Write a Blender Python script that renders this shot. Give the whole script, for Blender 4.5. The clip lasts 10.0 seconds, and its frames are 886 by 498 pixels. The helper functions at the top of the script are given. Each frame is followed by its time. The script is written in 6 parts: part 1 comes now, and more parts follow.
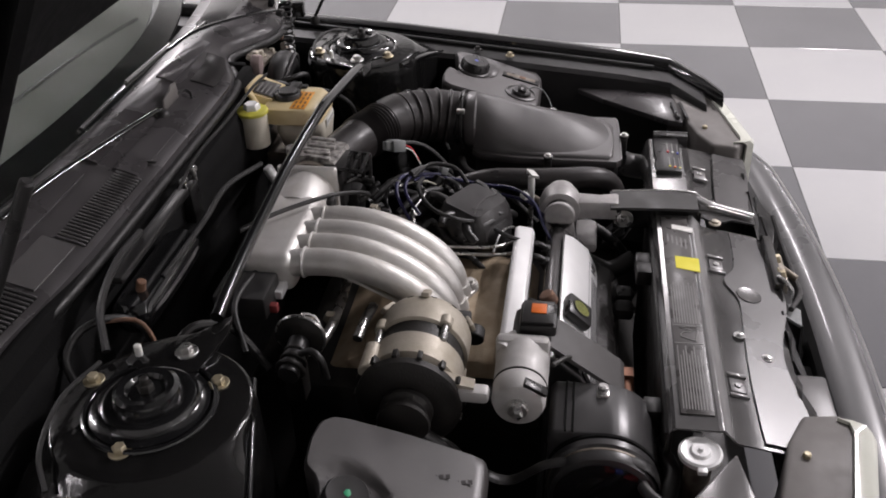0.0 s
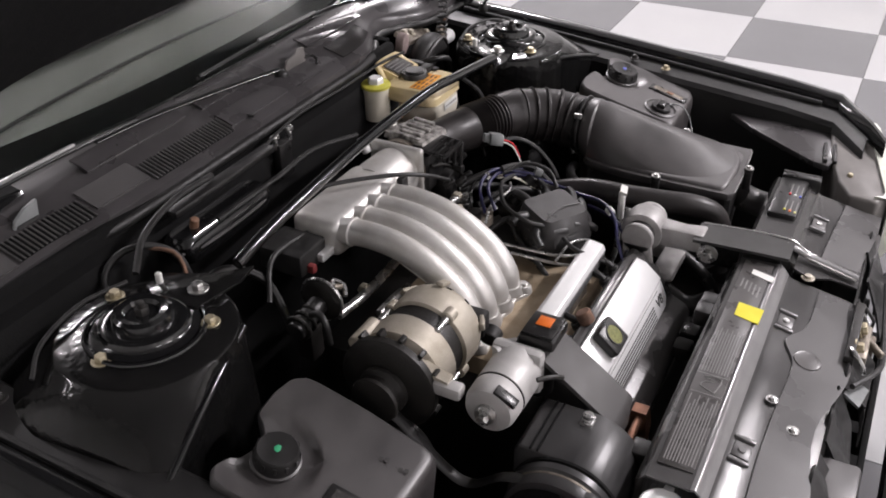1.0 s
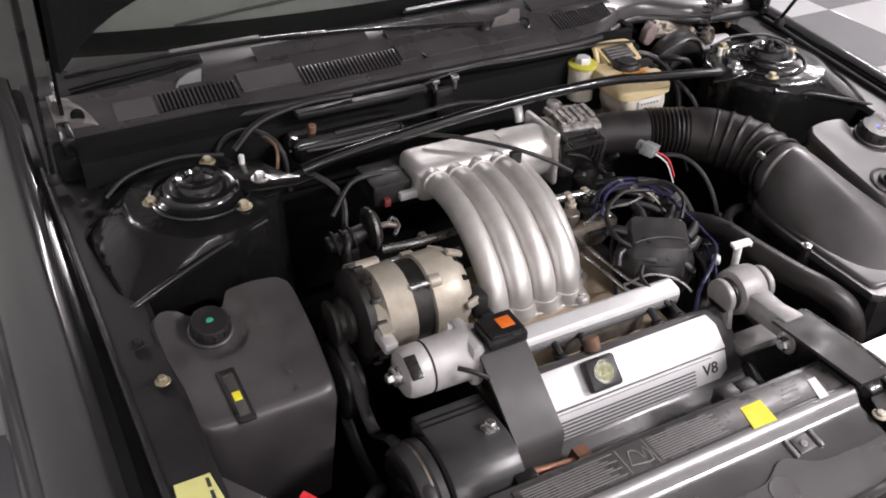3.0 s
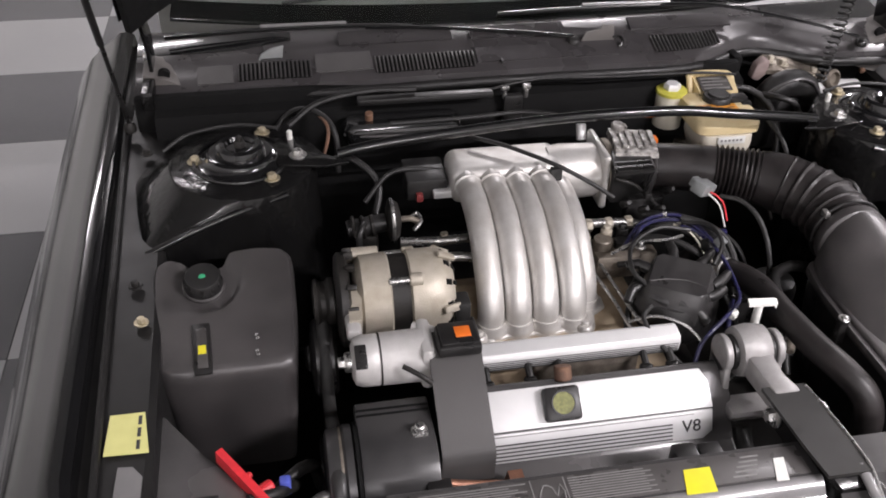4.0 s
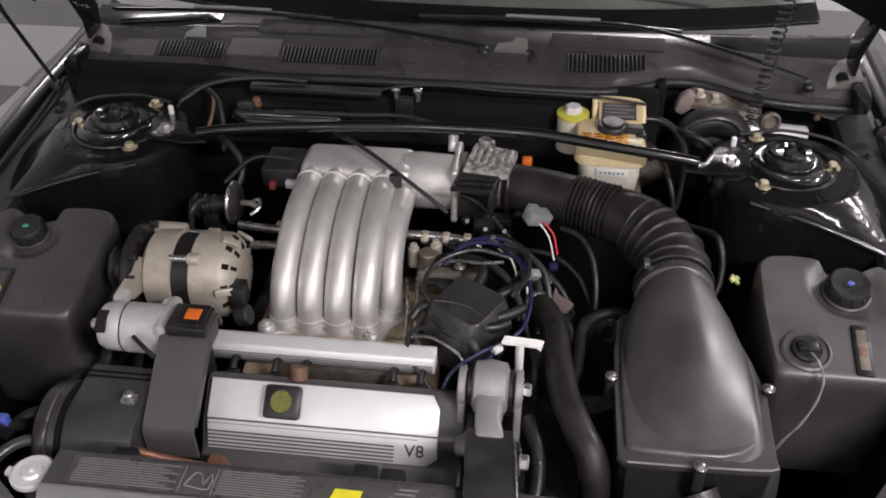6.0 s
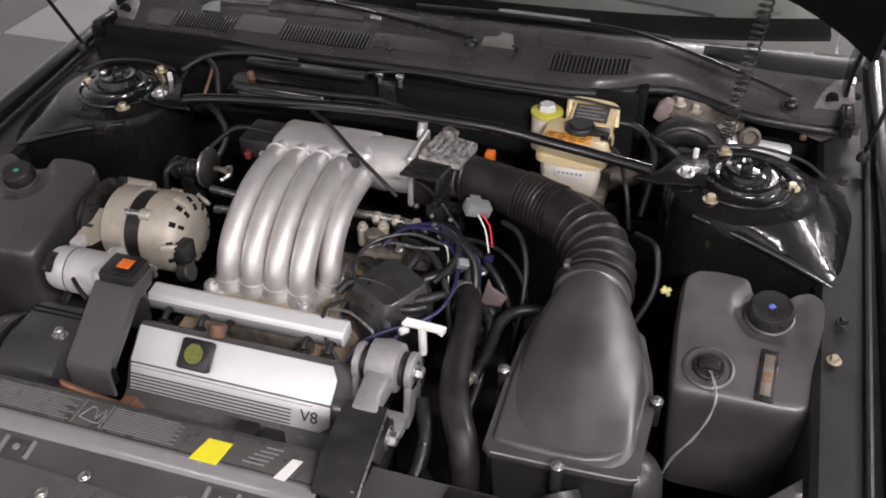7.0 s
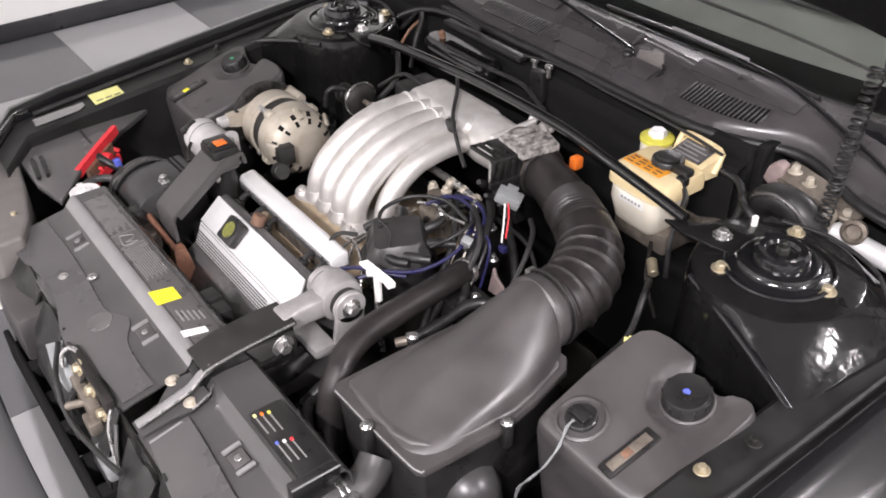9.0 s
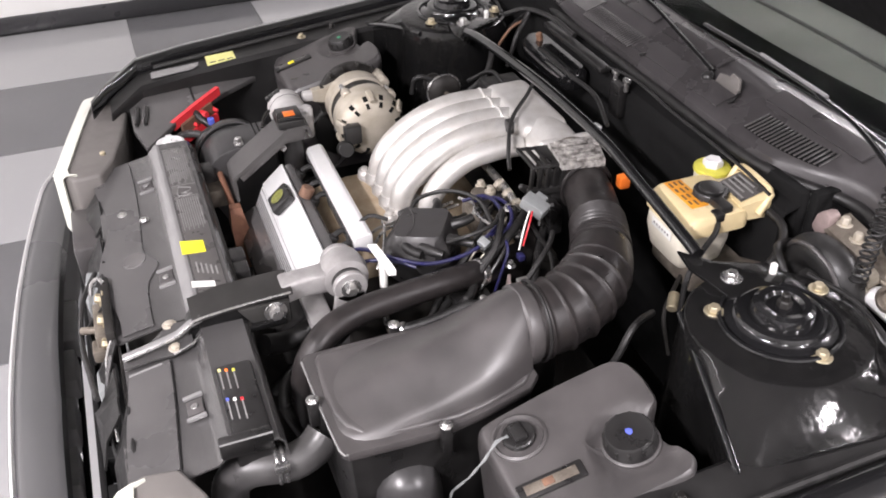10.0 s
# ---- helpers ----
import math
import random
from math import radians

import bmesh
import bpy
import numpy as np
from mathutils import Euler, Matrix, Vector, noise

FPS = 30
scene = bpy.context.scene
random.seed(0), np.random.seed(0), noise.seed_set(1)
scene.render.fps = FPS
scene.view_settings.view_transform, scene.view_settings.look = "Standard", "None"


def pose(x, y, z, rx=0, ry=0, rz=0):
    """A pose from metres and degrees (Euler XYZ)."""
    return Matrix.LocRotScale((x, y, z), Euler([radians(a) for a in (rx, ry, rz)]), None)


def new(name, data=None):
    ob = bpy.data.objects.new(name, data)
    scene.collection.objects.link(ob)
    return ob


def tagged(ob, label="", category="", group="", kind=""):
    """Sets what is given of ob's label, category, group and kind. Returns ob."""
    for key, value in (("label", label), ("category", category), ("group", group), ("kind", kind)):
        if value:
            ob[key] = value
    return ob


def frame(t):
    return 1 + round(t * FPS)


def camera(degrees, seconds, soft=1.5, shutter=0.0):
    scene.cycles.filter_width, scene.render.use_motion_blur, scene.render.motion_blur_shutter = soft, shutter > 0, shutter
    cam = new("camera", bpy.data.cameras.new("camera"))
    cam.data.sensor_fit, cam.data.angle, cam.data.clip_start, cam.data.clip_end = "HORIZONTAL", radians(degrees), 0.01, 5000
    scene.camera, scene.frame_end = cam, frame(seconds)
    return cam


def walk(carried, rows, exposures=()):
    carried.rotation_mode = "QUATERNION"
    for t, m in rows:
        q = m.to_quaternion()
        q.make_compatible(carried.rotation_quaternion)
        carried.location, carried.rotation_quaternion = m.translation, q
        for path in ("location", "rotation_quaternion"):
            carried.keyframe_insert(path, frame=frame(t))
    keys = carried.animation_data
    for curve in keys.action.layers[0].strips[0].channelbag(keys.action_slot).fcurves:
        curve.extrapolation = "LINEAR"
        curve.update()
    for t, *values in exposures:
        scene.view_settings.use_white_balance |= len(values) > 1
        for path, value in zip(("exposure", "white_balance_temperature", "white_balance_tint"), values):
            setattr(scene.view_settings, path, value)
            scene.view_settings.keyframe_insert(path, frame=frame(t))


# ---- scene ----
cam = camera(51.50, 10.0, soft=1.8)
PATH = [
    (0.0, -1.4898, -0.5406, 1.5828, 56.655, 1.479, -81.778),
    (0.5, -1.4474, -0.7169, 1.5782, 56.652, 1.176, -72.120),
    (1.0, -1.3833, -0.8908, 1.5742, 56.724, 0.853, -62.399),
    (1.5, -1.2979, -1.0534, 1.5730, 56.728, 0.477, -53.155),
    (2.0, -1.1925, -1.1884, 1.5727, 56.428, 0.070, -44.378),
    (2.5, -1.0657, -1.3013, 1.5828, 55.389, -0.408, -36.286),
    (3.0, -0.9144, -1.3989, 1.5939, 54.731, -0.809, -27.420),
    (3.5, -0.7438, -1.4765, 1.6040, 54.489, -1.034, -18.327),
    (4.0, -0.5614, -1.5272, 1.6147, 54.293, -1.013, -10.218),
    (4.5, -0.3708, -1.5510, 1.6260, 53.951, -0.810, -3.960),
    (5.0, -0.1702, -1.5659, 1.6356, 53.753, -0.717, 0.826),
    (5.5, 0.0159, -1.5596, 1.6463, 53.464, -0.286, 4.257),
    (6.0, 0.1871, -1.5449, 1.6480, 53.444, 0.064, 6.739),
    (6.5, 0.3600, -1.5356, 1.6529, 53.309, 0.173, 10.826),
    (7.0, 0.5433, -1.5177, 1.6596, 53.093, 0.190, 17.009),
    (7.5, 0.7434, -1.4699, 1.6621, 53.011, 0.308, 25.080),
    (8.0, 0.9544, -1.3792, 1.6560, 53.202, 0.584, 34.539),
    (8.5, 1.1333, -1.2585, 1.6453, 53.539, 0.697, 44.073),
    (9.0, 1.2677, -1.1128, 1.6329, 53.904, 0.841, 53.178),
    (9.5, 1.3592, -0.9642, 1.6215, 54.096, 1.071, 61.158),
    (10.0, 1.4324, -0.8075, 1.6089, 54.364, 0.816, 69.199),
]
EXPOSURES = [(0, -.17), (1, .18), (2, .32), (4, .34), (5, .08), (6, -.10), (7.5, .34), (8.5, .72), (10, .92)]
walk(cam, [(t, pose(x, y, z, rx, ry, rz)) for t, x, y, z, rx, ry, rz in PATH], EXPOSURES)

# ---- light ----
world = bpy.data.worlds.new("showroom_air")
scene.world = world
world.use_nodes = True
wbg = world.node_tree.nodes["Background"]
wbg.inputs["Color"].default_value = (0.62, 0.66, 0.70, 1)
wbg.inputs["Strength"].default_value = 0.12


def tube_lamp(x, y, z, sx, sy, watts, colour=(1.0, 0.935, 0.975)):
    data = bpy.data.lights.new("fluorescent_lamp", "AREA")
    data.shape, data.size, data.size_y = "RECTANGLE", sx, sy
    data.energy, data.color = watts, colour
    ob = new("fluorescent_lamp", data)
    ob.matrix_world = Matrix.Translation((x, y, z))
    return ob


# Lamps out of view; places and powers are tuned for brightness and sheen.
LAMPS = [(-1.9, 2.6, 21), (-2.2, -4.6, 22), (1.9, -2.5, 152), (3.3, 1.1, 84), (-0.3, -4.8, 60), (5.4, 2.6, 38), (3.7, -1.1, 31), (1.2, 4.0, 70)]
for lx, ly, lw in LAMPS:
    tube_lamp(lx, ly, 2.88, 1.20, 0.10, lw)
    # up-facing twin, added to brighten the ceiling
    up = tube_lamp(lx, ly, 2.97, 1.20, 0.24, lw * 0.28)
    up.matrix_world = Matrix.Translation((lx, ly, 2.97)) @ Matrix.Rotation(math.pi, 4, "X")

# ---- materials ----


def material(name, c1, c2=None, rough=0.5, metal=0.0, scale=30.0, fine=400.0, bump=0.15, coat=0.0, rvar=0.15, dust=0.0,
             spec=0.5, dust_colour=(0.30, 0.283, 0.280), island=0.0, lump=0.0):
    m = bpy.data.materials.new(name)
    m.use_nodes = True
    nt = m.node_tree
    bs = nt.nodes["Principled BSDF"]
    c2 = c2 or tuple(min(1, v * 0.72) for v in c1)
    geo = nt.nodes.new("ShaderNodeNewGeometry")

    def noise_node(s, detail=4.0):
        n = nt.nodes.new("ShaderNodeTexNoise")
        n.inputs["Scale"].default_value, n.inputs["Detail"].default_value = s, detail
        nt.links.new(geo.outputs["Position"], n.inputs["Vector"])
        return n

    def ramp(src, lo, hi, a, b):
        r = nt.nodes.new("ShaderNodeMapRange")
        r.inputs["From Min"].default_value, r.inputs["From Max"].default_value = lo, hi
        r.inputs["To Min"].default_value, r.inputs["To Max"].default_value = a, b
        nt.links.new(src, r.inputs["Value"])
        return r.outputs["Result"]

    def mix(fac, a, b):
        x = nt.nodes.new("ShaderNodeMix")
        x.data_type = "RGBA"
        for s, v in ((0, fac), (6, a), (7, b)):
            if hasattr(v, "is_linked"):
                nt.links.new(v, x.inputs[s])
            else:
                x.inputs[s].default_value = (*v, 1) if s else v
        return x.outputs[2]

    big, small = noise_node(scale), noise_node(fine, 2.0)
    col = mix(ramp(big.outputs["Fac"], 0.32, 0.68, 0, 1), c1, c2)
    col = mix(ramp(small.outputs["Fac"], 0.45, 0.75, 0, 0.35), col, c2)
    if dust:
        nrm = nt.nodes.new("ShaderNodeSeparateXYZ")
        nt.links.new(geo.outputs["Normal"], nrm.inputs[0])
        up = ramp(nrm.outputs["Z"], 0.25, 1.0, 0, dust)
        spots = ramp(noise_node(scale * 2.3, 6.0).outputs["Fac"], 0.35, 0.7, 0.3, 1)
        mul = nt.nodes.new("ShaderNodeMath")
        mul.operation = "MULTIPLY"
        nt.links.new(up, mul.inputs[0])
        nt.links.new(spots, mul.inputs[1])
        col = mix(mul.outputs[0], col, dust_colour)
    if island:
        col = mix(ramp(geo.outputs["Random Per Island"], 0, 1, 0, island), col, c2)
    nt.links.new(col, bs.inputs["Base Color"])
    nt.links.new(ramp(big.outputs["Fac"], 0.3, 0.7, max(0.02, rough - rvar), min(1, rough + rvar)), bs.inputs["Roughness"])
    bs.inputs["Metallic"].default_value = metal
    bs.inputs["Specular IOR Level"].default_value = spec
    if coat:
        bs.inputs["Coat Weight"].default_value, bs.inputs["Coat Roughness"].default_value = coat, 0.06
    if bump:
        b = nt.nodes.new("ShaderNodeBump")
        b.inputs["Strength"].default_value, b.inputs["Distance"].default_value = bump, 0.002
        nt.links.new(small.outputs["Fac"], b.inputs["Height"])
        nt.links.new(b.outputs[0], bs.inputs["Normal"])
    if lump:
        b2 = nt.nodes.new("ShaderNodeBump")
        b2.inputs["Strength"].default_value, b2.inputs["Distance"].default_value = lump, 0.01
        nt.links.new(noise_node(62.0, 1.0).outputs["Fac"], b2.inputs["Height"])
        if bump:
            nt.links.new(b.outputs[0], b2.inputs["Normal"])
        nt.links.new(b2.outputs[0], bs.inputs["Normal"])
        if coat:
            nt.links.new(b2.outputs[0], bs.inputs["Coat Normal"])
    return m


M = {}
M["tile_light"] = material("light_grey_tile", (0.345, 0.345, 0.345), (0.325, 0.325, 0.33), 0.13, scale=2, fine=40, bump=0.0, rvar=0.05)
M["tile_dark"] = material("dark_grey_tile", (0.125, 0.125, 0.13), (0.113, 0.113, 0.118), 0.13, scale=2, fine=40, bump=0.0, rvar=0.05)
M["grout"] = material("tile_joint", (0.10, 0.10, 0.10), rough=0.8)
M["wall"] = material("white_wall_paint", (0.78, 0.78, 0.76), (0.72, 0.72, 0.70), 0.7, scale=2, fine=90, bump=0.05)
M["base"] = material("dark_baseboard", (0.03, 0.03, 0.032), rough=0.35, scale=5, bump=0.02)
M["ceiling"] = material("ceiling_board", (0.55, 0.55, 0.54), (0.50, 0.50, 0.49), 0.85, scale=3, fine=120)
M["paint"] = material("black_gloss_paint", (0.008, 0.008, 0.0085), (0.011, 0.011, 0.0115), 0.13, scale=6, fine=900, bump=0.02, coat=0.6, spec=0.4, rvar=0.03)
M["paint_dust"] = material("lumpy_black_paint", (0.006, 0.006, 0.0062), (0.009, 0.0088, 0.0086), 0.14, scale=14, fine=500, bump=0.03, coat=0.28, spec=0.28, dust=0.012, lump=0.09, rvar=0.05)
M["apron"] = material("satin_black_apron", (0.009, 0.0088, 0.0088), (0.014, 0.0137, 0.0135), 0.44, scale=14, fine=500, bump=0.05, dust=0.015, rvar=0.08, spec=0.45)
M["plastic"] = material("black_plastic", (0.011, 0.0107, 0.0107), (0.018, 0.0173, 0.017), 0.38, scale=22, fine=700, bump=0.08, dust=0.015)
M["plastic_grey"] = material("greyed_black_plastic", (0.038, 0.0356, 0.0356), (0.060, 0.0550, 0.0546), 0.42, scale=11, fine=600, bump=0.06, dust=0.03, spec=0.85, rvar=0.10)
M["cover_grey"] = material("faded_grey_plastic", (0.072, 0.070, 0.070), (0.098, 0.094, 0.093), 0.23, scale=7, fine=450, bump=0.05, dust=0.05, coat=0.2, rvar=0.08, lump=0.012)
M["cowl"] = material("dark_cowl_plastic", (0.038, 0.0355, 0.0365), (0.055, 0.0515, 0.053), 0.31, scale=9, fine=500, bump=0.04, dust=0.03, coat=0.12, rvar=0.12)
M["bumper"] = material("satin_bumper_paint", (0.088, 0.088, 0.090), (0.096, 0.096, 0.097), 0.36, scale=3, fine=700, bump=0.03, coat=0.25)
# On the cover's fold this light base stands for a lamp's sheen.
M["fold"] = material("glossy_pale_grey", (0.17, 0.168, 0.168), (0.21, 0.207, 0.206), 0.20, scale=12, fine=500, bump=0.03, coat=0.4, rvar=0.05)
M["pump"] = material("dull_dark_pump_cover", (0.034, 0.0335, 0.034), (0.050, 0.0485, 0.049), 0.34, 0.1, scale=14, fine=500, bump=0.04, rvar=0.05)
M["band"] = material("matt_grey_band", (0.060, 0.057, 0.056), (0.072, 0.069, 0.068), 0.55, scale=12, fine=500, bump=0.05)
M["rubber"] = material("black_rubber", (0.010, 0.0098, 0.0098), (0.016, 0.0155, 0.015), 0.48, scale=40, fine=500, bump=0.1, dust=0.015)
M["hose"] = material("duct_rubber", (0.013, 0.0120, 0.0120), (0.022, 0.0185, 0.018), 0.42, scale=25, fine=500, bump=0.08, dust=0.02, spec=0.35)
M["alu"] = material("cast_aluminium", (0.72, 0.71, 0.69), (0.55, 0.53, 0.50), 0.44, 0.55, scale=20, fine=480, bump=0.22, rvar=0.09)
M["alu_bright"] = material("brushed_silver_trim", (0.80, 0.80, 0.795), (0.73, 0.73, 0.73), 0.42, 0.3, scale=16, fine=700, bump=0.05, rvar=0.05)
M["alu_tan"] = material("stained_cast_aluminium", (0.50, 0.46, 0.39), (0.40, 0.36, 0.29), 0.55, 0.35, scale=30, fine=450, bump=0.3)
M["alu_dirty"] = material("greasy_cast_metal", (0.27, 0.24, 0.20), (0.13, 0.11, 0.09), 0.55, 0.6, scale=36, fine=380, bump=0.4)
M["valley"] = material("tan_painted_casting", (0.47, 0.38, 0.27), (0.36, 0.28, 0.19), 0.6, 0.2, scale=28, fine=320, bump=0.25)
M["cast_grey"] = material("grey_cast_bracket", (0.37, 0.36, 0.355), (0.28, 0.27, 0.265), 0.52, 0.35, scale=30, fine=420, bump=0.2)
M["lamp_grey"] = material("beige_grey_lamp_housing", (0.150, 0.140, 0.132), (0.125, 0.117, 0.110), 0.5, scale=14, fine=500, bump=0.04)
M["clip_grey"] = material("pale_grey_connector", (0.24, 0.25, 0.25), (0.19, 0.20, 0.20), 0.45, scale=40, bump=0.04)
M["steel"] = material("zinc_steel", (0.60, 0.60, 0.60), (0.45, 0.44, 0.42), 0.3, 0.9, scale=60, bump=0.1)
M["brass"] = material("yellow_zinc", (0.50, 0.44, 0.31), (0.38, 0.33, 0.23), 0.42, 0.65, scale=60, bump=0.1)
M["copper"] = material("copper_pipe", (0.40, 0.20, 0.13), (0.24, 0.12, 0.08), 0.45, 0.6, scale=40, bump=0.15)
M["rust"] = material("rusty_steel", (0.24, 0.13, 0.08), (0.13, 0.08, 0.06), 0.7, 0.3, scale=40, bump=0.3)
M["rust_pale"] = material("pinkish_primer_steel", (0.30, 0.235, 0.225), (0.22, 0.17, 0.16), 0.6, 0.2, scale=40, bump=0.1)
M["dark"] = material("near_black_metal", (0.010, 0.0095, 0.009), (0.020, 0.018, 0.016), 0.5, 0.2, scale=30, fine=300, bump=0.3)
M["cream"] = material("aged_cream_plastic", (0.74, 0.62, 0.38), (0.66, 0.53, 0.29), 0.40, scale=18, fine=300, bump=0.04)
M["milky"] = material("milky_plastic", (0.72, 0.68, 0.58), (0.64, 0.60, 0.50), 0.4, scale=18, bump=0.05)
M["amber"] = material("amber_print", (0.80, 0.36, 0.04), (0.70, 0.28, 0.02), 0.5, scale=30)
M["white"] = material("white_plastic", (0.78, 0.78, 0.75), (0.70, 0.70, 0.66), 0.45, scale=40, bump=0.04)
M["yellow"] = material("yellow_sticker", (0.80, 0.72, 0.03), (0.74, 0.66, 0.03), 0.5, scale=40, bump=0.02)
M["pale_yellow"] = material("pale_yellow_sticker", (0.76, 0.74, 0.30), (0.70, 0.68, 0.26), 0.45, scale=40, bump=0.02)
M["lime"] = material("yellow_ring", (0.70, 0.66, 0.10), rough=0.4)
M["orange"] = material("orange_plastic", (0.85, 0.20, 0.03), (0.75, 0.16, 0.02), 0.4, scale=50, bump=0.03)
M["red"] = material("red_plastic", (0.75, 0.04, 0.05), (0.60, 0.03, 0.04), 0.4, scale=50, bump=0.03)
M["dull_red"] = material("dull_red_plastic", (0.22, 0.035, 0.035), (0.16, 0.025, 0.025), 0.5, scale=50, bump=0.05)
M["blue"] = material("blue_plastic", (0.10, 0.13, 0.55), (0.07, 0.10, 0.42), 0.45, scale=50)
M["wire_blue"] = material("dark_blue_wire", (0.022, 0.021, 0.085), (0.015, 0.015, 0.05), 0.4, scale=50)
M["green"] = material("green_mark", (0.05, 0.42, 0.20), rough=0.5)
M["print"] = material("pale_print", (0.25, 0.245, 0.24), rough=0.5)
M["print_dark"] = material("dark_print", (0.05, 0.05, 0.05), rough=0.5)
M["label_dark"] = material("dark_label", (0.065, 0.062, 0.06), (0.085, 0.08, 0.078), 0.35, scale=30, bump=0.02)
M["olive"] = material("olive_emblem", (0.19, 0.20, 0.037), (0.11, 0.115, 0.022), 0.42, scale=160)
# Also on the firewall and gaps, where their shadow is in the near-black.
M["hood_pad"] = material("liner_and_shade_black", (0.007, 0.007, 0.007), (0.010, 0.010, 0.010), 0.9, scale=40, fine=300, bump=0.3, spec=0.12)
M["dash"] = material("grey_green_dashboard", (0.27, 0.272, 0.256), (0.235, 0.237, 0.222), 0.75, scale=6, fine=500, bump=0.1)
M["cast_pale"] = material("pale_rough_casting", (0.56, 0.55, 0.54), (0.46, 0.45, 0.44), 0.58, 0.3, scale=26, fine=420, bump=0.18)
M["cover_gloss"] = material("glossy_dark_cover", (0.046, 0.0450, 0.0450), (0.064, 0.0620, 0.0615), 0.22, scale=7, fine=450, bump=0.04, dust=0.03, coat=0.4, rvar=0.07, lump=0.012)
M["hose_grey"] = material("greyed_hose_rubber", (0.040, 0.039, 0.039), (0.058, 0.056, 0.055), 0.4, scale=22, fine=500, bump=0.08, dust=0.03)
# Pale grey for the light floor seen through the bumper openings
M["absorber"] = material("pale_grey_gap_block", (0.46, 0.46, 0.46), (0.40, 0.40, 0.40), 0.7, scale=20, bump=0.1)
M["mottled"] = material("mottled_corroded_silver", (0.62, 0.60, 0.57), (0.10, 0.092, 0.085), 0.45, 0.4, scale=75, fine=420, bump=0.35)
M["cover_mid"] = material("matt_grey_sight_plate", (0.060, 0.0585, 0.0585), (0.080, 0.0775, 0.077), 0.30, scale=7, fine=450, bump=0.05, dust=0.04, rvar=0.08)
M["cap_grey"] = material("dusty_black_bakelite", (0.026, 0.0250, 0.0250), (0.038, 0.0362, 0.036), 0.4, scale=24, fine=500, bump=0.06, dust=0.02)
M["matt_black"] = material("matt_black_steel", (0.016, 0.0155, 0.0145), (0.024, 0.023, 0.0215), 0.5, scale=18, fine=500, bump=0.05)
M["lens"] = material("headlamp_lens", (0.66, 0.67, 0.60), (0.58, 0.59, 0.52), 0.18, scale=10, bump=0.02, coat=0.6)
M["chrome"] = material("chrome_trim", (0.85, 0.85, 0.86), (0.80, 0.80, 0.82), 0.10, 1.0, scale=10, bump=0.0, rvar=0.03)
gl = bpy.data.materials.new("windshield_glass")
gl.use_nodes = True
gb = gl.node_tree.nodes["Principled BSDF"]
gb.inputs["Base Color"].default_value = (0.87, 0.90, 0.88, 1)
gb.inputs["Roughness"].default_value, gb.inputs["Transmission Weight"].default_value, gb.inputs["IOR"].default_value = 0.08, 1.0, 1.18
M["glass"] = gl

# ---- mesh helpers ----


def part(name, bm, mat, parent=None, label="", smooth=42):
    me = bpy.data.meshes.new(name)
    bm.to_mesh(me)
    bm.free()
    me.materials.append(M[mat] if isinstance(mat, str) else mat)
    if smooth:
        me.polygons.foreach_set("use_smooth", [True] * len(me.polygons))
        me.set_sharp_from_angle(angle=radians(smooth))
    ob = new(name, me)
    if parent is not None:
        ob.parent = parent
        if parent.type == "EMPTY":
            ob.matrix_parent_inverse = Matrix.Translation(-Vector(parent.location))
    if label:
        tagged(ob, label=label)
    return ob


def thing(name, at, label, category, group="", kind=""):
    ob = new(name)
    ob.location = at
    ob.empty_display_size = 0.02
    return tagged(ob, label, category, group, kind)


def single(name, bm, mat, label, category, group="", kind=""):
    return tagged(part(name, bm, mat), label, category, group, kind)


def turned(bm, m):
    bmesh.ops.transform(bm, matrix=m, verts=bm.verts)
    return bm


def join(*bms):
    out = bmesh.new()
    for b in bms:
        me = bpy.data.meshes.new("tmp")
        b.to_mesh(me)
        b.free()
        out.from_mesh(me)
        bpy.data.meshes.remove(me)
    return out


def box(x0, x1, y0, y1, z0, z1, bevel=0.004, seg=2, m=None):
    bm = bmesh.new()
    bmesh.ops.create_cube(bm, size=1.0)
    for v in bm.verts:
        v.co = ((x0 + x1) / 2 + v.co.x * (x1 - x0), (y0 + y1) / 2 + v.co.y * (y1 - y0), (z0 + z1) / 2 + v.co.z * (z1 - z0))
    if bevel:
        lim = 0.45 * min(x1 - x0, y1 - y0, z1 - z0)
        bmesh.ops.bevel(bm, geom=bm.edges[:], offset=min(bevel, lim), segments=seg, profile=0.5, affect="EDGES")
    return turned(bm, m) if m is not None else bm


def prism(poly, axis, a, b, bevel=0.003, seg=2):
    """A polygon of 2D points, swept along an axis from a to b: axis x takes (y, z), y takes (x, z), z takes (x, y)."""
    bm = bmesh.new()

    def at(p, s):
        return {"x": (s, p[0], p[1]), "y": (p[0], s, p[1]), "z": (p[0], p[1], s)}[axis]
    lo = [bm.verts.new(at(p, a)) for p in poly]
    hi = [bm.verts.new(at(p, b)) for p in poly]
    bm.faces.new(lo[::-1])
    bm.faces.new(hi)
    n = len(poly)
    for i in range(n):
        bm.faces.new((lo[i], lo[(i + 1) % n], hi[(i + 1) % n], hi[i]))
    bmesh.ops.recalc_face_normals(bm, faces=bm.faces)
    if bevel:
        bmesh.ops.bevel(bm, geom=bm.edges[:], offset=bevel, segments=seg, profile=0.5, affect="EDGES", clamp_overlap=True)
    return bm


def basis(d):
    d = Vector(d).normalized()
    u = d.orthogonal().normalized()
    if abs(d.z) < 0.95:
        u = Vector((0, 0, 1)).cross(d).normalized()
    return d, u, d.cross(u)


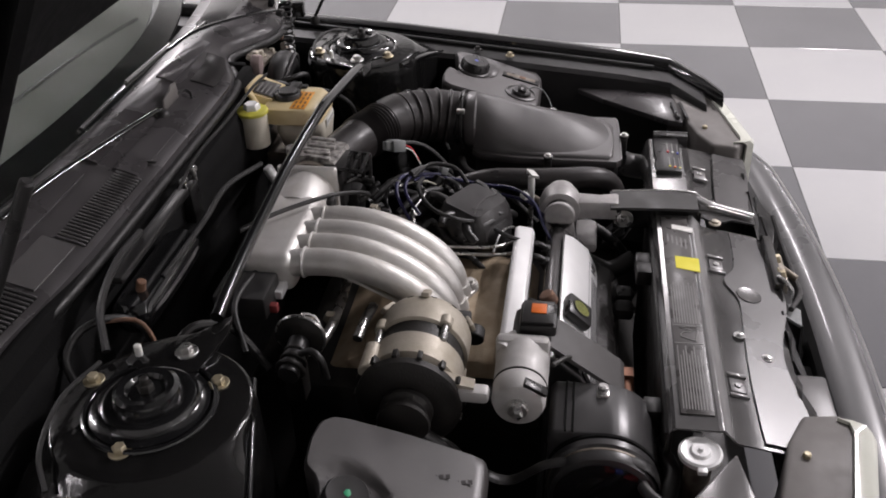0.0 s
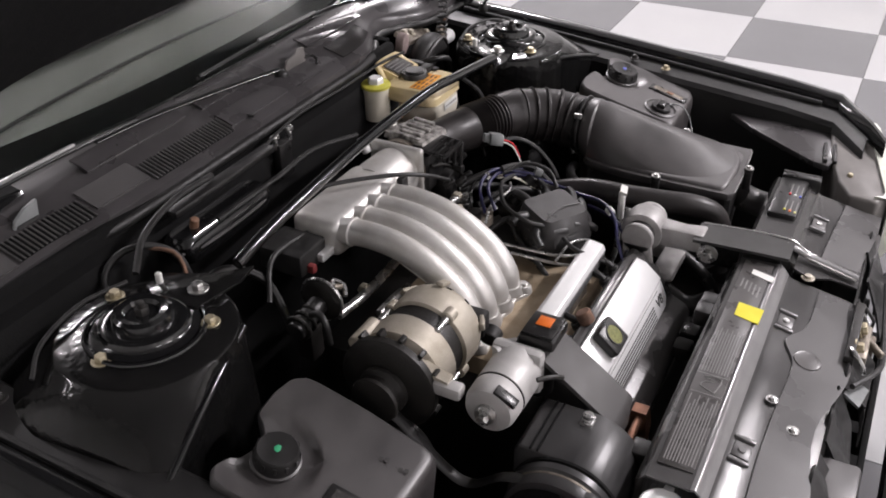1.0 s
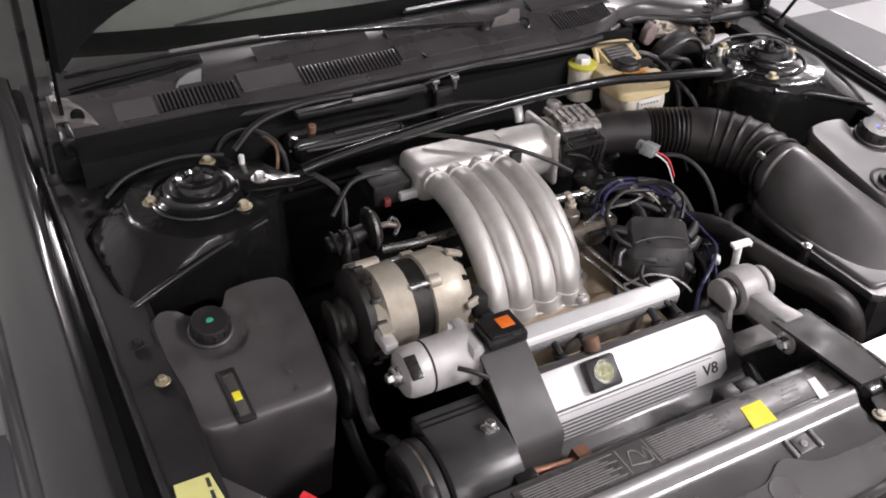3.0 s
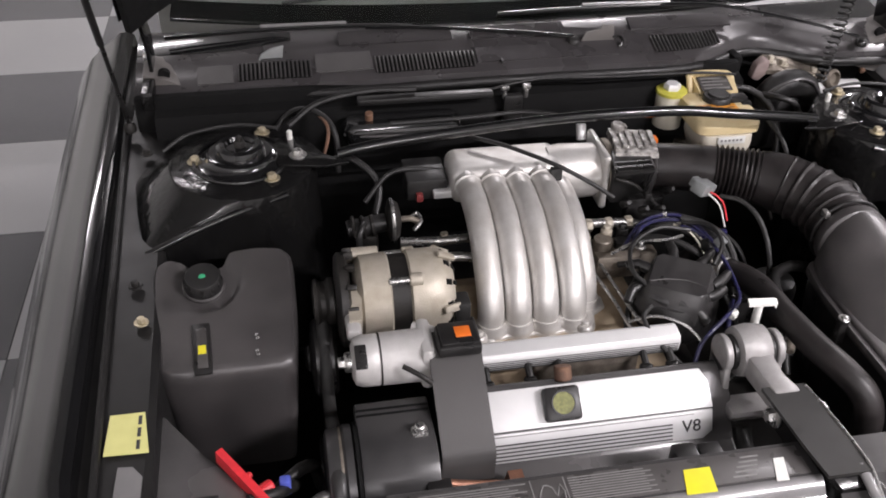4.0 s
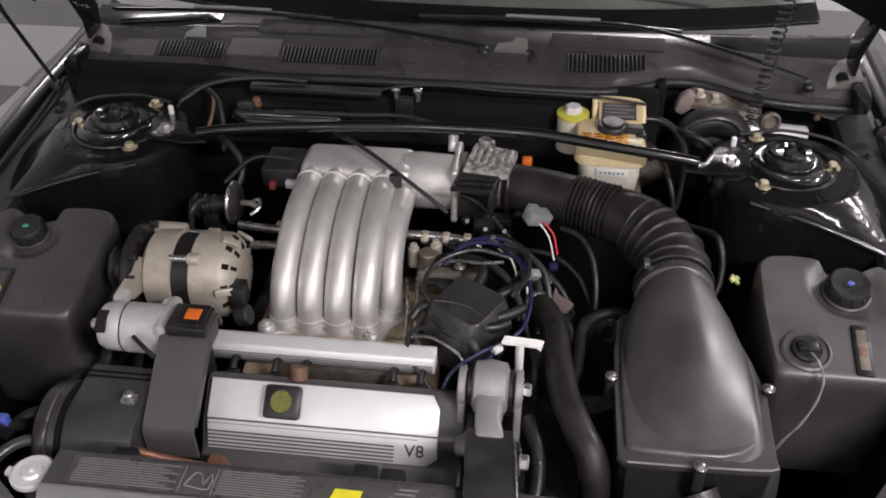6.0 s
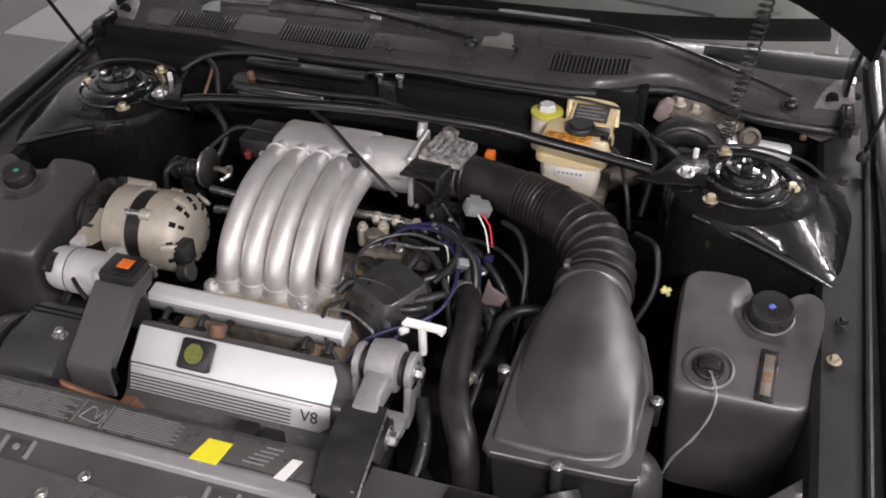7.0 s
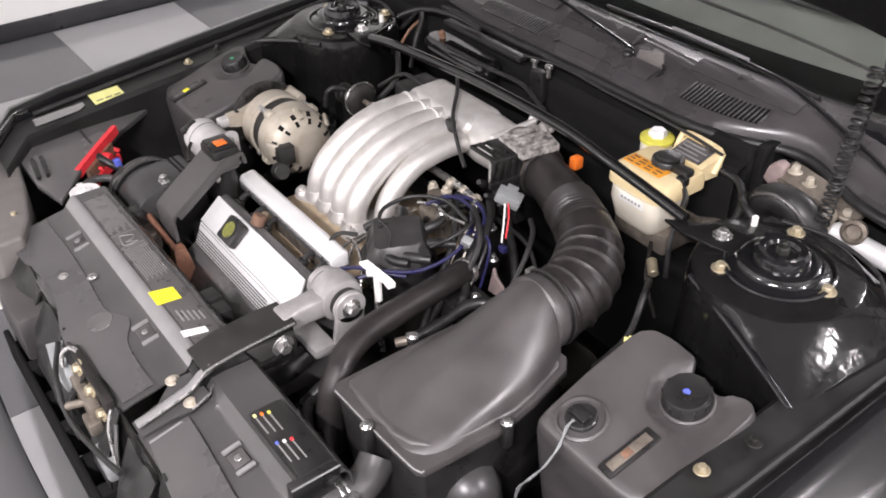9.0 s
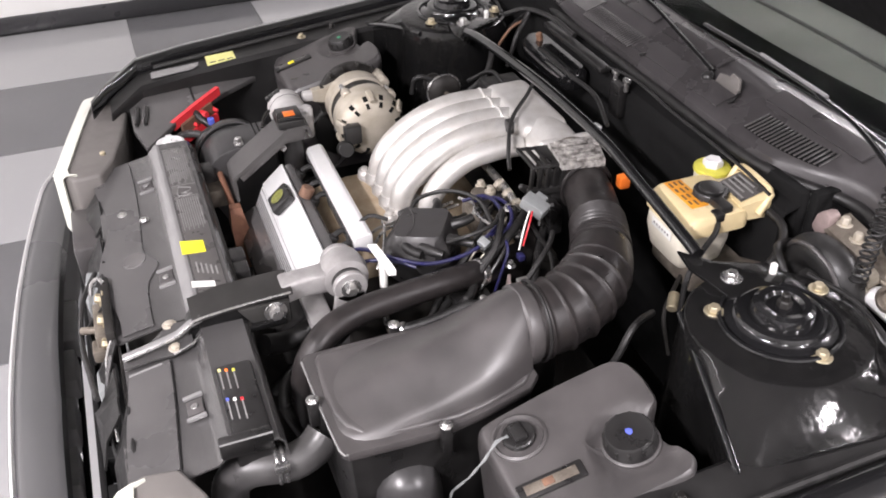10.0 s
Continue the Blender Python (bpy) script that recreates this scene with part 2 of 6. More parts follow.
def lathe(origin, axis, profile, seg=28, caps=True):
    """Rings of (distance along axis, radius) round an axis."""
    d, u, w = basis(axis)
    o = Vector(origin)
    bm = bmesh.new()
    rings = []
    for s, r in profile:
        rings.append([bm.verts.new(o + d * s + (u * math.cos(k * 2 * math.pi / seg) + w * math.sin(k * 2 * math.pi / seg)) * max(r, 1e-5)) for k in range(seg)])
    for a, b in zip(rings, rings[1:]):
        for k in range(seg):
            bm.faces.new((a[k], a[(k + 1) % seg], b[(k + 1) % seg], b[k]))
    if caps:
        bm.faces.new(rings[0][::-1])
        bm.faces.new(rings[-1])
    bmesh.ops.recalc_face_normals(bm, faces=bm.faces)
    return bm


def cyl(p0, p1, r, r1=None, seg=24, edge=0.002):
    p0, p1 = Vector(p0), Vector(p1)
    n = (p1 - p0).length
    r1 = r if r1 is None else r1
    e = min(edge, n * 0.3, r * 0.5, r1 * 0.5)
    return lathe(p0, p1 - p0, [(0, r - e), (e, r), (n - e, r1), (n, r1 - e)], seg)


def hexbolt(at, axis=(0, 0, 1), r=0.008, h=0.008, washer=True):
    d = Vector(axis).normalized()
    at = Vector(at)
    parts = [lathe(at + d * 0.0018, d, [(0, r), (h * 0.8, r), (h, r * 0.8)], 6)]
    if washer:
        parts.append(cyl(at - d * 0.001, at + d * 0.002, r * 1.65, seg=20, edge=0.0006))
    return join(*parts)


def smooth_path(points, step=0.012):
    pts = [Vector(p) for p in points]
    if len(pts) < 3:
        return [pts[0].lerp(pts[-1], k / 4) for k in range(5)]
    ext = [pts[0] * 2 - pts[1], *pts, pts[-1] * 2 - pts[-2]]
    out = []
    for i in range(1, len(ext) - 2):
        a, b, c, d = ext[i - 1:i + 3]
        n = max(2, int((c - b).length / step))
        for k in range(n):
            t = k / n
            out.append(0.5 * (2 * b + (c - a) * t + (2 * a - 5 * b + 4 * c - d) * t * t + (3 * b - a - 3 * c + d) * t ** 3))
    out.append(pts[-1])
    return out


def tube(points, r, seg=12, step=0.012, curve=True, squash=1.0):
    """A pipe along points; r is a radius, or a function of the way along (0 to 1) and the metres along."""
    path = smooth_path(points, step) if curve else [Vector(p) for p in points]
    lens = [0.0]
    for a, b in zip(path, path[1:]):
        lens.append(lens[-1] + (b - a).length)
    bm = bmesh.new()
    rings = []
    u = None
    for i, p in enumerate(path):
        d = (path[min(i + 1, len(path) - 1)] - path[max(i - 1, 0)]).normalized()
        if u is None:
            _, u, _ = basis(d)
        u = (u - d * u.dot(d)).normalized()
        w = d.cross(u)
        rr = r(lens[i] / lens[-1], lens[i]) if callable(r) else r
        rings.append([bm.verts.new(p + (u * math.cos(k * 2 * math.pi / seg) + w * math.sin(k * 2 * math.pi / seg) * squash) * rr) for k in range(seg)])
    for a, b in zip(rings, rings[1:]):
        for k in range(seg):
            bm.faces.new((a[k], a[(k + 1) % seg], b[(k + 1) % seg], b[k]))
    bm.faces.new(rings[0][::-1])
    bm.faces.new(rings[-1])
    bmesh.ops.recalc_face_normals(bm, faces=bm.faces)
    return bm


def loft(rings, closed=True, caps=True):
    bm = bmesh.new()
    vs = [[bm.verts.new(p) for p in ring] for ring in rings]
    n = len(vs[0])
    for a, b in zip(vs, vs[1:]):
        for k in range(n if closed else n - 1):
            bm.faces.new((a[k], a[(k + 1) % n], b[(k + 1) % n], b[k]))
    if caps and closed:
        bm.faces.new(vs[0][::-1])
        bm.faces.new(vs[-1])
    bmesh.ops.recalc_face_normals(bm, faces=bm.faces)
    return bm


def sheet(rings, thick=0.003):
    """An open sheet through rows of points, given thickness."""
    bm = loft(rings, closed=False, caps=False)
    bmesh.ops.solidify(bm, geom=bm.faces[:], thickness=thick)
    bmesh.ops.recalc_face_normals(bm, faces=bm.faces)
    return bm


def rounded(x0, x1, y0, y1, z, r, n=5):
    """A rounded rectangle as a ring at height z."""
    out = []
    for cx, cy, a0 in ((x1 - r, y1 - r, 0), (x0 + r, y1 - r, 90), (x0 + r, y0 + r, 180), (x1 - r, y0 + r, 270)):
        for k in range(n):
            a = radians(a0 + 90 * k / (n - 1))
            out.append((cx + r * math.cos(a), cy + r * math.sin(a), z))
    return out


def lettering(text, size, m, depth=0.0006):
    cu = bpy.data.curves.new("letters", "FONT")
    cu.body, cu.size, cu.extrude, cu.align_x, cu.align_y = text, size, depth, "CENTER", "CENTER"
    ob = new("letters", cu)
    me = bpy.data.meshes.new_from_object(ob.evaluated_get(bpy.context.evaluated_depsgraph_get()))
    bm = bmesh.new()
    bm.from_mesh(me)
    bpy.data.objects.remove(ob)
    bpy.data.meshes.remove(me)
    return turned(bm, m)


def plate_frame(origin, right, up):
    """A matrix whose x runs along right and y along up, on a plane through origin."""
    r = Vector(right).normalized()
    n = r.cross(Vector(up)).normalized()
    u = n.cross(r)
    m = Matrix((r, u, n)).transposed().to_4x4()
    m.translation = origin
    return m

# ---- the room ----
PITCH, TX, TY, FZ = 0.62, -0.127, -0.127, -0.10
floor = single("floor", box(-3.25, 9.0, -7.0, 7.0, FZ - 0.10, FZ - 0.004, 0), "grout", "checkered floor of light and dark grey square tiles", "floor", kind="structure")
wall_w = single("wall_west", box(-3.40, -3.25, -5.5, 7.0, FZ - 0.1, 3.3, 0), "wall", "plain white painted showroom wall", "wall", kind="structure")
single("wall_east", box(6.0, 6.15, -5.5, 7.0, FZ - 0.1, 3.3, 0), "wall", "plain white painted showroom wall", "wall", kind="structure")
single("wall_north", box(-3.40, 6.15, 7.0, 7.15, FZ - 0.1, 3.3, 0), "wall", "plain white painted showroom wall", "wall", kind="structure")
single("wall_south", box(-3.40, 6.15, -5.65, -5.5, FZ - 0.1, 3.3, 0), "wall", "plain white painted showroom wall", "wall", kind="structure")
single("ceiling", box(-3.40, 6.15, -5.65, 7.15, 3.3, 3.4, 0), "ceiling", "off-white ceiling boards above the car", "ceiling", kind="structure")
single("baseboard", box(-3.25, -3.235, -5.5, 7.0, FZ, FZ + 0.085, 0.003), "base", "glossy dark baseboard along the white wall", "baseboard", kind="structure")
for lx, ly, lw in LAMPS:
    fix = thing("ceiling_light", (lx, ly, 3.3), "long white fluorescent ceiling light fitting", "ceiling light", "ceiling lights")
    part("housing", box(lx - 0.64, lx + 0.64, ly - 0.13, ly + 0.13, 2.892, 2.960, 0.01), "white", fix)
    for hx in (-0.5, 0.5):
        part("hanger", cyl((lx + hx, ly, 2.958), (lx + hx, ly, 3.30), 0.004, seg=8), "steel", fix)

# ---- body shell: fenders, aprons, towers ----


def fender(s, name):
    """The fender on side s (-1: by the wall, 1: the other), with its drip channel and apron."""
    f = thing(name, (s * 0.9, -0.2, 0.2), "glossy black painted front fender beside the engine bay", "fender", "front fenders")
    ys = [-0.90, -0.86, -0.78, -0.66, -0.50, -0.30, -0.05, 0.25, 0.60]
    rows = []
    for y in ys:
        k = min(1, max(0, (y + 0.90) / 0.16))
        xo = 0.72 + (0.925 - 0.72) * math.sin(k * math.pi / 2) + 0.015 * min(1, (y + 0.9))
        z = 0.640 + 0.090 * (y + 0.90) - 0.02 * max(0, y)
        inn = xo - 0.045
        rows.append([(s * (inn - 0.004), y, z - 0.030), (s * inn, y, z - 0.006), (s * (inn + 0.012), y, z + 0.001), (s * (xo - 0.014), y, z), (s * xo, y, z - 0.012),
                     (s * (xo + 0.026), y, z - 0.030), (s * (xo + 0.060), y, z - 0.060), (s * (xo + 0.092), y, z - 0.105), (s * (xo + 0.108), y, z - 0.17), (s * (xo + 0.112), y, z - 0.34), (s * (xo + 0.09), y, z - 0.50)])
    part("wing", sheet(rows, 0.002), "paint", f)
    chan = []
    for y in ys[1:]:
        k = min(1, max(0, (y + 0.90) / 0.16))
        xo = 0.72 + (0.925 - 0.72) * math.sin(k * math.pi / 2) + 0.015 * min(1, (y + 0.9)) - 0.049
        z = 0.640 + 0.090 * (y + 0.90) - 0.02 * max(0, y) - 0.030
        chan.append([(s * xo, y, z), (s * (xo - 0.012), y, z - 0.004), (s * (xo - 0.016), y, z + 0.004), (s * (xo - 0.086), y, z + 0.006), (s * (xo - 0.096), y, z - 0.004),
                     (s * (xo - 0.100), y, z - 0.10), (s * (xo - 0.108), y, z - 0.30), (s * (xo - 0.14), y, z - 0.46)])
    part("apron", sheet(chan, 0.003), "apron", f)
    part("rubber_seal", tube([(s * (0.855 + 0.004 * k), -0.74 + 0.14 * k, 0.636 + 0.0125 * k) for k in range(8)], 0.006, 8), "rubber", f)
    for k, (bx, by, bz) in enumerate(((0.83, -0.275, 0.686), (0.815, -0.362, 0.678), (0.835, 0.10, 0.722))):
        part("bolt", hexbolt((s * bx, by, bz - 0.006), r=0.007), "brass" if k == 1 else "dark", f)
    return f


fender_r, fender_l = fender(-1, "fender"), fender(1, "fender")


def tower(s):
    t = thing("strut_tower", (s * 0.65, 0, 0.45), "glossy black strut tower with bolted top mount", "strut tower", "strut towers")
    cx, cy = 0.652, -0.005
    tip, back = Vector((0.828, -0.182)), Vector((0.870, 0.130))
    c0 = Vector((cx, cy))

    def outline(grow, n=72):
        """The edge of the tower's top: a disc drawn out to the corner on the apron, with its fall in height."""
        out = []
        for k in range(n):
            a = 2 * math.pi * k / n
            d = Vector((math.cos(a), math.sin(a)))
            r = 0.138
            for q0, q1 in ((tip, back), (c0 + 0.138 * Vector((math.cos(4.10), math.sin(4.10))), tip), (back, c0 + 0.138 * Vector((math.cos(1.85), math.sin(1.85))))):
                e = q1 - q0
                den = d.x * e.y - d.y * e.x
                if abs(den) > 1e-6:
                    u = ((q0 - c0).x * e.y - (q0 - c0).y * e.x) / den
                    v = ((q0 - c0).x * d.y - (q0 - c0).y * d.x) / den
                    if u > 0 and -0.001 <= v <= 1.001:
                        r = max(r, u)
            fall = 0.060 * ((r - 0.138) / 0.11)
            out.append((c0 + d * r * grow, fall))
        return out
    rings = []
    for z, grow, drop in ((0.38, 1.10, 0.4), (0.55, 1.05, 0.7), (0.69, 1.012, 0.95), (0.722, 1.004, 1.0), (0.733, 0.985, 1.0)):
        rings.append([(s * p.x, p.y, z - f * drop) for p, f in outline(grow)])
    for z, r in ((0.741, 0.134), (0.745, 0.128), (0.743, 0.110), (0.747, 0.098), (0.748, 0.05)):
        rings.append([(s * (cx + r * math.cos(2 * math.pi * k / 72)), cy + r * math.sin(2 * math.pi * k / 72), z) for k in range(72)])
    part("tower_shell", loft(rings), "paint_dust", t)
    part("crease", tube([(s * 0.572, -0.118, 0.734), (s * 0.66, -0.142, 0.720), (s * 0.74, -0.162, 0.700), (s * 0.822, -0.182, 0.674)], 0.0062, 12), "paint", t)
    o = Vector((s * cx, cy, 0.745))
    part("top_mount", lathe(o, (0, 0, 1), [(0, 0.080), (0.005, 0.079), (0.008, 0.068), (0.012, 0.064), (0.018, 0.062), (0.021, 0.056), (0.019, 0.046), (0.026, 0.045), (0.034, 0.043), (0.038, 0.037), (0.036, 0.028), (0.030, 0.024), (0.031, 0.014)], 48), "paint", t)
    part("mount_ring", tube([(o.x + 0.086 * math.cos(a), o.y + 0.086 * math.sin(a), 0.749) for a in [k * math.pi / 16 for k in range(33)]], 0.004, 8), "paint", t)
    part("rod_nut", join(hexbolt(o + Vector((0, 0, 0.028)), r=0.011, h=0.012, washer=False), cyl(o + Vector((0, 0, 0.03)), o + Vector((0, 0, 0.052)), 0.006)), "dark", t)
    for bx, by in ((0.736, 0.0), (0.598, -0.080), (0.612, 0.095)):
        part("nut", hexbolt((s * bx, by, 0.747), r=0.009, h=0.009), "brass", t, "yellow zinc nut")
    part("stud", cyl((s * 0.560, 0.05, 0.744), (s * 0.560, 0.05, 0.772), 0.0055, seg=12), "white", t)
    part("inner_wire", tube([(s * 0.58, 0.10, 0.752), (s * 0.66, 0.115, 0.757), (s * 0.75, 0.10, 0.752), (s * 0.80, 0.07, 0.735)], 0.0035, 8), "rubber", t)
    return t


tower_r, tower_l = tower(-1), tower(1)

brace = thing("strut_brace", (0, -0.03, 0.76), "black tubular brace bar between both strut towers", "brace bar")
part("bar", tube([(-0.475, -0.035, 0.762), (-0.42, -0.034, 0.772), (-0.30, -0.032, 0.784), (-0.06, -0.030, 0.800), (0.17, -0.030, 0.800), (0.30, -0.032, 0.786), (0.43, -0.034, 0.770), (0.485, -0.035, 0.762)], 0.0105, 14), "paint", brace)
for s in (-1, 1):
    part("end_bracket", prism([(s * 0.455, -0.052), (s * 0.50, -0.060), (s * 0.585, -0.045), (s * 0.60, 0.02), (s * 0.575, 0.065), (s * 0.535, 0.06), (s * 0.50, -0.015)], "z", 0.748, 0.754, 0.0015), "paint_dust", brace)
    part("bolt", hexbolt((s * 0.548, -0.016, 0.755), r=0.010, h=0.010), "steel", brace, "bright zinc bolt")

# ---- firewall, cowl, windshield, hood ----
fw = thing("firewall", (0, 0.22, 0.2), "black firewall panel behind the engine", "firewall", kind="structure")
# Panels and ledge carry the firewall's shadow in their near-black colour.
part("panel", box(-0.86, 0.43, 0.20, 0.225, 0.10, 0.785, 0.01), "hood_pad", fw)
part("recess_panel", box(0.43, 0.86, 0.30, 0.325, 0.10, 0.80, 0.01), "hood_pad", fw)
part("recess_side", box(0.425, 0.445, 0.222, 0.305, 0.10, 0.785, 0.004), "hood_pad", fw)
part("ledge", sheet([[(x, 0.205, 0.760), (x, 0.175, 0.752), (x, 0.165, 0.735), (x, 0.168, 0.60)] for x in (-0.82, -0.4, 0.0, 0.2, 0.43)], 0.003), "hood_pad", fw)

cowl = thing("cowl_panel", (0, 0.27, 0.79), "grey plastic cowl panel with air grilles below the windshield", "cowl")


def cowl_row(x):
    """Section of the cowl at x, from its front lip back to the glass; the lip arches back over the brake cylinder."""
    b = 0.10 * (abs(x) / 0.86) ** 2.4
    d = 0.03 * (abs(x) / 0.86) ** 2
    a = 0.074 * math.exp(-((x - 0.49) / 0.115) ** 2) + 0.012 * math.exp(-((x + 0.60) / 0.10) ** 2)
    return [(x, 0.196 + b * 0.4 + a, 0.776 - d), (x, 0.199 + b * 0.4 + a, 0.800 - d), (x, 0.214 + b * 0.4 + a * 0.85, 0.810 - d), (x, 0.235 + b * 0.5 + a * 0.6, 0.817 - d), (x, 0.268 + b * 0.6 + a * 0.45, 0.826 - d),
            (x, 0.275 + b * 0.6 + a * 0.4, 0.831 - d), (x, 0.310 + b * 0.8 + a * 0.2, 0.838 - d), (x, 0.350 + b, 0.843 - d), (x, 0.375 + b, 0.840 - d)]


part("cowl_sheet", sheet([cowl_row(-0.86 + 1.72 * k / 80) for k in range(81)], 0.003), "cowl", cowl)
part("front_seal", tube([(x, cowl_row(x)[0][1] - 0.004, cowl_row(x)[0][2] + 0.004) for x in [-0.84 + 1.68 * k / 60 for k in range(61)]], 0.010, 10), "rubber", cowl, "black rubber hood seal")


def grille_span(x, low):
    """Front and rear of a cowl grille at x; the low ones sit further down the slope."""
    r = [Vector(p) for p in cowl_row(x)]
    return (r[2].lerp(r[1], 0.3), r[3].lerp(r[4], 0.55)) if low else (r[2].lerp(r[3], 0.2), r[4])


for gx0, gx1 in ((0.238, 0.398), (-0.37, -0.165), (-0.652, -0.505)):
    n = int((gx1 - gx0) / 0.0085)
    low = gx0 < 0
    opening = []
    for k in range(9):
        x = gx0 + (gx1 - gx0) * k / 8
        opening.append([tuple(p + Vector((0, -0.002, 0.0022))) for p in grille_span(x, low)])
    part("grille_opening", sheet(opening, 0.001), "hood_pad", cowl)
    for k in range(n + 1):
        x = gx0 + (gx1 - gx0) * k / n
        a, b = (p + Vector((0, -0.002, 0.0035)) for p in grille_span(x, low))
        part("slat", cyl(a, b, 0.0019, seg=6, edge=0.0004), "plastic_grey", cowl)
for s in (-1, 1):
    part("painted_corner", sheet([[(s * x, cowl_row(x)[4][1] + 0.03, cowl_row(x)[5][2] + 0.004), (s * x, cowl_row(x)[6][1], cowl_row(x)[6][2] + 0.006), (s * x, cowl_row(x)[7][1] - 0.01, cowl_row(x)[7][2] + 0.006)] for x in [0.54 + 0.32 * k / 10 for k in range(11)]], 0.003), "paint", cowl, "glossy black painted corner")
for x0, x1, y0, y1, lift in ((-0.16, 0.05, 0.285, 0.322, 0.006), (-0.44, -0.20, 0.290, 0.330, 0.006), (0.20, 0.44, 0.288, 0.325, 0.006), (-0.158, 0.15, 0.216, 0.258, 0.004)):
    part("raised_panel", sheet([[(x, y + 0.10 * 0.6 * (abs(x) / 0.86) ** 2.4, cz - 0.03 * (abs(x) / 0.86) ** 2 + lift) for y, cz in ((y0, 0.816 + (y0 - 0.235) * 0.30), ((y0 + y1) / 2, 0.818 + ((y0 + y1) / 2 - 0.235) * 0.30), (y1, 0.817 + (y1 - 0.235) * 0.30))] for x in [x0 + (x1 - x0) * k / 6 for k in range(7)]], 0.004), "cowl", cowl)
# Raised panels; the cowl's reflection there is painted in as paler grey.
for x0, x1, y0, y1 in ((-0.494, -0.378, 0.216, 0.268), (-0.735, -0.662, 0.200, 0.250)):
    part("pale_panel", sheet([[(x, y + 0.06 * (abs(x) / 0.86) ** 2.4, 0.816 + (y - 0.235) * 0.30 - 0.03 * (abs(x) / 0.86) ** 2 + 0.005) for y in (y0, (y0 + y1) / 2, y1)] for x in [x0 + (x1 - x0) * k / 5 for k in range(6)]], 0.004), "cover_grey", cowl, "raised cowl panel with its sheen painted paler")
part("cover_plate", prism([(0.078, 0.822), (0.154, 0.822), (0.150, 0.858), (0.126, 0.861), (0.119, 0.851), (0.088, 0.846)], "y", 0.262, 0.267, 0.001), "lamp_grey", cowl, "pale upright cover plate")
part("plate_hook", tube([(0.150, 0.264, 0.832), (0.162, 0.255, 0.836), (0.166, 0.243, 0.828), (0.158, 0.238, 0.820)], 0.003, 8), "plastic", cowl)
noz = part("nozzle", box(-0.606, -0.560, 0.288, 0.316, 0.788, 0.814, 0.004), "plastic", cowl, "black washer nozzle base")
part("nozzle_fin", prism([(-0.612, 0.806), (-0.560, 0.812), (-0.556, 0.840), (-0.584, 0.834), (-0.604, 0.822)], "y", 0.292, 0.300, 0.002), "clip_grey", noz, "pale grey fin")
part("seam", box(-0.110, -0.104, 0.205, 0.262, 0.812, 0.8165, 0.001, m=pose(0, 0, 0)), "plastic", cowl)

ws = thing("windshield", (0, 0.6, 0.86), "tinted windshield glass with black lower edge", "windshield")


def ws_row(x, lift):
    b = 0.16 * (abs(x) / 0.80) ** 2.2
    return [(x * (1 - 0.15 * k), 0.352 + b + 0.82 * k, 0.848 - 0.02 * (abs(x) / 0.8) ** 2 + lift + 0.40 * k + 0.02 * math.sin(math.pi * k)) for k in [j / 8 for j in range(9)]]


part("pane", sheet([ws_row(-0.80 + 1.6 * k / 24, 0) for k in range(25)], 0.005), "glass", ws)
part("black_edge", sheet([[tuple(Vector(p) + Vector((0, 0.0, -0.008))) for p in (ws_row(-0.80 + 1.6 * k / 24, 0)[0], Vector(ws_row(-0.80 + 1.6 * k / 24, 0)[0]).lerp(Vector(ws_row(-0.80 + 1.6 * k / 24, 0)[1]), 0.5))] for k in range(25)], 0.001), "hood_pad", ws)
ws.children[0].visible_shadow = False
dash = thing("dashboard", (0, 0.9, 0.84), "pale grey-green dashboard top seen through the windshield", "dashboard")
part("top", sheet([[(x, 0.425 + 0.17 * (abs(x) / 0.8) ** 2.2, 0.842 - 0.02 * (abs(x) / 0.8) ** 2), (x, 0.60 + 0.12 * (abs(x) / 0.8) ** 2.2, 0.862), (x, 0.95, 0.885), (x, 1.15, 0.86), (x, 1.25, 0.60)] for x in [-0.78 + 1.56 * k / 12 for k in range(13)]], 0.01), "dash", dash)
part("seam", tube([(x, 0.66 + 0.10 * (abs(x) / 0.8) ** 2.2, 0.873) for x in [-0.70 + 1.4 * k / 16 for k in range(17)]], 0.006, 8), "plastic_grey", dash, "dark seam line")
part("defroster_slot", tube([(x, 0.545 - 0.06 * x * x, 0.857 - 0.055 * x * x) for x in [-0.55 + 1.1 * k / 16 for k in range(17)]], 0.005, 8), "plastic_grey", dash, "dark defroster slot")
part("number_plate", turned(box(-0.030, 0.030, -0.006, 0.006, 0, 0.002, 0.0005), pose(0.66, 0.565, 0.846, 12, 0, 20)), "print", dash, "small pale metal plate")
# Plain board added to close the view behind the dashboard
single("cabin_backdrop", box(-0.95, 0.95, 1.5, 1.52, 0.2, 1.36, 0.01), "dash", "added plain grey backdrop behind the windshield", "cabin", kind="structure")

hood = thing("hood", (0, 0.32, 0.86), "raised black hood with dark liner on its underside", "hood")


def hood_row(x, dz):
    """One strip of the raised hood from its rounded rear edge to the nose, at x of its half width."""
    out = []
    for k in range(13):
        u = k / 12
        half = 0.840 - 0.09 * max(0, u - 0.8) / 0.2
        y = 0.385 - 0.30 * abs(x) ** 6 * (1 - u) - 0.74 * u
        z = 1.012 - 0.05 * abs(x) ** 4 + 0.88 * u + 0.05 * math.sin(math.pi * u) * (1 - abs(x) ** 2) + dz
        out.append((x * half, y + 0.7 * dz, z))
    return out


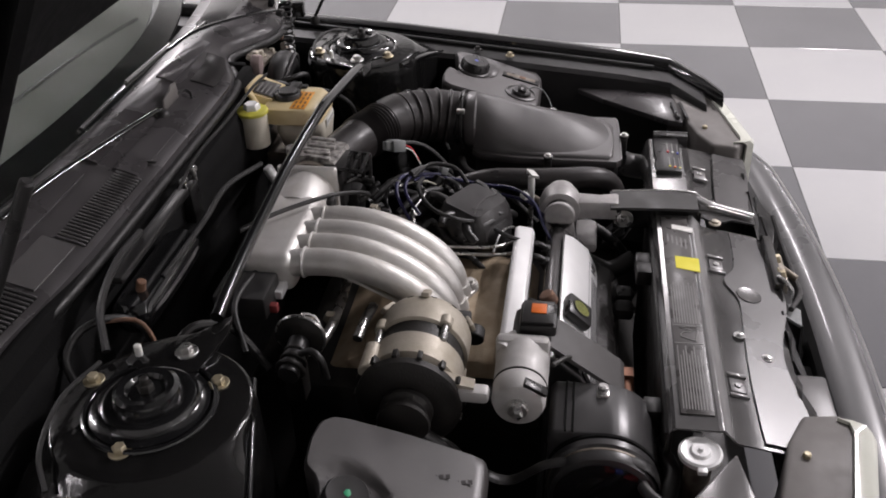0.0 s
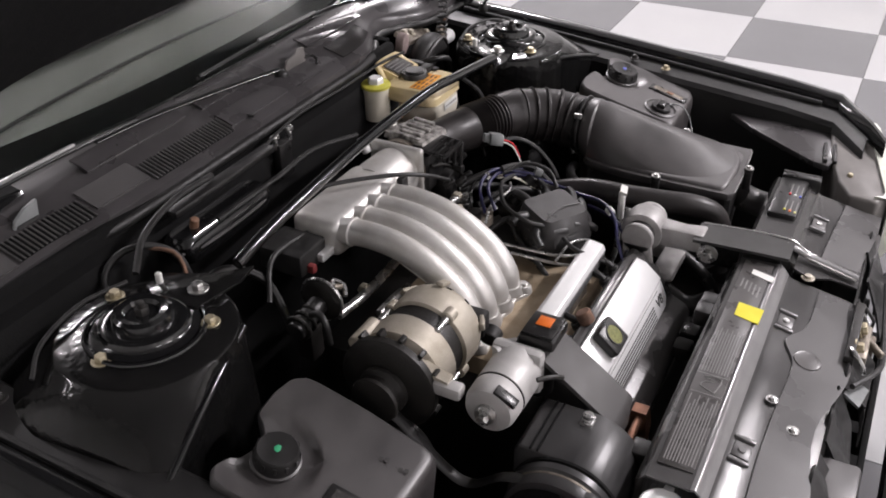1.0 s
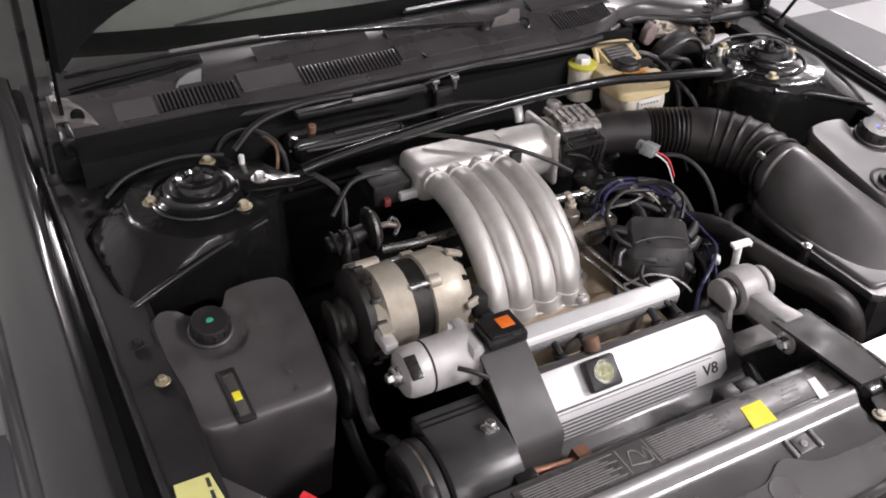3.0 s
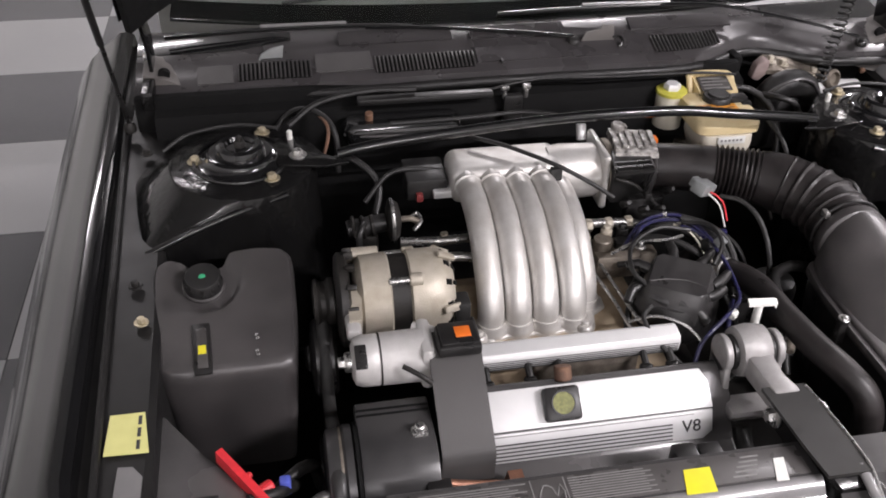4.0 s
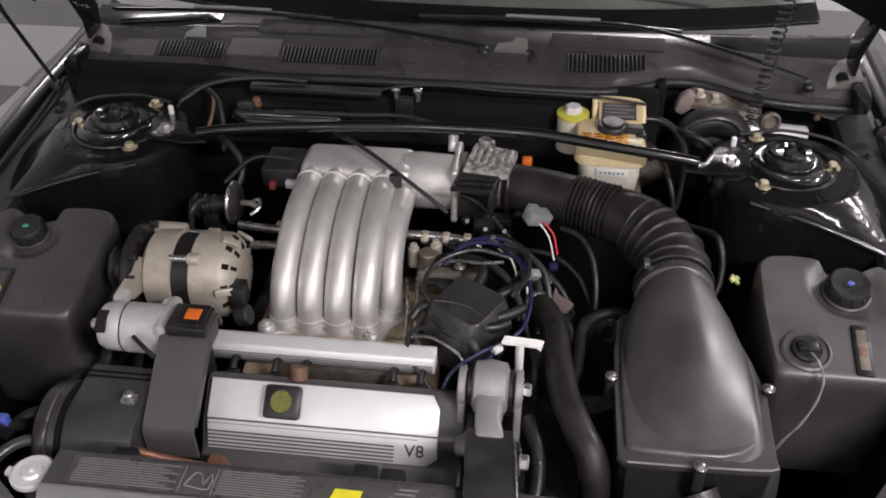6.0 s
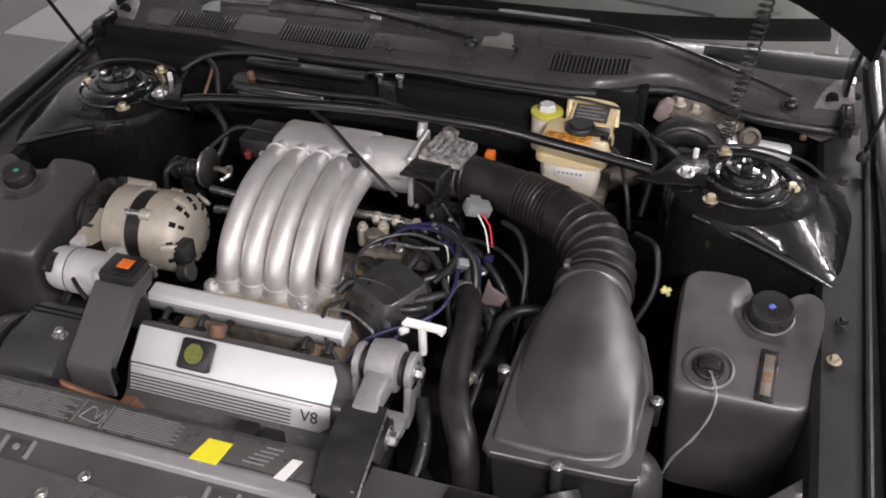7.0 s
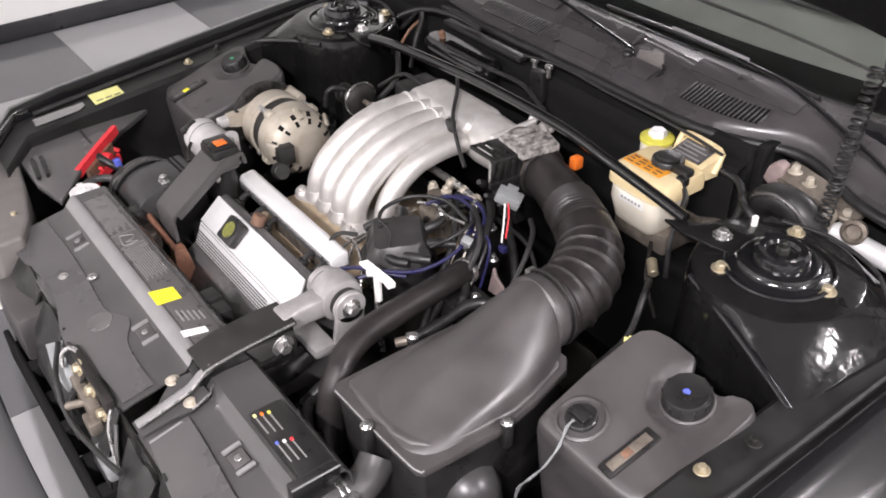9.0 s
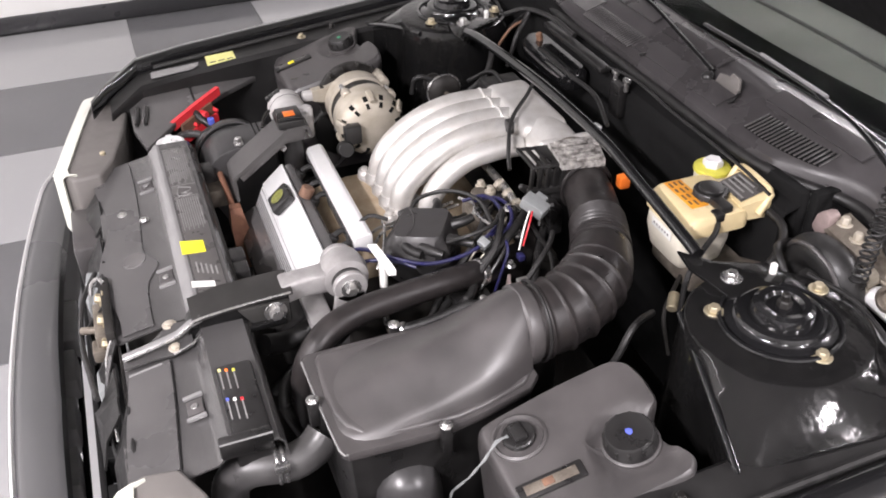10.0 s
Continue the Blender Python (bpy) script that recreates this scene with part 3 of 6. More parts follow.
part("skin", sheet([hood_row(-1 + 2 * k / 40, 0.022) for k in range(41)], 0.002), "paint", hood)
part("liner", sheet([hood_row((-1 + 2 * k / 40) * 0.99, 0.0) for k in range(41)], 0.012), "hood_pad", hood, "black fibre hood liner")
for s in (-1, 1):
    st = thing("hood_strut", (s * 0.870, 0.175, 0.73), "thin black gas strut holding up the hood", "gas strut", "hood struts")
    part("rod", cyl((s * 0.870, 0.175, 0.745), (s * 0.868, 0.0, 1.06), 0.0045, seg=12), "plastic", st)
    part("sleeve", cyl((s * 0.869, 0.055, 0.961), (s * 0.867, -0.085, 1.213), 0.0065, seg=16), "plastic", st)
    part("ball_joint", lathe((s * 0.870, 0.175, 0.728), (0, 0, 1), [(0, 0.012), (0.008, 0.013), (0.02, 0.008)], 16), "dark", st)
    hg = part("hinge", box(s * 0.83 - 0.012, s * 0.83 + 0.012, 0.19, 0.36, 0.76, 0.80, 0.004), "paint_dust", hood, "folded dark steel hinge")
    part("arm", prism([(0.335, 0.785), (0.345, 0.86), (0.24, 1.00), (0.15, 1.06), (0.12, 1.03), (0.21, 0.95), (0.27, 0.85), (0.28, 0.785)], "x", s * 0.825 - 0.004, s * 0.825 + 0.004, 0.002), "paint_dust", hg)
    part("arm_bolt", hexbolt((s * 0.829, 0.30, 0.83), (s, 0, 0), 0.009, 0.008), "steel", hg)
    part("corner_cap", loft([[(s * 0.842, 0.262, 0.806), (s * 0.80, 0.250, 0.800), (s * 0.725, 0.242, 0.768), (s * 0.745, 0.240, 0.735), (s * 0.80, 0.250, 0.715), (s * 0.842, 0.262, 0.74)],
                           [(s * 0.842, 0.36, 0.812), (s * 0.80, 0.34, 0.806), (s * 0.715, 0.32, 0.774), (s * 0.735, 0.30, 0.735), (s * 0.80, 0.30, 0.715), (s * 0.842, 0.31, 0.74)]]), "lamp_grey", cowl, "dusty folded sheet metal corner")
    part("corner_hole", cyl((s * 0.80, 0.262, 0.802), (s * 0.80, 0.275, 0.8035), 0.012, seg=16, edge=0.0005), "hood_pad", cowl)
    part("corner_plug", cyl((s * 0.762, 0.236, 0.722), (s * 0.762, 0.244, 0.726), 0.007, seg=12), "rust", cowl)


def wiper(name, pts_arm, pts_blade, pivot):
    w = thing(name, pivot, "black windshield wiper resting at the cowl", "wiper", "wipers")
    part("arm", tube(pts_arm, 0.0065, 8, squash=0.6), "paint", w)
    part("blade_frame", tube(pts_blade, 0.0055, 8, squash=0.7), "paint", w)
    part("rubber_strip", tube([tuple(Vector(p) + Vector((0, 0.008, -0.007))) for p in pts_blade], 0.003, 6), "rubber", w)
    part("yoke", tube([tuple(Vector(pts_blade[1]) + Vector((0, 0, 0.006))), tuple(Vector(pts_blade[-2]) + Vector((0, 0, 0.006)))], 0.004, 6), "fold", w)
    part("pivot_cap", lathe(pivot, (0, -0.3, 1), [(0, 0.014), (0.008, 0.013), (0.013, 0.009), (0.014, 0.004)], 20), "plastic", w)
    return w


wiper("wiper", [(0.723, 0.235, 0.812), (0.60, 0.262, 0.842), (0.412, 0.312, 0.871), (0.28, 0.330, 0.874)], [(0.47, 0.316, 0.868), (0.30, 0.332, 0.872), (0.10, 0.342, 0.870), (-0.09, 0.345, 0.865)], (0.723, 0.221, 0.800))
wiper("wiper", [(0.061, 0.266, 0.838), (-0.06, 0.288, 0.845), (-0.25, 0.326, 0.850), (-0.38, 0.338, 0.852)], [(-0.279, 0.336, 0.852), (-0.42, 0.346, 0.856), (-0.60, 0.358, 0.852), (-0.80, 0.370, 0.840)], (0.061, 0.259, 0.824))

# dark lower parts, near-black fillers that close the bay from the lit floor
lower = thing("engine_block", (-0.1, -0.35, 0.15), "near-black engine mass and added panels closing the bay", "engine block")
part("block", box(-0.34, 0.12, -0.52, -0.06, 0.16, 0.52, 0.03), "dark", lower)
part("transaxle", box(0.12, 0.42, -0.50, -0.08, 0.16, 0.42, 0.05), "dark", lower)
# Bottom, rear and side panels are unseen parts added to block the floor.
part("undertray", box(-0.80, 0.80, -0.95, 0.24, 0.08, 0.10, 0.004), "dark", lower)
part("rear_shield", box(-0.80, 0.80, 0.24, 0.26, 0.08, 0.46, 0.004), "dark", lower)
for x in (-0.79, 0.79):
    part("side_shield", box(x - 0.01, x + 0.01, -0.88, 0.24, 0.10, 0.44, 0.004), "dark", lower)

# ---- engine ----
man = thing("intake_manifold", (-0.12, -0.2, 0.56), "cast aluminium intake manifold with curved runners", "intake manifold")
RX = (-0.243, -0.194, -0.145, -0.095)
for k, x in enumerate(RX):
    x1 = -0.239 + 0.047 * k
    part("runner", tube([(x1, -0.055, 0.700), (x1, -0.125, 0.709), (x1 * 0.7 + x * 0.3, -0.190, 0.704), (x1 * 0.4 + x * 0.6, -0.250, 0.682), (x, -0.302, 0.645), (x, -0.330, 0.606), (x, -0.338, 0.566)],
                     lambda u, d: 0.0240 - 0.0005 * u, 24, 0.010), "alu", man)
    part("collar", tube([(x1 + 0.0246 * math.cos(a), -0.098, 0.7065 + 0.0246 * math.sin(a)) for a in [j * math.pi / 12 for j in range(25)]], 0.0028, 8), "alu", man)
    part("ramp", tube([(x1, -0.100, 0.7085), (x1, -0.075, 0.713), (x1, -0.050, 0.720), (x1, -0.022, 0.727)], lambda u, d: 0.0240 - 0.0205 * u ** 0.8, 20, 0.006), "alu", man)
    if k < 3:
        part("web", loft([[(x1 + 0.0235 - w, -0.110, 0.690 + h), (x1 + 0.0235 + w, -0.110, 0.690 + h), (x1 + 0.0235 + w * 0.6, -0.330, 0.575 + h * 0.5), (x1 + 0.0235 - w * 0.6, -0.330, 0.575 + h * 0.5)] for w, h in ((0.006, 0.0), (0.003, 0.006))]), "alu", man)
part("runner", tube([(-0.058, -0.085, 0.686), (-0.060, -0.140, 0.686), (-0.062, -0.200, 0.674), (-0.062, -0.248, 0.645), (-0.060, -0.280, 0.606), (-0.058, -0.290, 0.566)], 0.0225, 24, 0.010), "alu", man)
part("plenum", join(box(-0.268, -0.045, -0.085, 0.020, 0.655, 0.731, 0.022, 4),
                    lathe((-0.07, -0.030, 0.682), (1, 0, 0), [(0, 0.052), (0.03, 0.056), (0.075, 0.054), (0.098, 0.053)], 32)), "alu", man)
part("plenum_flange", box(0.028, 0.042, -0.090, 0.030, 0.625, 0.742, 0.008, 3), "alu", man)
part("base_flange", join(prism([(-0.286, -0.358), (-0.276, -0.378), (-0.258, -0.378), (-0.243, -0.369), (-0.218, -0.362), (-0.194, -0.369), (-0.170, -0.362), (-0.145, -0.369), (-0.115, -0.362), (-0.090, -0.376), (-0.072, -0.378), (-0.058, -0.360), (-0.050, -0.325), (-0.024, -0.308), (-0.022, -0.280), (-0.06, -0.262), (-0.27, -0.310)], "z", 0.548, 0.563, 0.003)), "alu", man)
for x in RX:
    part("runner_collar", lathe((x, -0.338, 0.560), (0, 0, 1), [(0, 0.0300), (0.006, 0.0302), (0.010, 0.0275), (0.016, 0.0262), (0.020, 0.0245)], 28), "alu", man)
part("runner_collar", lathe((-0.058, -0.290, 0.560), (0, 0, 1), [(0, 0.0285), (0.006, 0.0287), (0.010, 0.026), (0.016, 0.0245)], 28), "alu", man)
for bx, by in ((-0.270, -0.362), (-0.080, -0.363)):
    part("boss", cyl((bx, by, 0.556), (bx, by, 0.572), 0.0160, 0.0145, 20), "alu", man)
    part("bolt", hexbolt((bx, by, 0.572), r=0.0075, h=0.006), "alu", man)
part("sensor_stub", join(box(-0.30, -0.262, -0.072, -0.052, 0.668, 0.684, 0.003)), "alu_bright", man)
part("clip", box(-0.085, -0.062, -0.112, -0.098, 0.712, 0.738, 0.003), "plastic", man)

low = thing("lower_intake", (-0.12, -0.42, 0.50), "tan stained lower intake casting in the engine valley", "casting")
part("valley_cover", prism([(-0.50, 0.500), (-0.475, 0.545), (-0.40, 0.556), (-0.20, 0.556), (-0.10, 0.50), (-0.10, 0.42), (-0.50, 0.42)], "x", -0.29, 0.045, 0.008), "valley", low)
for k, x in enumerate((-0.285, -0.215, -0.165, -0.02, 0.025)):
    part("plug_boot", join(cyl((x, -0.515, 0.560), (x, -0.498, 0.592), 0.011), tube([(x, -0.498, 0.592), (x, -0.480, 0.600), (x + 0.01, -0.455, 0.585)], 0.006, 8)), "rubber", low)
part("oil_plug", cyl((-0.168, -0.520, 0.600), (-0.168, -0.508, 0.620), 0.014), "rust", low)

rail = thing("rail_cover", (-0.13, -0.47, 0.58), "ribbed silver rail cover across the engine", "rail cover")
part("rail_body", prism([(-0.4745, 0.592), (-0.4765, 0.612), (-0.472, 0.6225), (-0.446, 0.6265), (-0.438, 0.622), (-0.437, 0.592)], "x", -0.328, 0.046, 0.003, 3), "alu_bright", rail)
for k in range(5):
    part("groove", box(-0.326, 0.042, -0.4768, -0.4745, 0.5935 + 0.0040 * k, 0.5948 + 0.0040 * k, 0), "print_dark", rail)
part("rail_foot", box(-0.20, -0.02, -0.468, -0.45, 0.55, 0.59, 0.004), "alu_dirty", rail)

vc = thing("valve_cover", (-0.1, -0.58, 0.42), "dark grey valve cover with bright silver top plate", "valve cover")
part("cover_body", prism([(-0.500, 0.585), (-0.514, 0.601), (-0.529, 0.599), (-0.578, 0.556), (-0.601, 0.514), (-0.632, 0.498), (-0.650, 0.470), (-0.640, 0.40), (-0.50, 0.40)], "x", -0.318, 0.104, 0.010, 3), "cover_grey", vc)
# the plate is folded along its length: a shallow upper face with the oil cap, a steep lower face with the ribs
vm_up = plate_frame(Vector((-0.12, -0.556, 0.583)), (1, 0, 0), (0, 0.048, 0.041))
vm_lo = plate_frame(Vector((-0.12, -0.5885, 0.5385)), (1, 0, 0), (0, 0.019, 0.043))


def on_plate(bm):
    return turned(bm, vm_up)


def on_ribs(bm):
    return turned(bm, vm_lo)


sp = part("silver_plate", join(on_plate(prism([(-0.185, -0.0318), (0.184, -0.0318), (0.184, 0.010), (0.172, 0.0315), (-0.185, 0.0315)], "z", 0.000, 0.006, 0.0015)),
                               on_ribs(prism([(-0.185, -0.0245), (0.168, -0.0245), (0.184, -0.012), (0.184, 0.0235), (-0.185, 0.0235)], "z", 0.000, 0.006, 0.0015))), "alu_bright", vc, "bright brushed silver plate folded along its length")
for k in range(5):
    part("groove", on_ribs(box(-0.184, 0.116, -0.0205 + 0.0062 * k, -0.0185 + 0.0062 * k, 0.0056, 0.0068, 0)), "print_dark", sp)
part("groove", on_ribs(box(-0.184, 0.152, 0.0185, 0.0197, 0.0056, 0.0066, 0)), "print", sp)
part("lettering", on_ribs(lettering("V8", 0.029, Matrix.Translation((0.148, -0.001, 0.0066)), 0.0005)), "print_dark", sp, "dark engraved letters reading V8")
em = part("oil_cap", on_plate(box(-0.092, -0.034, -0.026, 0.027, 0.006, 0.026, 0.006)), "plastic", vc, "square black cap with olive emblem")
part("emblem", on_plate(cyl((-0.063, 0.001, 0.0255), (-0.063, 0.001, 0.0272), 0.0175, seg=28, edge=0.0005)), "olive", em, "olive round emblem")
part("emblem_ring", on_plate(lathe((-0.063, 0.001, 0.0268), (0, 0, 1), [(0, 0.0195), (0.0012, 0.0195), (0.0012, 0.0172), (0, 0.0172)], 28, caps=False)), "plastic", em)
for x in (-0.015, 0.035):
    part("cover_lug", join(box(x - 0.020, x + 0.020, -0.676, -0.640, 0.468, 0.495, 0.008), cyl((x, -0.678, 0.48), (x, -0.664, 0.486), 0.009)), "plastic", vc)

# oil filler bracket with the orange cap
bk = thing("filler_bracket", (-0.345, -0.56, 0.53), "black plastic belt shield with a square filler cap", "shield")
part("band", sheet([[(x, y, z) for y, z in ((-0.462, 0.660), (-0.466, 0.682), (-0.474, 0.688), (-0.514, 0.686), (-0.575, 0.642), (-0.636, 0.598), (-0.644, 0.588), (-0.642, 0.535))] for x in (-0.384, -0.37, -0.344, -0.318, -0.304)], 0.007), "band", bk)
part("side_rib", prism([(-0.474, 0.682), (-0.514, 0.680), (-0.630, 0.596), (-0.622, 0.580), (-0.520, 0.652), (-0.480, 0.655)], "x", -0.312, -0.305, 0.002), "band", bk)
part("filler_neck", cyl((-0.338, -0.500, 0.58), (-0.338, -0.500, 0.684), 0.024), "plastic", bk)
part("cap_base", box(-0.370, -0.305, -0.532, -0.474, 0.684, 0.704, 0.005), "plastic", bk)
part("cap_lid", box(-0.366, -0.309, -0.528, -0.478, 0.704, 0.709, 0.003), "plastic", bk)
part("orange_mark", box(-0.343, -0.319, -0.515, -0.491, 0.7085, 0.7105, 0.001), "orange", bk, "bright orange square")

mod = thing("pump_housing", (-0.45, -0.61, 0.45), "dark ribbed pump housing with belt pulley", "pump")
arc = [(-0.612 - 0.083 * math.sin(a), 0.535 + 0.083 * math.cos(a)) for a in [0.10 + 1.9 * k / 12 for k in range(13)]]
part("housing", prism([(-0.528, 0.606), (-0.536, 0.6165)] + arc + [(-0.66, 0.44), (-0.528, 0.44)], "x", -0.502, -0.390, 0.004, 2), "pump", mod, "glossy dark grey drum cover")
for k in range(2):
    part("groove", box(-0.501, -0.391, -0.5545 - 0.011 * k, -0.5515 - 0.011 * k, 0.6155, 0.6190, 0.0008), "hood_pad", mod)
part("front_ring", lathe((-0.5095, -0.612, 0.535), (1, 0, 0), [(0, 0.078), (0.002, 0.0855), (0.007, 0.0855)], 44), "hood_pad", mod)
part("pulley", lathe((-0.556, -0.612, 0.535), (1, 0, 0), [(0, 0.030), (0.003, 0.064), (0.008, 0.078), (0.012, 0.080), (0.030, 0.080), (0.034, 0.084), (0.045, 0.084)], 48), "pump", mod)
# Thin rim in a lighter metal than the pulley
part("pulley_rim", lathe((-0.530, -0.612, 0.535), (1, 0, 0), [(0, 0.0806), (0.002, 0.0812), (0.004, 0.0806)], 48), "alu_dirty", mod, "thin dull metal rim")
part("pulley_face", lathe((-0.558, -0.612, 0.535), (1, 0, 0), [(0, 0.060), (0.004, 0.072)], 44), "paint", mod)
part("sensor", join(box(-0.425, -0.400, -0.618, -0.598, 0.605, 0.622, 0.004), cyl((-0.412, -0.608, 0.62), (-0.412, -0.608, 0.632), 0.008)), "steel", mod)
part("lug", join(box(-0.43, -0.35, -0.70, -0.655, 0.50, 0.545, 0.008), cyl((-0.39, -0.705, 0.52), (-0.39, -0.66, 0.53), 0.018)), "alu_dirty", mod)

ten = thing("accessory_cylinder", (-0.45, -0.485, 0.60), "silver cast aluminium accessory cylinder with end bolt", "cylinder")
part("cylinder_body", lathe((-0.498, -0.483, 0.653), (1, 0, 0), [(0, 0.026), (0.004, 0.036), (0.014, 0.0400), (0.040, 0.0405), (0.042, 0.0390), (0.044, 0.0410), (0.100, 0.0415), (0.112, 0.0420), (0.118, 0.036)], 36), "cast_pale", ten)
part("seam_ring", lathe((-0.456, -0.483, 0.653), (1, 0, 0), [(0, 0.0412), (0.0022, 0.0412)], 36), "dark", ten)
part("end_clip", turned(box(-0.010, 0.008, -0.026, 0.012, 0.034, 0.041, 0.002), Matrix.Translation((-0.484, -0.483, 0.653)) @ Matrix.Rotation(0.5, 4, "X")), "plastic", ten)
part("end_bolt", join(cyl((-0.508, -0.483, 0.653), (-0.496, -0.483, 0.653), 0.016), hexbolt((-0.507, -0.483, 0.653), (-1, 0, 0), 0.009, 0.010)), "steel", ten)
part("lug", box(-0.500, -0.476, -0.440, -0.392, 0.654, 0.676, 0.006), "cast_pale", ten)
part("end_flange", box(-0.396, -0.372, -0.524, -0.440, 0.615, 0.694, 0.01), "cast_pale", ten)
part("lever", tube([(-0.425, -0.530, 0.676), (-0.405, -0.545, 0.672), (-0.385, -0.555, 0.660)], 0.004, 8), "dark", ten)
part("arm", tube([(-0.40, -0.45, 0.685), (-0.36, -0.47, 0.68), (-0.34, -0.50, 0.65), (-0.325, -0.53, 0.63)], 0.009, 10, squash=0.5), "cast_pale", ten)

alt = thing("alternator", (-0.39, -0.315, 0.54), "stained aluminium alternator with dark stator band", "alternator")
AY, AZ = -0.321, 0.646
part("front_housing", lathe((-0.478, AY, AZ), (1, 0, 0), [(0, 0.050), (0.004, 0.062), (0.012, 0.072), (0.056, 0.0745), (0.059, 0.070)], 40), "alu_tan", alt)
part("stator", lathe((-0.420, AY, AZ), (1, 0, 0), [(0, 0.0695), (0.032, 0.0695)], 40), "dark", alt, "dark laminated stator band")
part("rear_housing", lathe((-0.389, AY, AZ), (1, 0, 0), [(0, 0.070), (0.003, 0.0750), (0.050, 0.0755), (0.062, 0.071), (0.075, 0.056), (0.078, 0.02)], 40), "alu_tan", alt)
for ring_r, ring_x, n_slot, tip, w in ((0.0690, -0.3250, 12, 0.65, 0.0065), (0.0560, -0.3130, 12, 1.1, 0.0045)):
    for k in range(n_slot):
        a = 2 * math.pi * k / n_slot + 0.2 + 0.06 * math.sin(3.1 * k)
        part("vent_slot", turned(box(-0.006, 0.006, -w * 0.75, w * 0.75, -0.004, 0.0006, 0.0003), Matrix.Translation((ring_x, AY, AZ)) @ Matrix.Rotation(a - math.pi / 2, 4, "X") @ Matrix.Translation((0, 0, ring_r)) @ Matrix.Rotation(tip, 4, "Y")), "hood_pad", alt)
for a in (0.55, 1.6, 2.9):
    part("rib", turned(box(-0.022, 0.010, -0.007, 0.007, -0.004, 0.004, 0.003), Matrix.Translation((-0.318, AY, AZ)) @ Matrix.Rotation(a - math.pi / 2, 4, "X") @ Matrix.Translation((0, 0, 0.071)) @ Matrix.Rotation(0.45, 4, "Y")), "alu_tan", alt)
for k in range(4):
    a = 2 * math.pi * k / 4 + 0.6
    c, s_ = math.cos(a), math.sin(a)
    part("through_bolt", cyl((-0.424, AY + 0.074 * c, AZ + 0.073 * s_), (-0.385, AY + 0.074 * c, AZ + 0.074 * s_), 0.006, seg=10), "steel", alt)
    part("ear", cyl((-0.390, AY + 0.073 * c, AZ + 0.073 * s_), (-0.368, AY + 0.073 * c, AZ + 0.073 * s_), 0.011, seg=14), "alu_tan", alt)
part("fan", lathe((-0.510, AY, AZ), (1, 0, 0), [(0, 0.040), (0.003, 0.074), (0.008, 0.080), (0.020, 0.080), (0.024, 0.072)], 40), "dark", alt)
for k in range(14):
    a = 2 * math.pi * k / 14
    part("fan_blade", turned(box(-0.004, 0.012, -0.006, 0.006, -0.004, 0.004, 0.001), Matrix.Translation((-0.488, AY + 0.079 * math.cos(a), AZ + 0.079 * math.sin(a))) @ Matrix.Rotation(a, 4, "X")), "dark", alt)
part("pulley", lathe((-0.548, AY, AZ), (1, 0, 0), [(0, 0.018), (0.003, 0.038), (0.008, 0.040), (0.014, 0.034), (0.022, 0.034), (0.028, 0.040), (0.036, 0.040), (0.039, 0.026)], 32), "dark", alt)
part("bracket", loft([[(-0.490, -0.352, 0.695), (-0.468, -0.352, 0.695), (-0.468, -0.352, 0.655), (-0.490, -0.352, 0.655)], [(-0.492, -0.385, 0.684), (-0.470, -0.385, 0.684), (-0.470, -0.385, 0.648), (-0.492, -0.385, 0.648)], [(-0.494, -0.418, 0.680), (-0.474, -0.418, 0.680), (-0.474, -0.418, 0.655), (-0.494, -0.418, 0.655)]]), "alu_tan", alt)
part("pivot_ear", cyl((-0.490, -0.258, 0.690), (-0.43, -0.258, 0.690), 0.013), "alu_tan", alt)
part("plug", join(box(-0.318, -0.292, -0.392, -0.355, 0.625, 0.668, 0.004), cyl((-0.305, -0.395, 0.615), (-0.283, -0.395, 0.622), 0.018)), "rubber", alt)

belt = thing("belt_pulleys", (-0.53, -0.42, 0.35), "black ribbed drive belt round dark pulleys", "drive belt")
part("belt", tube([(-0.535, -0.285, 0.640), (-0.535, -0.345, 0.628), (-0.535, -0.46, 0.54), (-0.535, -0.54, 0.585), (-0.535, -0.66, 0.60), (-0.535, -0.69, 0.53), (-0.535, -0.60, 0.45), (-0.535, -0.40, 0.42), (-0.535, -0.27, 0.56), (-0.535, -0.285, 0.640)], 0.010, 10, squash=0.35), "rubber", belt)
part("idler", lathe((-0.560, -0.345, 0.545), (1, 0, 0), [(0, 0.02), (0.005, 0.060), (0.010, 0.066), (0.040, 0.066), (0.045, 0.060)], 36), "plastic", belt)
part("idler_hub", lathe((-0.568, -0.345, 0.545), (1, 0, 0), [(0, 0.012), (0.004, 0.022), (0.012, 0.024)], 24), "plastic", belt)

egr = thing("vacuum_valve", (-0.41, -0.16, 0.62), "round metal vacuum valve with ribbed black body", "valve")
part("disc", lathe((-0.398, -0.128, 0.667), (1, 0, 0), [(0, 0.026), (0.004, 0.036), (0.008, 0.0405), (0.011, 0.0405), (0.015, 0.037), (0.022, 0.031), (0.026, 0.014)], 36), "dark", egr)
part("rim", lathe((-0.3915, -0.128, 0.667), (1, 0, 0), [(0, 0.0408), (0.0030, 0.0422), (0.006, 0.0408)], 36), "steel", egr, "bright crimped steel rim")
part("stem", tube([(-0.374, -0.128, 0.667), (-0.352, -0.128, 0.667), (-0.335, -0.134, 0.66)], 0.006, 10), "alu_dirty", egr)
part("body", cyl((-0.472, -0.130, 0.655), (-0.398, -0.128, 0.664), 0.017, seg=20), "plastic", egr)
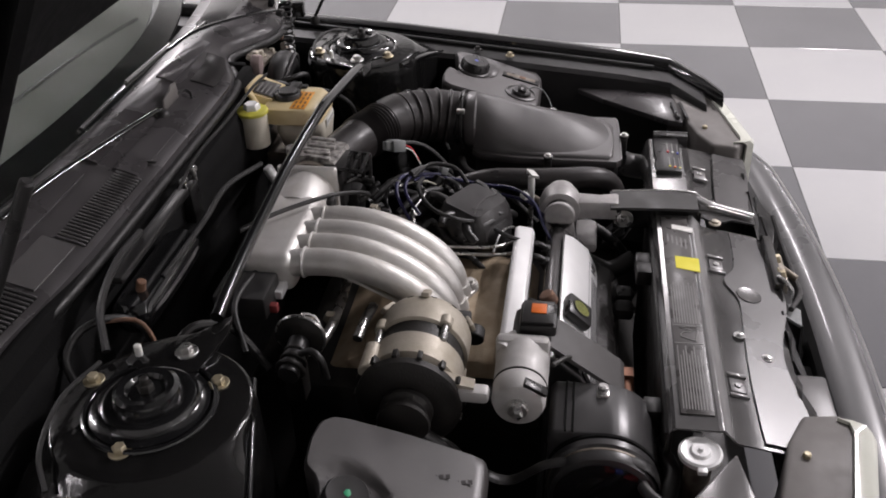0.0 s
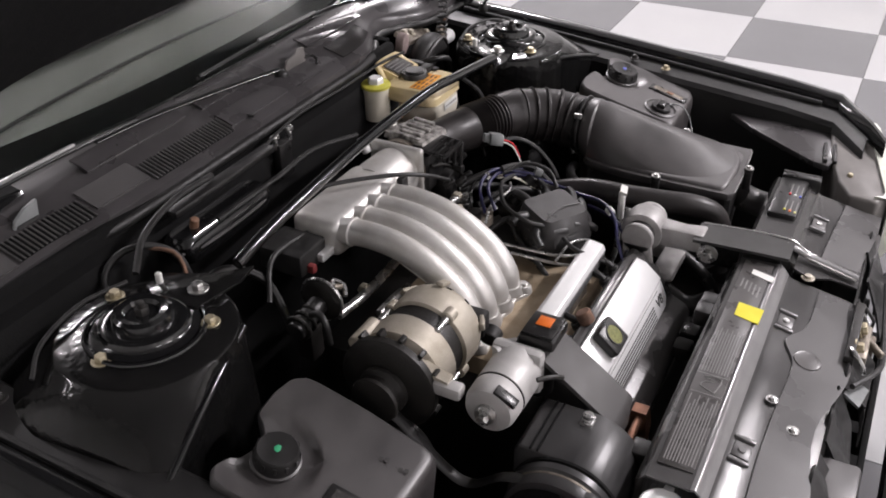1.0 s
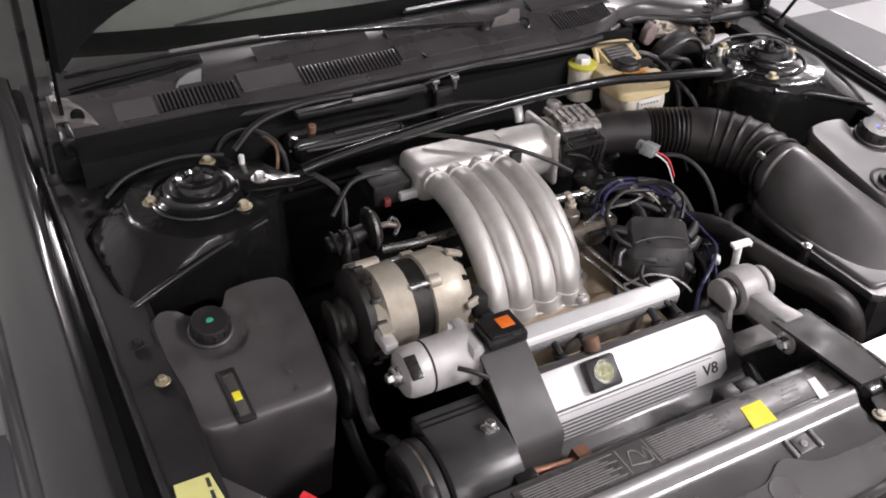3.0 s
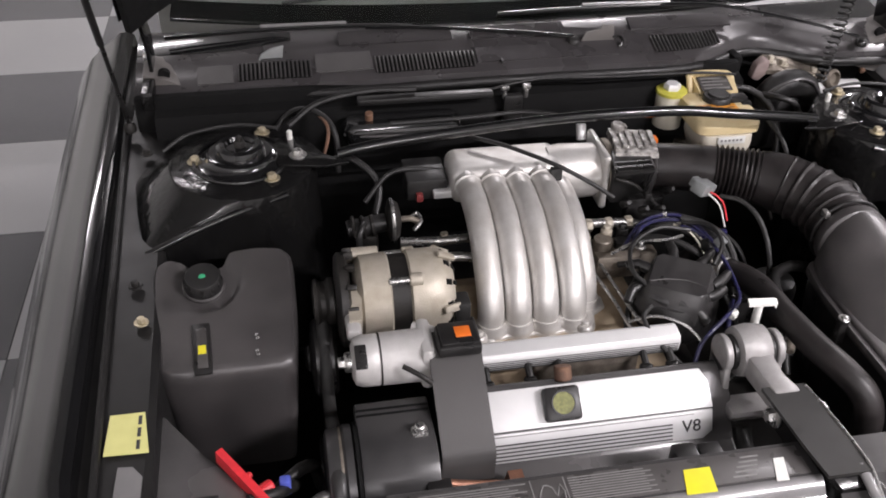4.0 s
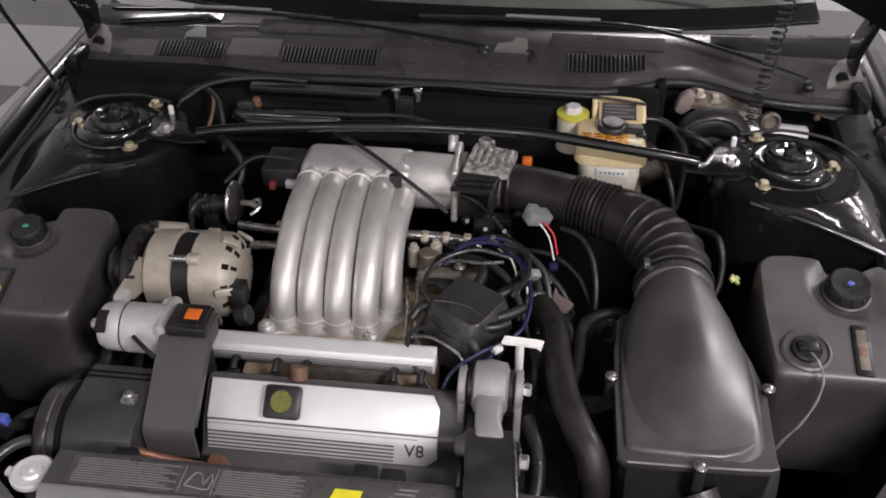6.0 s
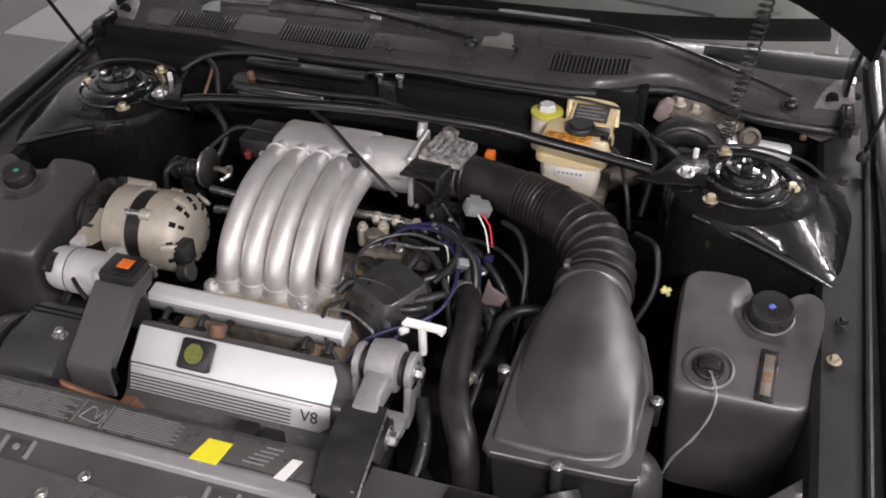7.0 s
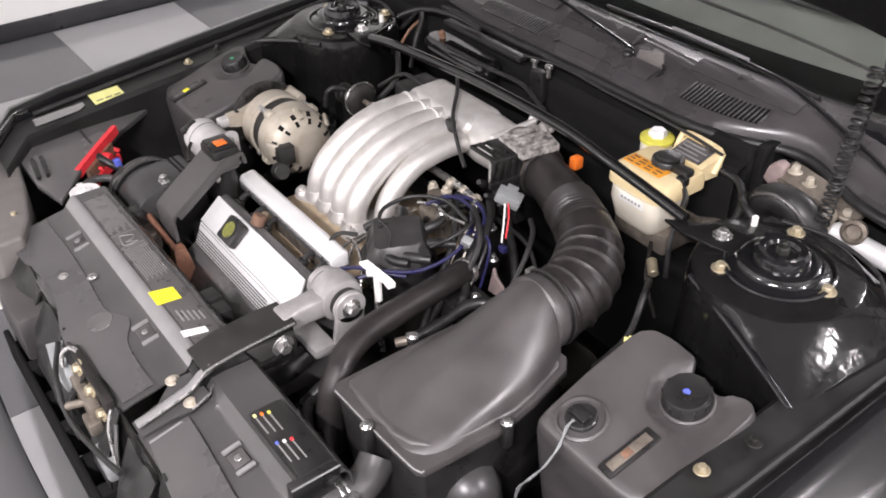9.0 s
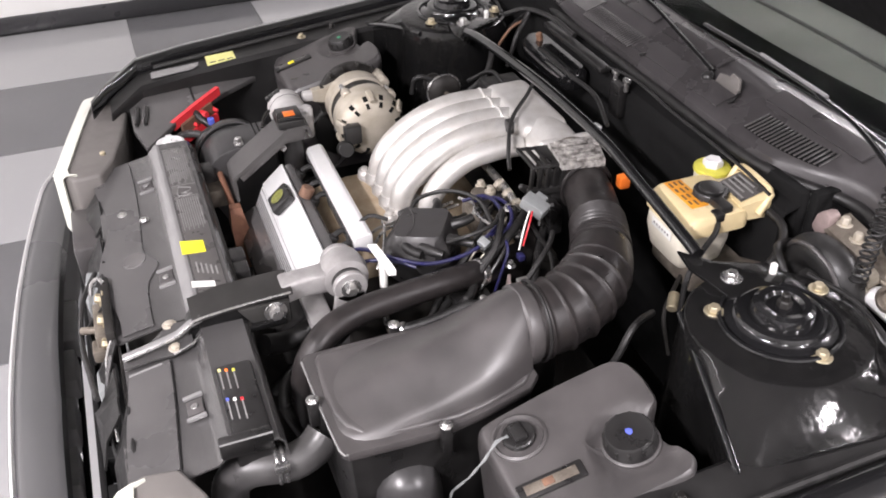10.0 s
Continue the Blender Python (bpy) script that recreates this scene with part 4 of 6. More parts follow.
for k, fr_ in enumerate((0.024, 0.022, 0.0205)):
    part("fin", cyl((-0.462 + 0.017 * k, -0.130, 0.656 + 0.0018 * k), (-0.455 + 0.017 * k, -0.130, 0.657 + 0.0018 * k), fr_, seg=24), "dark", egr)
part("port", tube([(-0.440, -0.140, 0.672), (-0.444, -0.160, 0.684), (-0.452, -0.178, 0.676), (-0.455, -0.185, 0.64)], 0.006, 10), "rubber", egr)
part("foot", box(-0.450, -0.415, -0.145, -0.112, 0.58, 0.645, 0.006), "dark", egr)
part("crank", tube([(-0.352, -0.128, 0.668), (-0.340, -0.118, 0.672), (-0.335, -0.136, 0.664), (-0.350, -0.148, 0.655)], 0.004, 8), "steel", egr)
part("pipe", tube([(-0.335, -0.205, 0.625), (-0.29, -0.21, 0.632), (-0.25, -0.215, 0.63)], 0.0085, 12), "steel", egr)

tb = thing("throttle_body", (0.09, -0.03, 0.64), "metal throttle body with black linkage and sensors", "throttle body")
part("bore", lathe((0.042, -0.032, 0.686), (1, 0, 0), [(0, 0.058), (0.012, 0.058), (0.014, 0.048), (0.080, 0.048), (0.10, 0.046)], 32), "alu_dirty", tb)
part("top_plate", loft([[(0.050, -0.082, 0.733), (0.135, -0.092, 0.733), (0.150, -0.010, 0.733), (0.066, 0.018, 0.733)], [(0.052, -0.080, 0.745), (0.134, -0.089, 0.745), (0.149, -0.010, 0.747), (0.067, 0.015, 0.747)]]), "mottled", tb, "corroded mottled silver plate")
for k in range(6):
    part("plate_rib", turned(box(-0.005, 0.005, -0.036 + 0.004 * (k % 3), 0.030 - 0.007 * (k % 2), 0, 0.005 + 0.002 * (k % 2), 0.002), pose(0.064 + 0.0145 * k, -0.036, 0.746, 0, 0, -8)), "mottled", tb)
part("linkage_rod", tube([(0.05, -0.10, 0.70), (0.085, -0.112, 0.69), (0.12, -0.125, 0.66), (0.15, -0.14, 0.63)], 0.004, 8), "dark", tb)
for k, (px_, py_, pz_) in enumerate(((0.06, -0.125, 0.655), (0.095, -0.135, 0.645), (0.13, -0.13, 0.64), (0.155, -0.105, 0.665))):
    part("vacuum_nipple", cyl((px_, py_, pz_), (px_ + 0.006, py_ - 0.018, pz_ + 0.016), 0.008, 0.006, 12), "plastic", tb)
part("regulator", join(cyl((0.085, 0.012, 0.742), (0.085, 0.012, 0.758), 0.013), box(0.078, 0.104, 0.004, 0.022, 0.742, 0.754, 0.004)), "mottled", tb)
part("linkage_housing", join(box(0.045, 0.112, -0.098, -0.050, 0.640, 0.722, 0.008), box(0.075, 0.15, -0.118, -0.09, 0.60, 0.66, 0.006)), "plastic", tb)
part("cage_top", prism([(0.040, -0.100), (0.114, -0.102), (0.120, -0.072), (0.050, -0.058)], "z", 0.731, 0.738, 0.001), "plastic", tb, "black slotted cage")
for k in range(3):
    part("cage_bar", loft([[(x, -0.137 + 0.0175 * k - w, 0.731 - 0.0002 * k), (x, -0.137 + 0.0175 * k + w, 0.731), (x, -0.137 + 0.0175 * k + w, 0.738), (x, -0.137 + 0.0175 * k - w, 0.738)] for x, w in ((0.034 + 0.003 * k, 0.003), (0.110 + 0.003 * k, 0.003))]), "plastic", tb)
part("cage_edge", cyl((0.035, -0.140, 0.7345), (0.048, -0.075, 0.7345), 0.0035, seg=10), "plastic", tb)
part("cage_edge", cyl((0.110, -0.140, 0.7345), (0.119, -0.075, 0.7345), 0.0035, seg=10), "plastic", tb)
for k in range(5):
    part("cage_rib", turned(box(-0.004, 0.004, -0.0035, 0.0035, -0.058, 0.0, 0.0015), pose(0.110 + 0.0022 * k, -0.139 + 0.0155 * k, 0.735, 0, 8, 0)), "plastic", tb)
part("cage_foot", turned(box(-0.006, 0.006, -0.038, 0.038, -0.008, 0.006, 0.002), pose(0.108, -0.108, 0.680, 0, 0, -8)), "plastic", tb)
part("fitting", cyl((0.02, 0.03, 0.715), (0.02, 0.045, 0.745), 0.010), "alu_bright", tb)

duct = thing("intake_duct", (0.36, -0.16, 0.62), "ribbed black rubber intake duct to the air box", "duct")
DP = [(0.135, -0.040, 0.688), (0.20, -0.060, 0.690), (0.29, -0.095, 0.690), (0.372, -0.140, 0.686), (0.423, -0.205, 0.677), (0.436, -0.265, 0.667), (0.432, -0.325, 0.664)]


def duct_r(u, d):
    r = 0.0440 + 0.0125 * u + 0.006 * min(1, max(0, (u - 0.4) / 0.15)) * min(1, max(0, (0.98 - u) / 0.1))
    if 0.28 < u < 0.46:
        r += 0.0038 * math.sin((u - 0.28) / 0.18 * 2 * math.pi * 9)
    if 0.58 < u < 0.95:
        r += 0.0042 * max(0, math.sin((u - 0.56) / 0.39 * 2 * math.pi * 6)) ** 5
    return r


part("bellows", tube(DP, duct_r, 30, 0.0022), "hose", duct)
part("hose_collar", tube([(0.138 + 0.004 * math.cos(a), -0.041 + 0.0495 * math.cos(a) * 0.95, 0.688 + 0.0495 * math.sin(a)) for a in [k * math.pi / 14 for k in range(29)]], 0.005, 8), "hose", duct)
part("collar_band", tube([(0.4325 + 0.0655 * math.cos(a), -0.2885, 0.665 + 0.0655 * math.sin(a)) for a in [k * math.pi / 16 for k in range(33)]], 0.003, 8), "plastic", duct)
part("band_screw", box(0.378, 0.388, -0.296, -0.278, 0.702, 0.714, 0.002), "steel", duct)

# ---- air box ----
air = thing("air_box", (0.45, -0.49, 0.42), "greyed black plastic air filter box", "air box")
def box_ring(z, grow):
    """Outline of the filter box at a height: wide at the front, drawn in towards the collar."""
    pts = [(0.342, -0.648), (0.444, -0.646), (0.548, -0.641), (0.558, -0.632), (0.564, -0.50), (0.552, -0.42), (0.530, -0.335), (0.508, -0.314), (0.362, -0.314), (0.345, -0.330), (0.333, -0.41), (0.331, -0.50), (0.331, -0.638)]
    return [(0.455 + (x - 0.455) * grow, -0.52 + (y + 0.52) * grow, z) for x, y in pts]


part("lower_box", loft([box_ring(0.40, 0.86), box_ring(0.58, 0.955), box_ring(0.612, 0.96)]), "plastic", air)
part("rim", loft([box_ring(0.609, 0.99), box_ring(0.613, 1.0), box_ring(0.621, 1.0), box_ring(0.6245, 0.99)]), "plastic_grey", air)


def dome_ring(y, left, right, top, round_):
    """Section of the lid at y, like a soft tent: a steep slope to the left foot, a gentler one to the right edge; round_ blends to an arch."""
    ring = []
    for k in range(33):
        u = k / 32
        arch = math.sqrt(max(0, 1 - (2 * u - 1) ** 2))
        p, q = (1 - u) / 0.52, min(u / 0.04, 1) * (0.34 + 0.66 * u / 0.45)
        tent = 0.5 * (min(p, 1.3) + min(q, 1.3) - math.sqrt((min(p, 1.3) - min(q, 1.3)) ** 2 + 0.08 * min(1, 9 * u) * min(1, 9 * (1 - u))))
        ring.append((right + (left - right) * u, y, 0.624 + (top - 0.624) * (arch * round_ + max(0, tent) * (1 - round_))))
    return ring


part("lid", loft([dome_ring(*row) for row in ((-0.318, 0.366, 0.498, 0.729, 1.0), (-0.335, 0.358, 0.510, 0.728, 0.95), (-0.37, 0.348, 0.527, 0.718, 0.75), (-0.42, 0.344, 0.540, 0.705, 0.45), (-0.48, 0.343, 0.546, 0.690, 0.25), (-0.53, 0.343, 0.546, 0.674, 0.15),
                  (-0.56, 0.344, 0.547, 0.662, 0.1), (-0.583, 0.345, 0.546, 0.650, 0.1), (-0.602, 0.347, 0.542, 0.640, 0.1), (-0.616, 0.350, 0.535, 0.635, 0.1), (-0.627, 0.356, 0.522, 0.630, 0.1), (-0.632, 0.362, 0.510, 0.626, 0.1))]), "plastic_grey", air)


def tongue_ring(z, grow):
    """The raised plate under the hump, with its rounded front corner."""
    pts = [(0.343, -0.622), (0.352, -0.629), (0.387, -0.632), (0.432, -0.634), (0.480, -0.632), (0.510, -0.622), (0.531, -0.606), (0.543, -0.578), (0.548, -0.538), (0.552, -0.46), (0.543, -0.41), (0.522, -0.342), (0.502, -0.324), (0.370, -0.324), (0.355, -0.338), (0.343, -0.41), (0.340, -0.50)]
    return [(0.445 + (x - 0.445) * grow, -0.51 + (y + 0.51) * grow, z) for x, y in pts]


part("lid_step", loft([tongue_ring(0.623, 1.0), tongue_ring(0.628, 0.995), tongue_ring(0.631, 0.975), tongue_ring(0.632, 0.94)]), "plastic_grey", air)
part("collar", lathe((0.432, -0.296, 0.664), (0, -1, 0), [(0, 0.063), (0.004, 0.066), (0.022, 0.066), (0.026, 0.062)], 32), "plastic_grey", air)
# Pale line along the front edge of the rim
part("rim_wear", tube([(0.345, -0.6485, 0.6235), (0.444, -0.6465, 0.6235), (0.546, -0.6415, 0.6235), (0.557, -0.632, 0.6235)], 0.0016, 6), "print", air, "pale line along the rim edge")
for lx, ly in ((0.445, -0.655), (0.565, -0.488), (0.326, -0.488)):
    part("latch", join(box(lx - 0.008, lx + 0.008, ly - 0.008, ly + 0.008, 0.585, 0.630, 0.003), cyl((lx, ly, 0.626), (lx, ly, 0.636), 0.010)), "plastic", air)
    part("latch_screw", hexbolt((lx, ly, 0.635), r=0.006, h=0.004), "steel", air)
part("side_bulge", lathe((0.545, -0.545, 0.36), (0, 0, 1), [(0, 0.058), (0.13, 0.054), (0.165, 0.050), (0.185, 0.040), (0.198, 0.022), (0.202, 0.004)], 32), "pump", air, "glossy rounded bulge low on the box")

# ---- tanks ----


def tank_z(y):
    return 0.660 + 0.25 * (y + 0.345)


def tank(s, name, label, cat):
    """A moulded tank whose sloping top has a shallow bowl round its screw cap."""
    t = thing(name, (s * 0.69, -0.35, 0.40), label, cat, "side tanks")
    poly = [(0.797, -0.452), (0.803, -0.35), (0.806, -0.235), (0.785, -0.219), (0.755, -0.231), (0.715, -0.240), (0.688, -0.232), (0.676, -0.212), (0.63, -0.208), (0.592, -0.213), (0.574, -0.232), (0.573, -0.33), (0.581, -0.445), (0.60, -0.452)]
    for _ in range(2):
        poly = [((a[0] * u + b[0] * (1 - u)), (a[1] * u + b[1] * (1 - u))) for a, b in zip(poly, poly[1:] + poly[:1]) for u in (0.85, 0.15)]
    cx, cy = 0.69, -0.335
    rings = []
    for grow, dz, lower in ((0.86, 0, 0.40), (0.96, 0, 0.54), (1.0, -0.030, None), (1.0, -0.020, None), (0.992, -0.010, None), (0.975, -0.004, None), (0.945, 0, None), (0.85, 0, None), (0.74, 0, None), (0.62, 0, None), (0.50, 0, None), (0.38, 0, None), (0.26, 0, None), (0.14, 0, None), (0.03, 0, None)):
        row = []
        for x, y in poly:
            px_, py_ = cx + (x - cx) * grow, cy + (y - cy) * grow
            d = math.hypot(px_ - 0.718, py_ + 0.278)
            bowl = 0.011 * (1 - min(1, max(0, (d - 0.046) / 0.016)) ** 2 * (3 - 2 * min(1, max(0, (d - 0.046) / 0.016))))
            row.append((s * px_, py_, lower if lower else tank_z(py_) + dz - bowl))
        rings.append(row)
    part("tank_body", loft(rings), "plastic_grey", t)
    return t


tank_r = tank(-1, "coolant_tank", "greyed black plastic coolant tank beside the fender", "tank")
tank_l = tank(1, "washer_tank", "greyed black plastic washer fluid tank with two caps", "tank")
tilt = math.degrees(math.atan(0.25))


def screw_cap(t, x, y, r, mark, mark_label):
    m = pose(x, y, tank_z(y) - 0.009, tilt)
    part("neck", turned(lathe((0, 0, -0.004), (0, 0, 1), [(0, r * 1.12), (0.008, r * 1.12), (0.010, r * 1.02)], 36), m), "plastic_grey", t)
    c = part("cap", turned(lathe((0, 0, 0.004), (0, 0, 1), [(0, r * 1.02), (0.006, r * 1.05), (0.010, r * 1.0), (0.021, r * 0.96), (0.0245, r * 0.88), (0.0235, r * 0.5), (0.024, 0.004)], 36), m), "plastic", t, "round black screw cap")
    for k in range(12):
        a = k * math.pi / 6
        part("grip", turned(box(r * 0.95, r * 1.03, -0.0025, 0.0025, 0.010, 0.0235, 0.001), m @ Matrix.Rotation(a, 4, "Z")), "plastic", c)
    if mark:
        part("mark", turned(prism([(-0.006, -0.003), (-0.001, -0.005), (0.006, -0.002), (0.005, 0.003), (-0.001, 0.005), (-0.005, 0.002)], "z", 0.0270, 0.0286, 0.0003), m), mark, c, mark_label)
    return c


screw_cap(tank_r, -0.722, -0.278, 0.031, "green", "small green paint mark")
screw_cap(tank_l, 0.718, -0.278, 0.036, "blue", "small blue square mark")
mw = pose(0.634, -0.405, tank_z(-0.405), tilt)
part("cap_well", turned(lathe((0, 0, -0.001), (0, 0, 1), [(0, 0.040), (0.004, 0.040), (0.006, 0.036), (0.002, 0.033)], 32), mw), "plastic_grey", tank_l)
part("sensor_plug", turned(join(cyl((0, 0, 0.0), (0, 0, 0.010), 0.024), box(-0.016, 0.016, -0.010, 0.010, 0.008, 0.018, 0.003)), mw), "plastic", tank_l)
wire_mid = [(0.636, -0.424, 0.658), (0.642, -0.444, 0.660), (0.650, -0.462, 0.645), (0.648, -0.475, 0.625), (0.640, -0.485, 0.600), (0.625, -0.495, 0.570), (0.605, -0.497, 0.530), (0.59, -0.49, 0.46)]
for k in range(2):
    part("sensor_wire", tube([(x + 0.0016 * math.cos(2.6 * i + math.pi * k), y, z + 0.0016 * math.sin(2.6 * i + math.pi * k)) for i, (x, y, z) in enumerate(wire_mid)], 0.0014, 6), "clip_grey", tank_l, "pale twisted sensor wire")
for t, s, lx, ly, bar in ((tank_r, -1, -0.724, -0.408, "yellow"), (tank_l, 1, 0.722, -0.398, "plastic")):
    m = pose(lx, ly, tank_z(ly), tilt, 0, -3 * s)
    w = part("level_window", turned(join(box(-0.014, 0.014, -0.048, 0.048, -0.002, 0.004, 0.002)), m), "plastic", t)
    part("window_slot", turned(box(-0.008, 0.008, -0.038, 0.038, 0.003, 0.0046, 0.0005), m), "label_dark" if s < 0 else "alu_dirty", w)
    part("level_bead", turned(box(-0.006, 0.006, -0.012, 0.004, 0.0044, 0.0060, 0.0005), m), bar if bar == "yellow" else "rust", w)
for k, yy in enumerate((-0.36, -0.39)):
    for j in range(3):
        part("marking_bar", turned(box(-0.011 + 0.009 * j, -0.005 + 0.009 * j, -0.003, 0.003, 0.0005, 0.0012, 0), pose(-0.640, yy - 0.03, tank_z(yy - 0.03), tilt, 0, -80)), "cover_grey", tank_r)

# ---- brake fluid reservoir ----
res = thing("brake_reservoir", (0.32, 0.09, 0.62), "aged cream plastic brake fluid reservoir", "reservoir")
part("reservoir_body", loft([rounded(0.268, 0.390, 0.012, 0.126, 0.712, 0.020), rounded(0.259, 0.399, 0.005, 0.136, 0.718, 0.022), rounded(0.259, 0.399, 0.005, 0.136, 0.734, 0.022), rounded(0.264, 0.394, 0.020, 0.134, 0.749, 0.02), rounded(0.270, 0.388, 0.030, 0.130, 0.752, 0.016)]), "cream", res)
part("lower_body", loft([rounded(0.300, 0.372, 0.024, 0.085, 0.634, 0.018), rounded(0.280, 0.384, 0.008, 0.105, 0.652, 0.022), rounded(0.270, 0.388, 0.003, 0.112, 0.690, 0.022), rounded(0.270, 0.388, 0.005, 0.112, 0.714, 0.022)]), "milky", res, "milky lower half of the reservoir")
pp = part("print_panel", box(0.270, 0.360, 0.038, 0.072, 0.7515, 0.7530, 0.0004), "amber", res, "orange printed warning panel")
for k in range(3):
    for j in range(4):
        part("print_bar", box(0.275 + 0.021 * j, 0.290 + 0.021 * j - 0.004 * ((j + k) % 2), 0.043 + 0.010 * k, 0.047 + 0.010 * k, 0.7529, 0.7534, 0), "rust", pp)
lm = plate_frame(Vector((0.333, 0.0022, 0.705)), (1, 0, 0), (0, 0, 1))
lb = part("paper_label", turned(box(-0.030, 0.030, -0.0085, 0.0085, 0, 0.0014, 0.0004), lm), "white", res, "small white label")
for k in range(6):
    part("print_bar", turned(box(-0.024 + 0.0085 * k, -0.0195 + 0.0085 * k, -0.0022, 0.0022, 0.0013, 0.0019, 0), lm), "print", lb)
bt = part("bottle", lathe((0.254, 0.150, 0.672), (0, 0, 1), [(0, 0.030), (0.07, 0.031), (0.078, 0.028)], 28), "milky", res, "milky white round bottle")
part("ring", lathe((0.254, 0.150, 0.747), (0, 0, 1), [(0, 0.0335), (0.006, 0.0335), (0.009, 0.030)], 28), "lime", bt, "yellow ring")
part("nut", lathe((0.254, 0.150, 0.755), (0, 0, 1), [(0, 0.0185), (0.010, 0.0185), (0.014, 0.015)], 6), "alu_bright", bt)
part("cap", join(cyl((0.332, 0.093, 0.745), (0.332, 0.093, 0.764), 0.031, 0.030), cyl((0.332, 0.093, 0.763), (0.332, 0.093, 0.769), 0.022)), "plastic", res, "round black sensor cap")
part("cap_plug", join(box(0.352, 0.392, 0.074, 0.098, 0.748, 0.764, 0.004), box(0.376, 0.398, 0.062, 0.080, 0.738, 0.756, 0.004)), "plastic", res)
part("raised_block", loft([[(0.304, 0.118, 0.725), (0.388, 0.112, 0.725), (0.394, 0.170, 0.725), (0.304, 0.174, 0.725)], [(0.306, 0.122, 0.755), (0.390, 0.116, 0.755), (0.398, 0.170, 0.770), (0.306, 0.173, 0.770)]]), "cream", res)
part("handle", tube([(0.300, 0.150, 0.735), (0.298, 0.164, 0.764), (0.306, 0.174, 0.775), (0.384, 0.172, 0.773), (0.394, 0.163, 0.762), (0.396, 0.148, 0.738)], 0.0065, 10), "cream", res)
sm = plate_frame(Vector((0.346, 0.1435, 0.7640)), (1, -0.02, 0), (0, 0.963, 0.27))
sk = part("sticker", turned(box(-0.034, 0.034, -0.023, 0.023, 0, 0.0016, 0.0005), sm), "label_dark", res, "black sticker with pale lines")
for k in range(4):
    part("print_bar", turned(box(-0.029, 0.029 - 0.012 * (k % 2), -0.017 + 0.010 * k, -0.0135 + 0.010 * k, 0.0015, 0.0021, 0), sm), "print", sk)
part("sensor_lead", tube([(0.392, 0.070, 0.738), (0.415, 0.050, 0.735), (0.435, 0.010, 0.715), (0.450, -0.02, 0.68), (0.46, -0.03, 0.62)], 0.005, 8), "rubber", res)

mc = thing("master_cylinder", (0.36, 0.10, 0.56), "dull metal brake master cylinder below the reservoir", "cylinder")
part("casting", join(cyl((0.30, 0.06, 0.61), (0.46, 0.20, 0.615), 0.026), box(0.27, 0.40, 0.03, 0.14, 0.60, 0.645, 0.008)), "alu_dirty", mc)
part("brake_pipe", tube([(0.37, 0.03, 0.62), (0.40, -0.01, 0.60), (0.42, -0.03, 0.58), (0.45, -0.03, 0.52)], 0.004, 8), "dark", mc)
part("fitting", cyl((0.40, 0.0, 0.61), (0.425, -0.02, 0.60), 0.010), "brass", mc)
part("feed_hose", tube([(0.400, 0.165, 0.740), (0.440, 0.165, 0.735), (0.475, 0.135, 0.715), (0.485, 0.085, 0.67), (0.475, 0.05, 0.60)], 0.0075, 10), "rubber", mc)

# heater, accumulator and cable at the rear corner
ht = thing("blower_housing", (0.53, 0.19, 0.62), "brown stained metal housing with dark round body", "housing")
part("drum", tube([(0.488, 0.172, 0.60), (0.490, 0.170, 0.690), (0.505, 0.168, 0.728), (0.540, 0.168, 0.742), (0.578, 0.172, 0.728), (0.600, 0.176, 0.680), (0.604, 0.178, 0.60)], 0.030, 20), "rubber", ht, "matt black elbow")
part("drum_core", box(0.485, 0.605, 0.150, 0.195, 0.58, 0.715, 0.02), "rubber", ht)
part("drum_rib", tube([(0.478, 0.150, 0.725), (0.500, 0.140, 0.750), (0.540, 0.136, 0.765), (0.580, 0.142, 0.750), (0.606, 0.150, 0.712)], 0.004, 8), "plastic_grey", ht)
part("stained_plate", prism([(0.462, 0.742), (0.470, 0.772), (0.486, 0.786), (0.502, 0.780), (0.500, 0.750), (0.480, 0.732)], "y", 0.200, 0.225, 0.006), "rust_pale", ht)
part("pipe_mouth", lathe((0.655, 0.205, 0.728), (0.3, -1, 0.3), [(0, 0.016), (0.004, 0.022), (0.016, 0.022), (0.020, 0.016), (0.012, 0.012)], 24), "alu_dirty", ht)
part("bracket", loft([[(0.49, 0.200, 0.752), (0.49, 0.240, 0.772), (0.50, 0.240, 0.780), (0.50, 0.200, 0.760)], [(0.58, 0.205, 0.738), (0.58, 0.245, 0.754), (0.58, 0.245, 0.764), (0.58, 0.205, 0.748)], [(0.645, 0.215, 0.722), (0.645, 0.255, 0.736), (0.645, 0.255, 0.746), (0.645, 0.215, 0.732)]]), "alu_dirty", ht)
for bx, bz in ((0.512, 0.778), (0.545, 0.768), (0.625, 0.742)):
    part("bolt", hexbolt((bx, 0.222, bz - 0.008), r=0.008, h=0.012), "alu_tan", ht)
part("lug", join(cyl((0.600, 0.19, 0.725), (0.600, 0.215, 0.732), 0.016), box(0.59, 0.635, 0.19, 0.215, 0.70, 0.72, 0.005)), "alu_tan", ht)
part("pipe", tube([(0.465, 0.165, 0.72), (0.485, 0.12, 0.735), (0.52, 0.105, 0.725), (0.545, 0.11, 0.69)], 0.007, 10), "rubber", ht)
ac = single("metal_canister", cyl((0.614, 0.204, 0.708), (0.742, 0.216, 0.695), 0.019, edge=0.005), "alu_bright", "bright aluminium canister lying at the bay corner", "canister")
coil = []
for k in range(23 * 10 + 1):
    a = k / 10 * 2 * math.pi
    u = k / 230
    coil.append((0.612 + 0.024 * u + 0.012 * math.cos(a), 0.170 - 0.004 * u + 0.012 * math.sin(a), 0.735 + 0.30 * u))
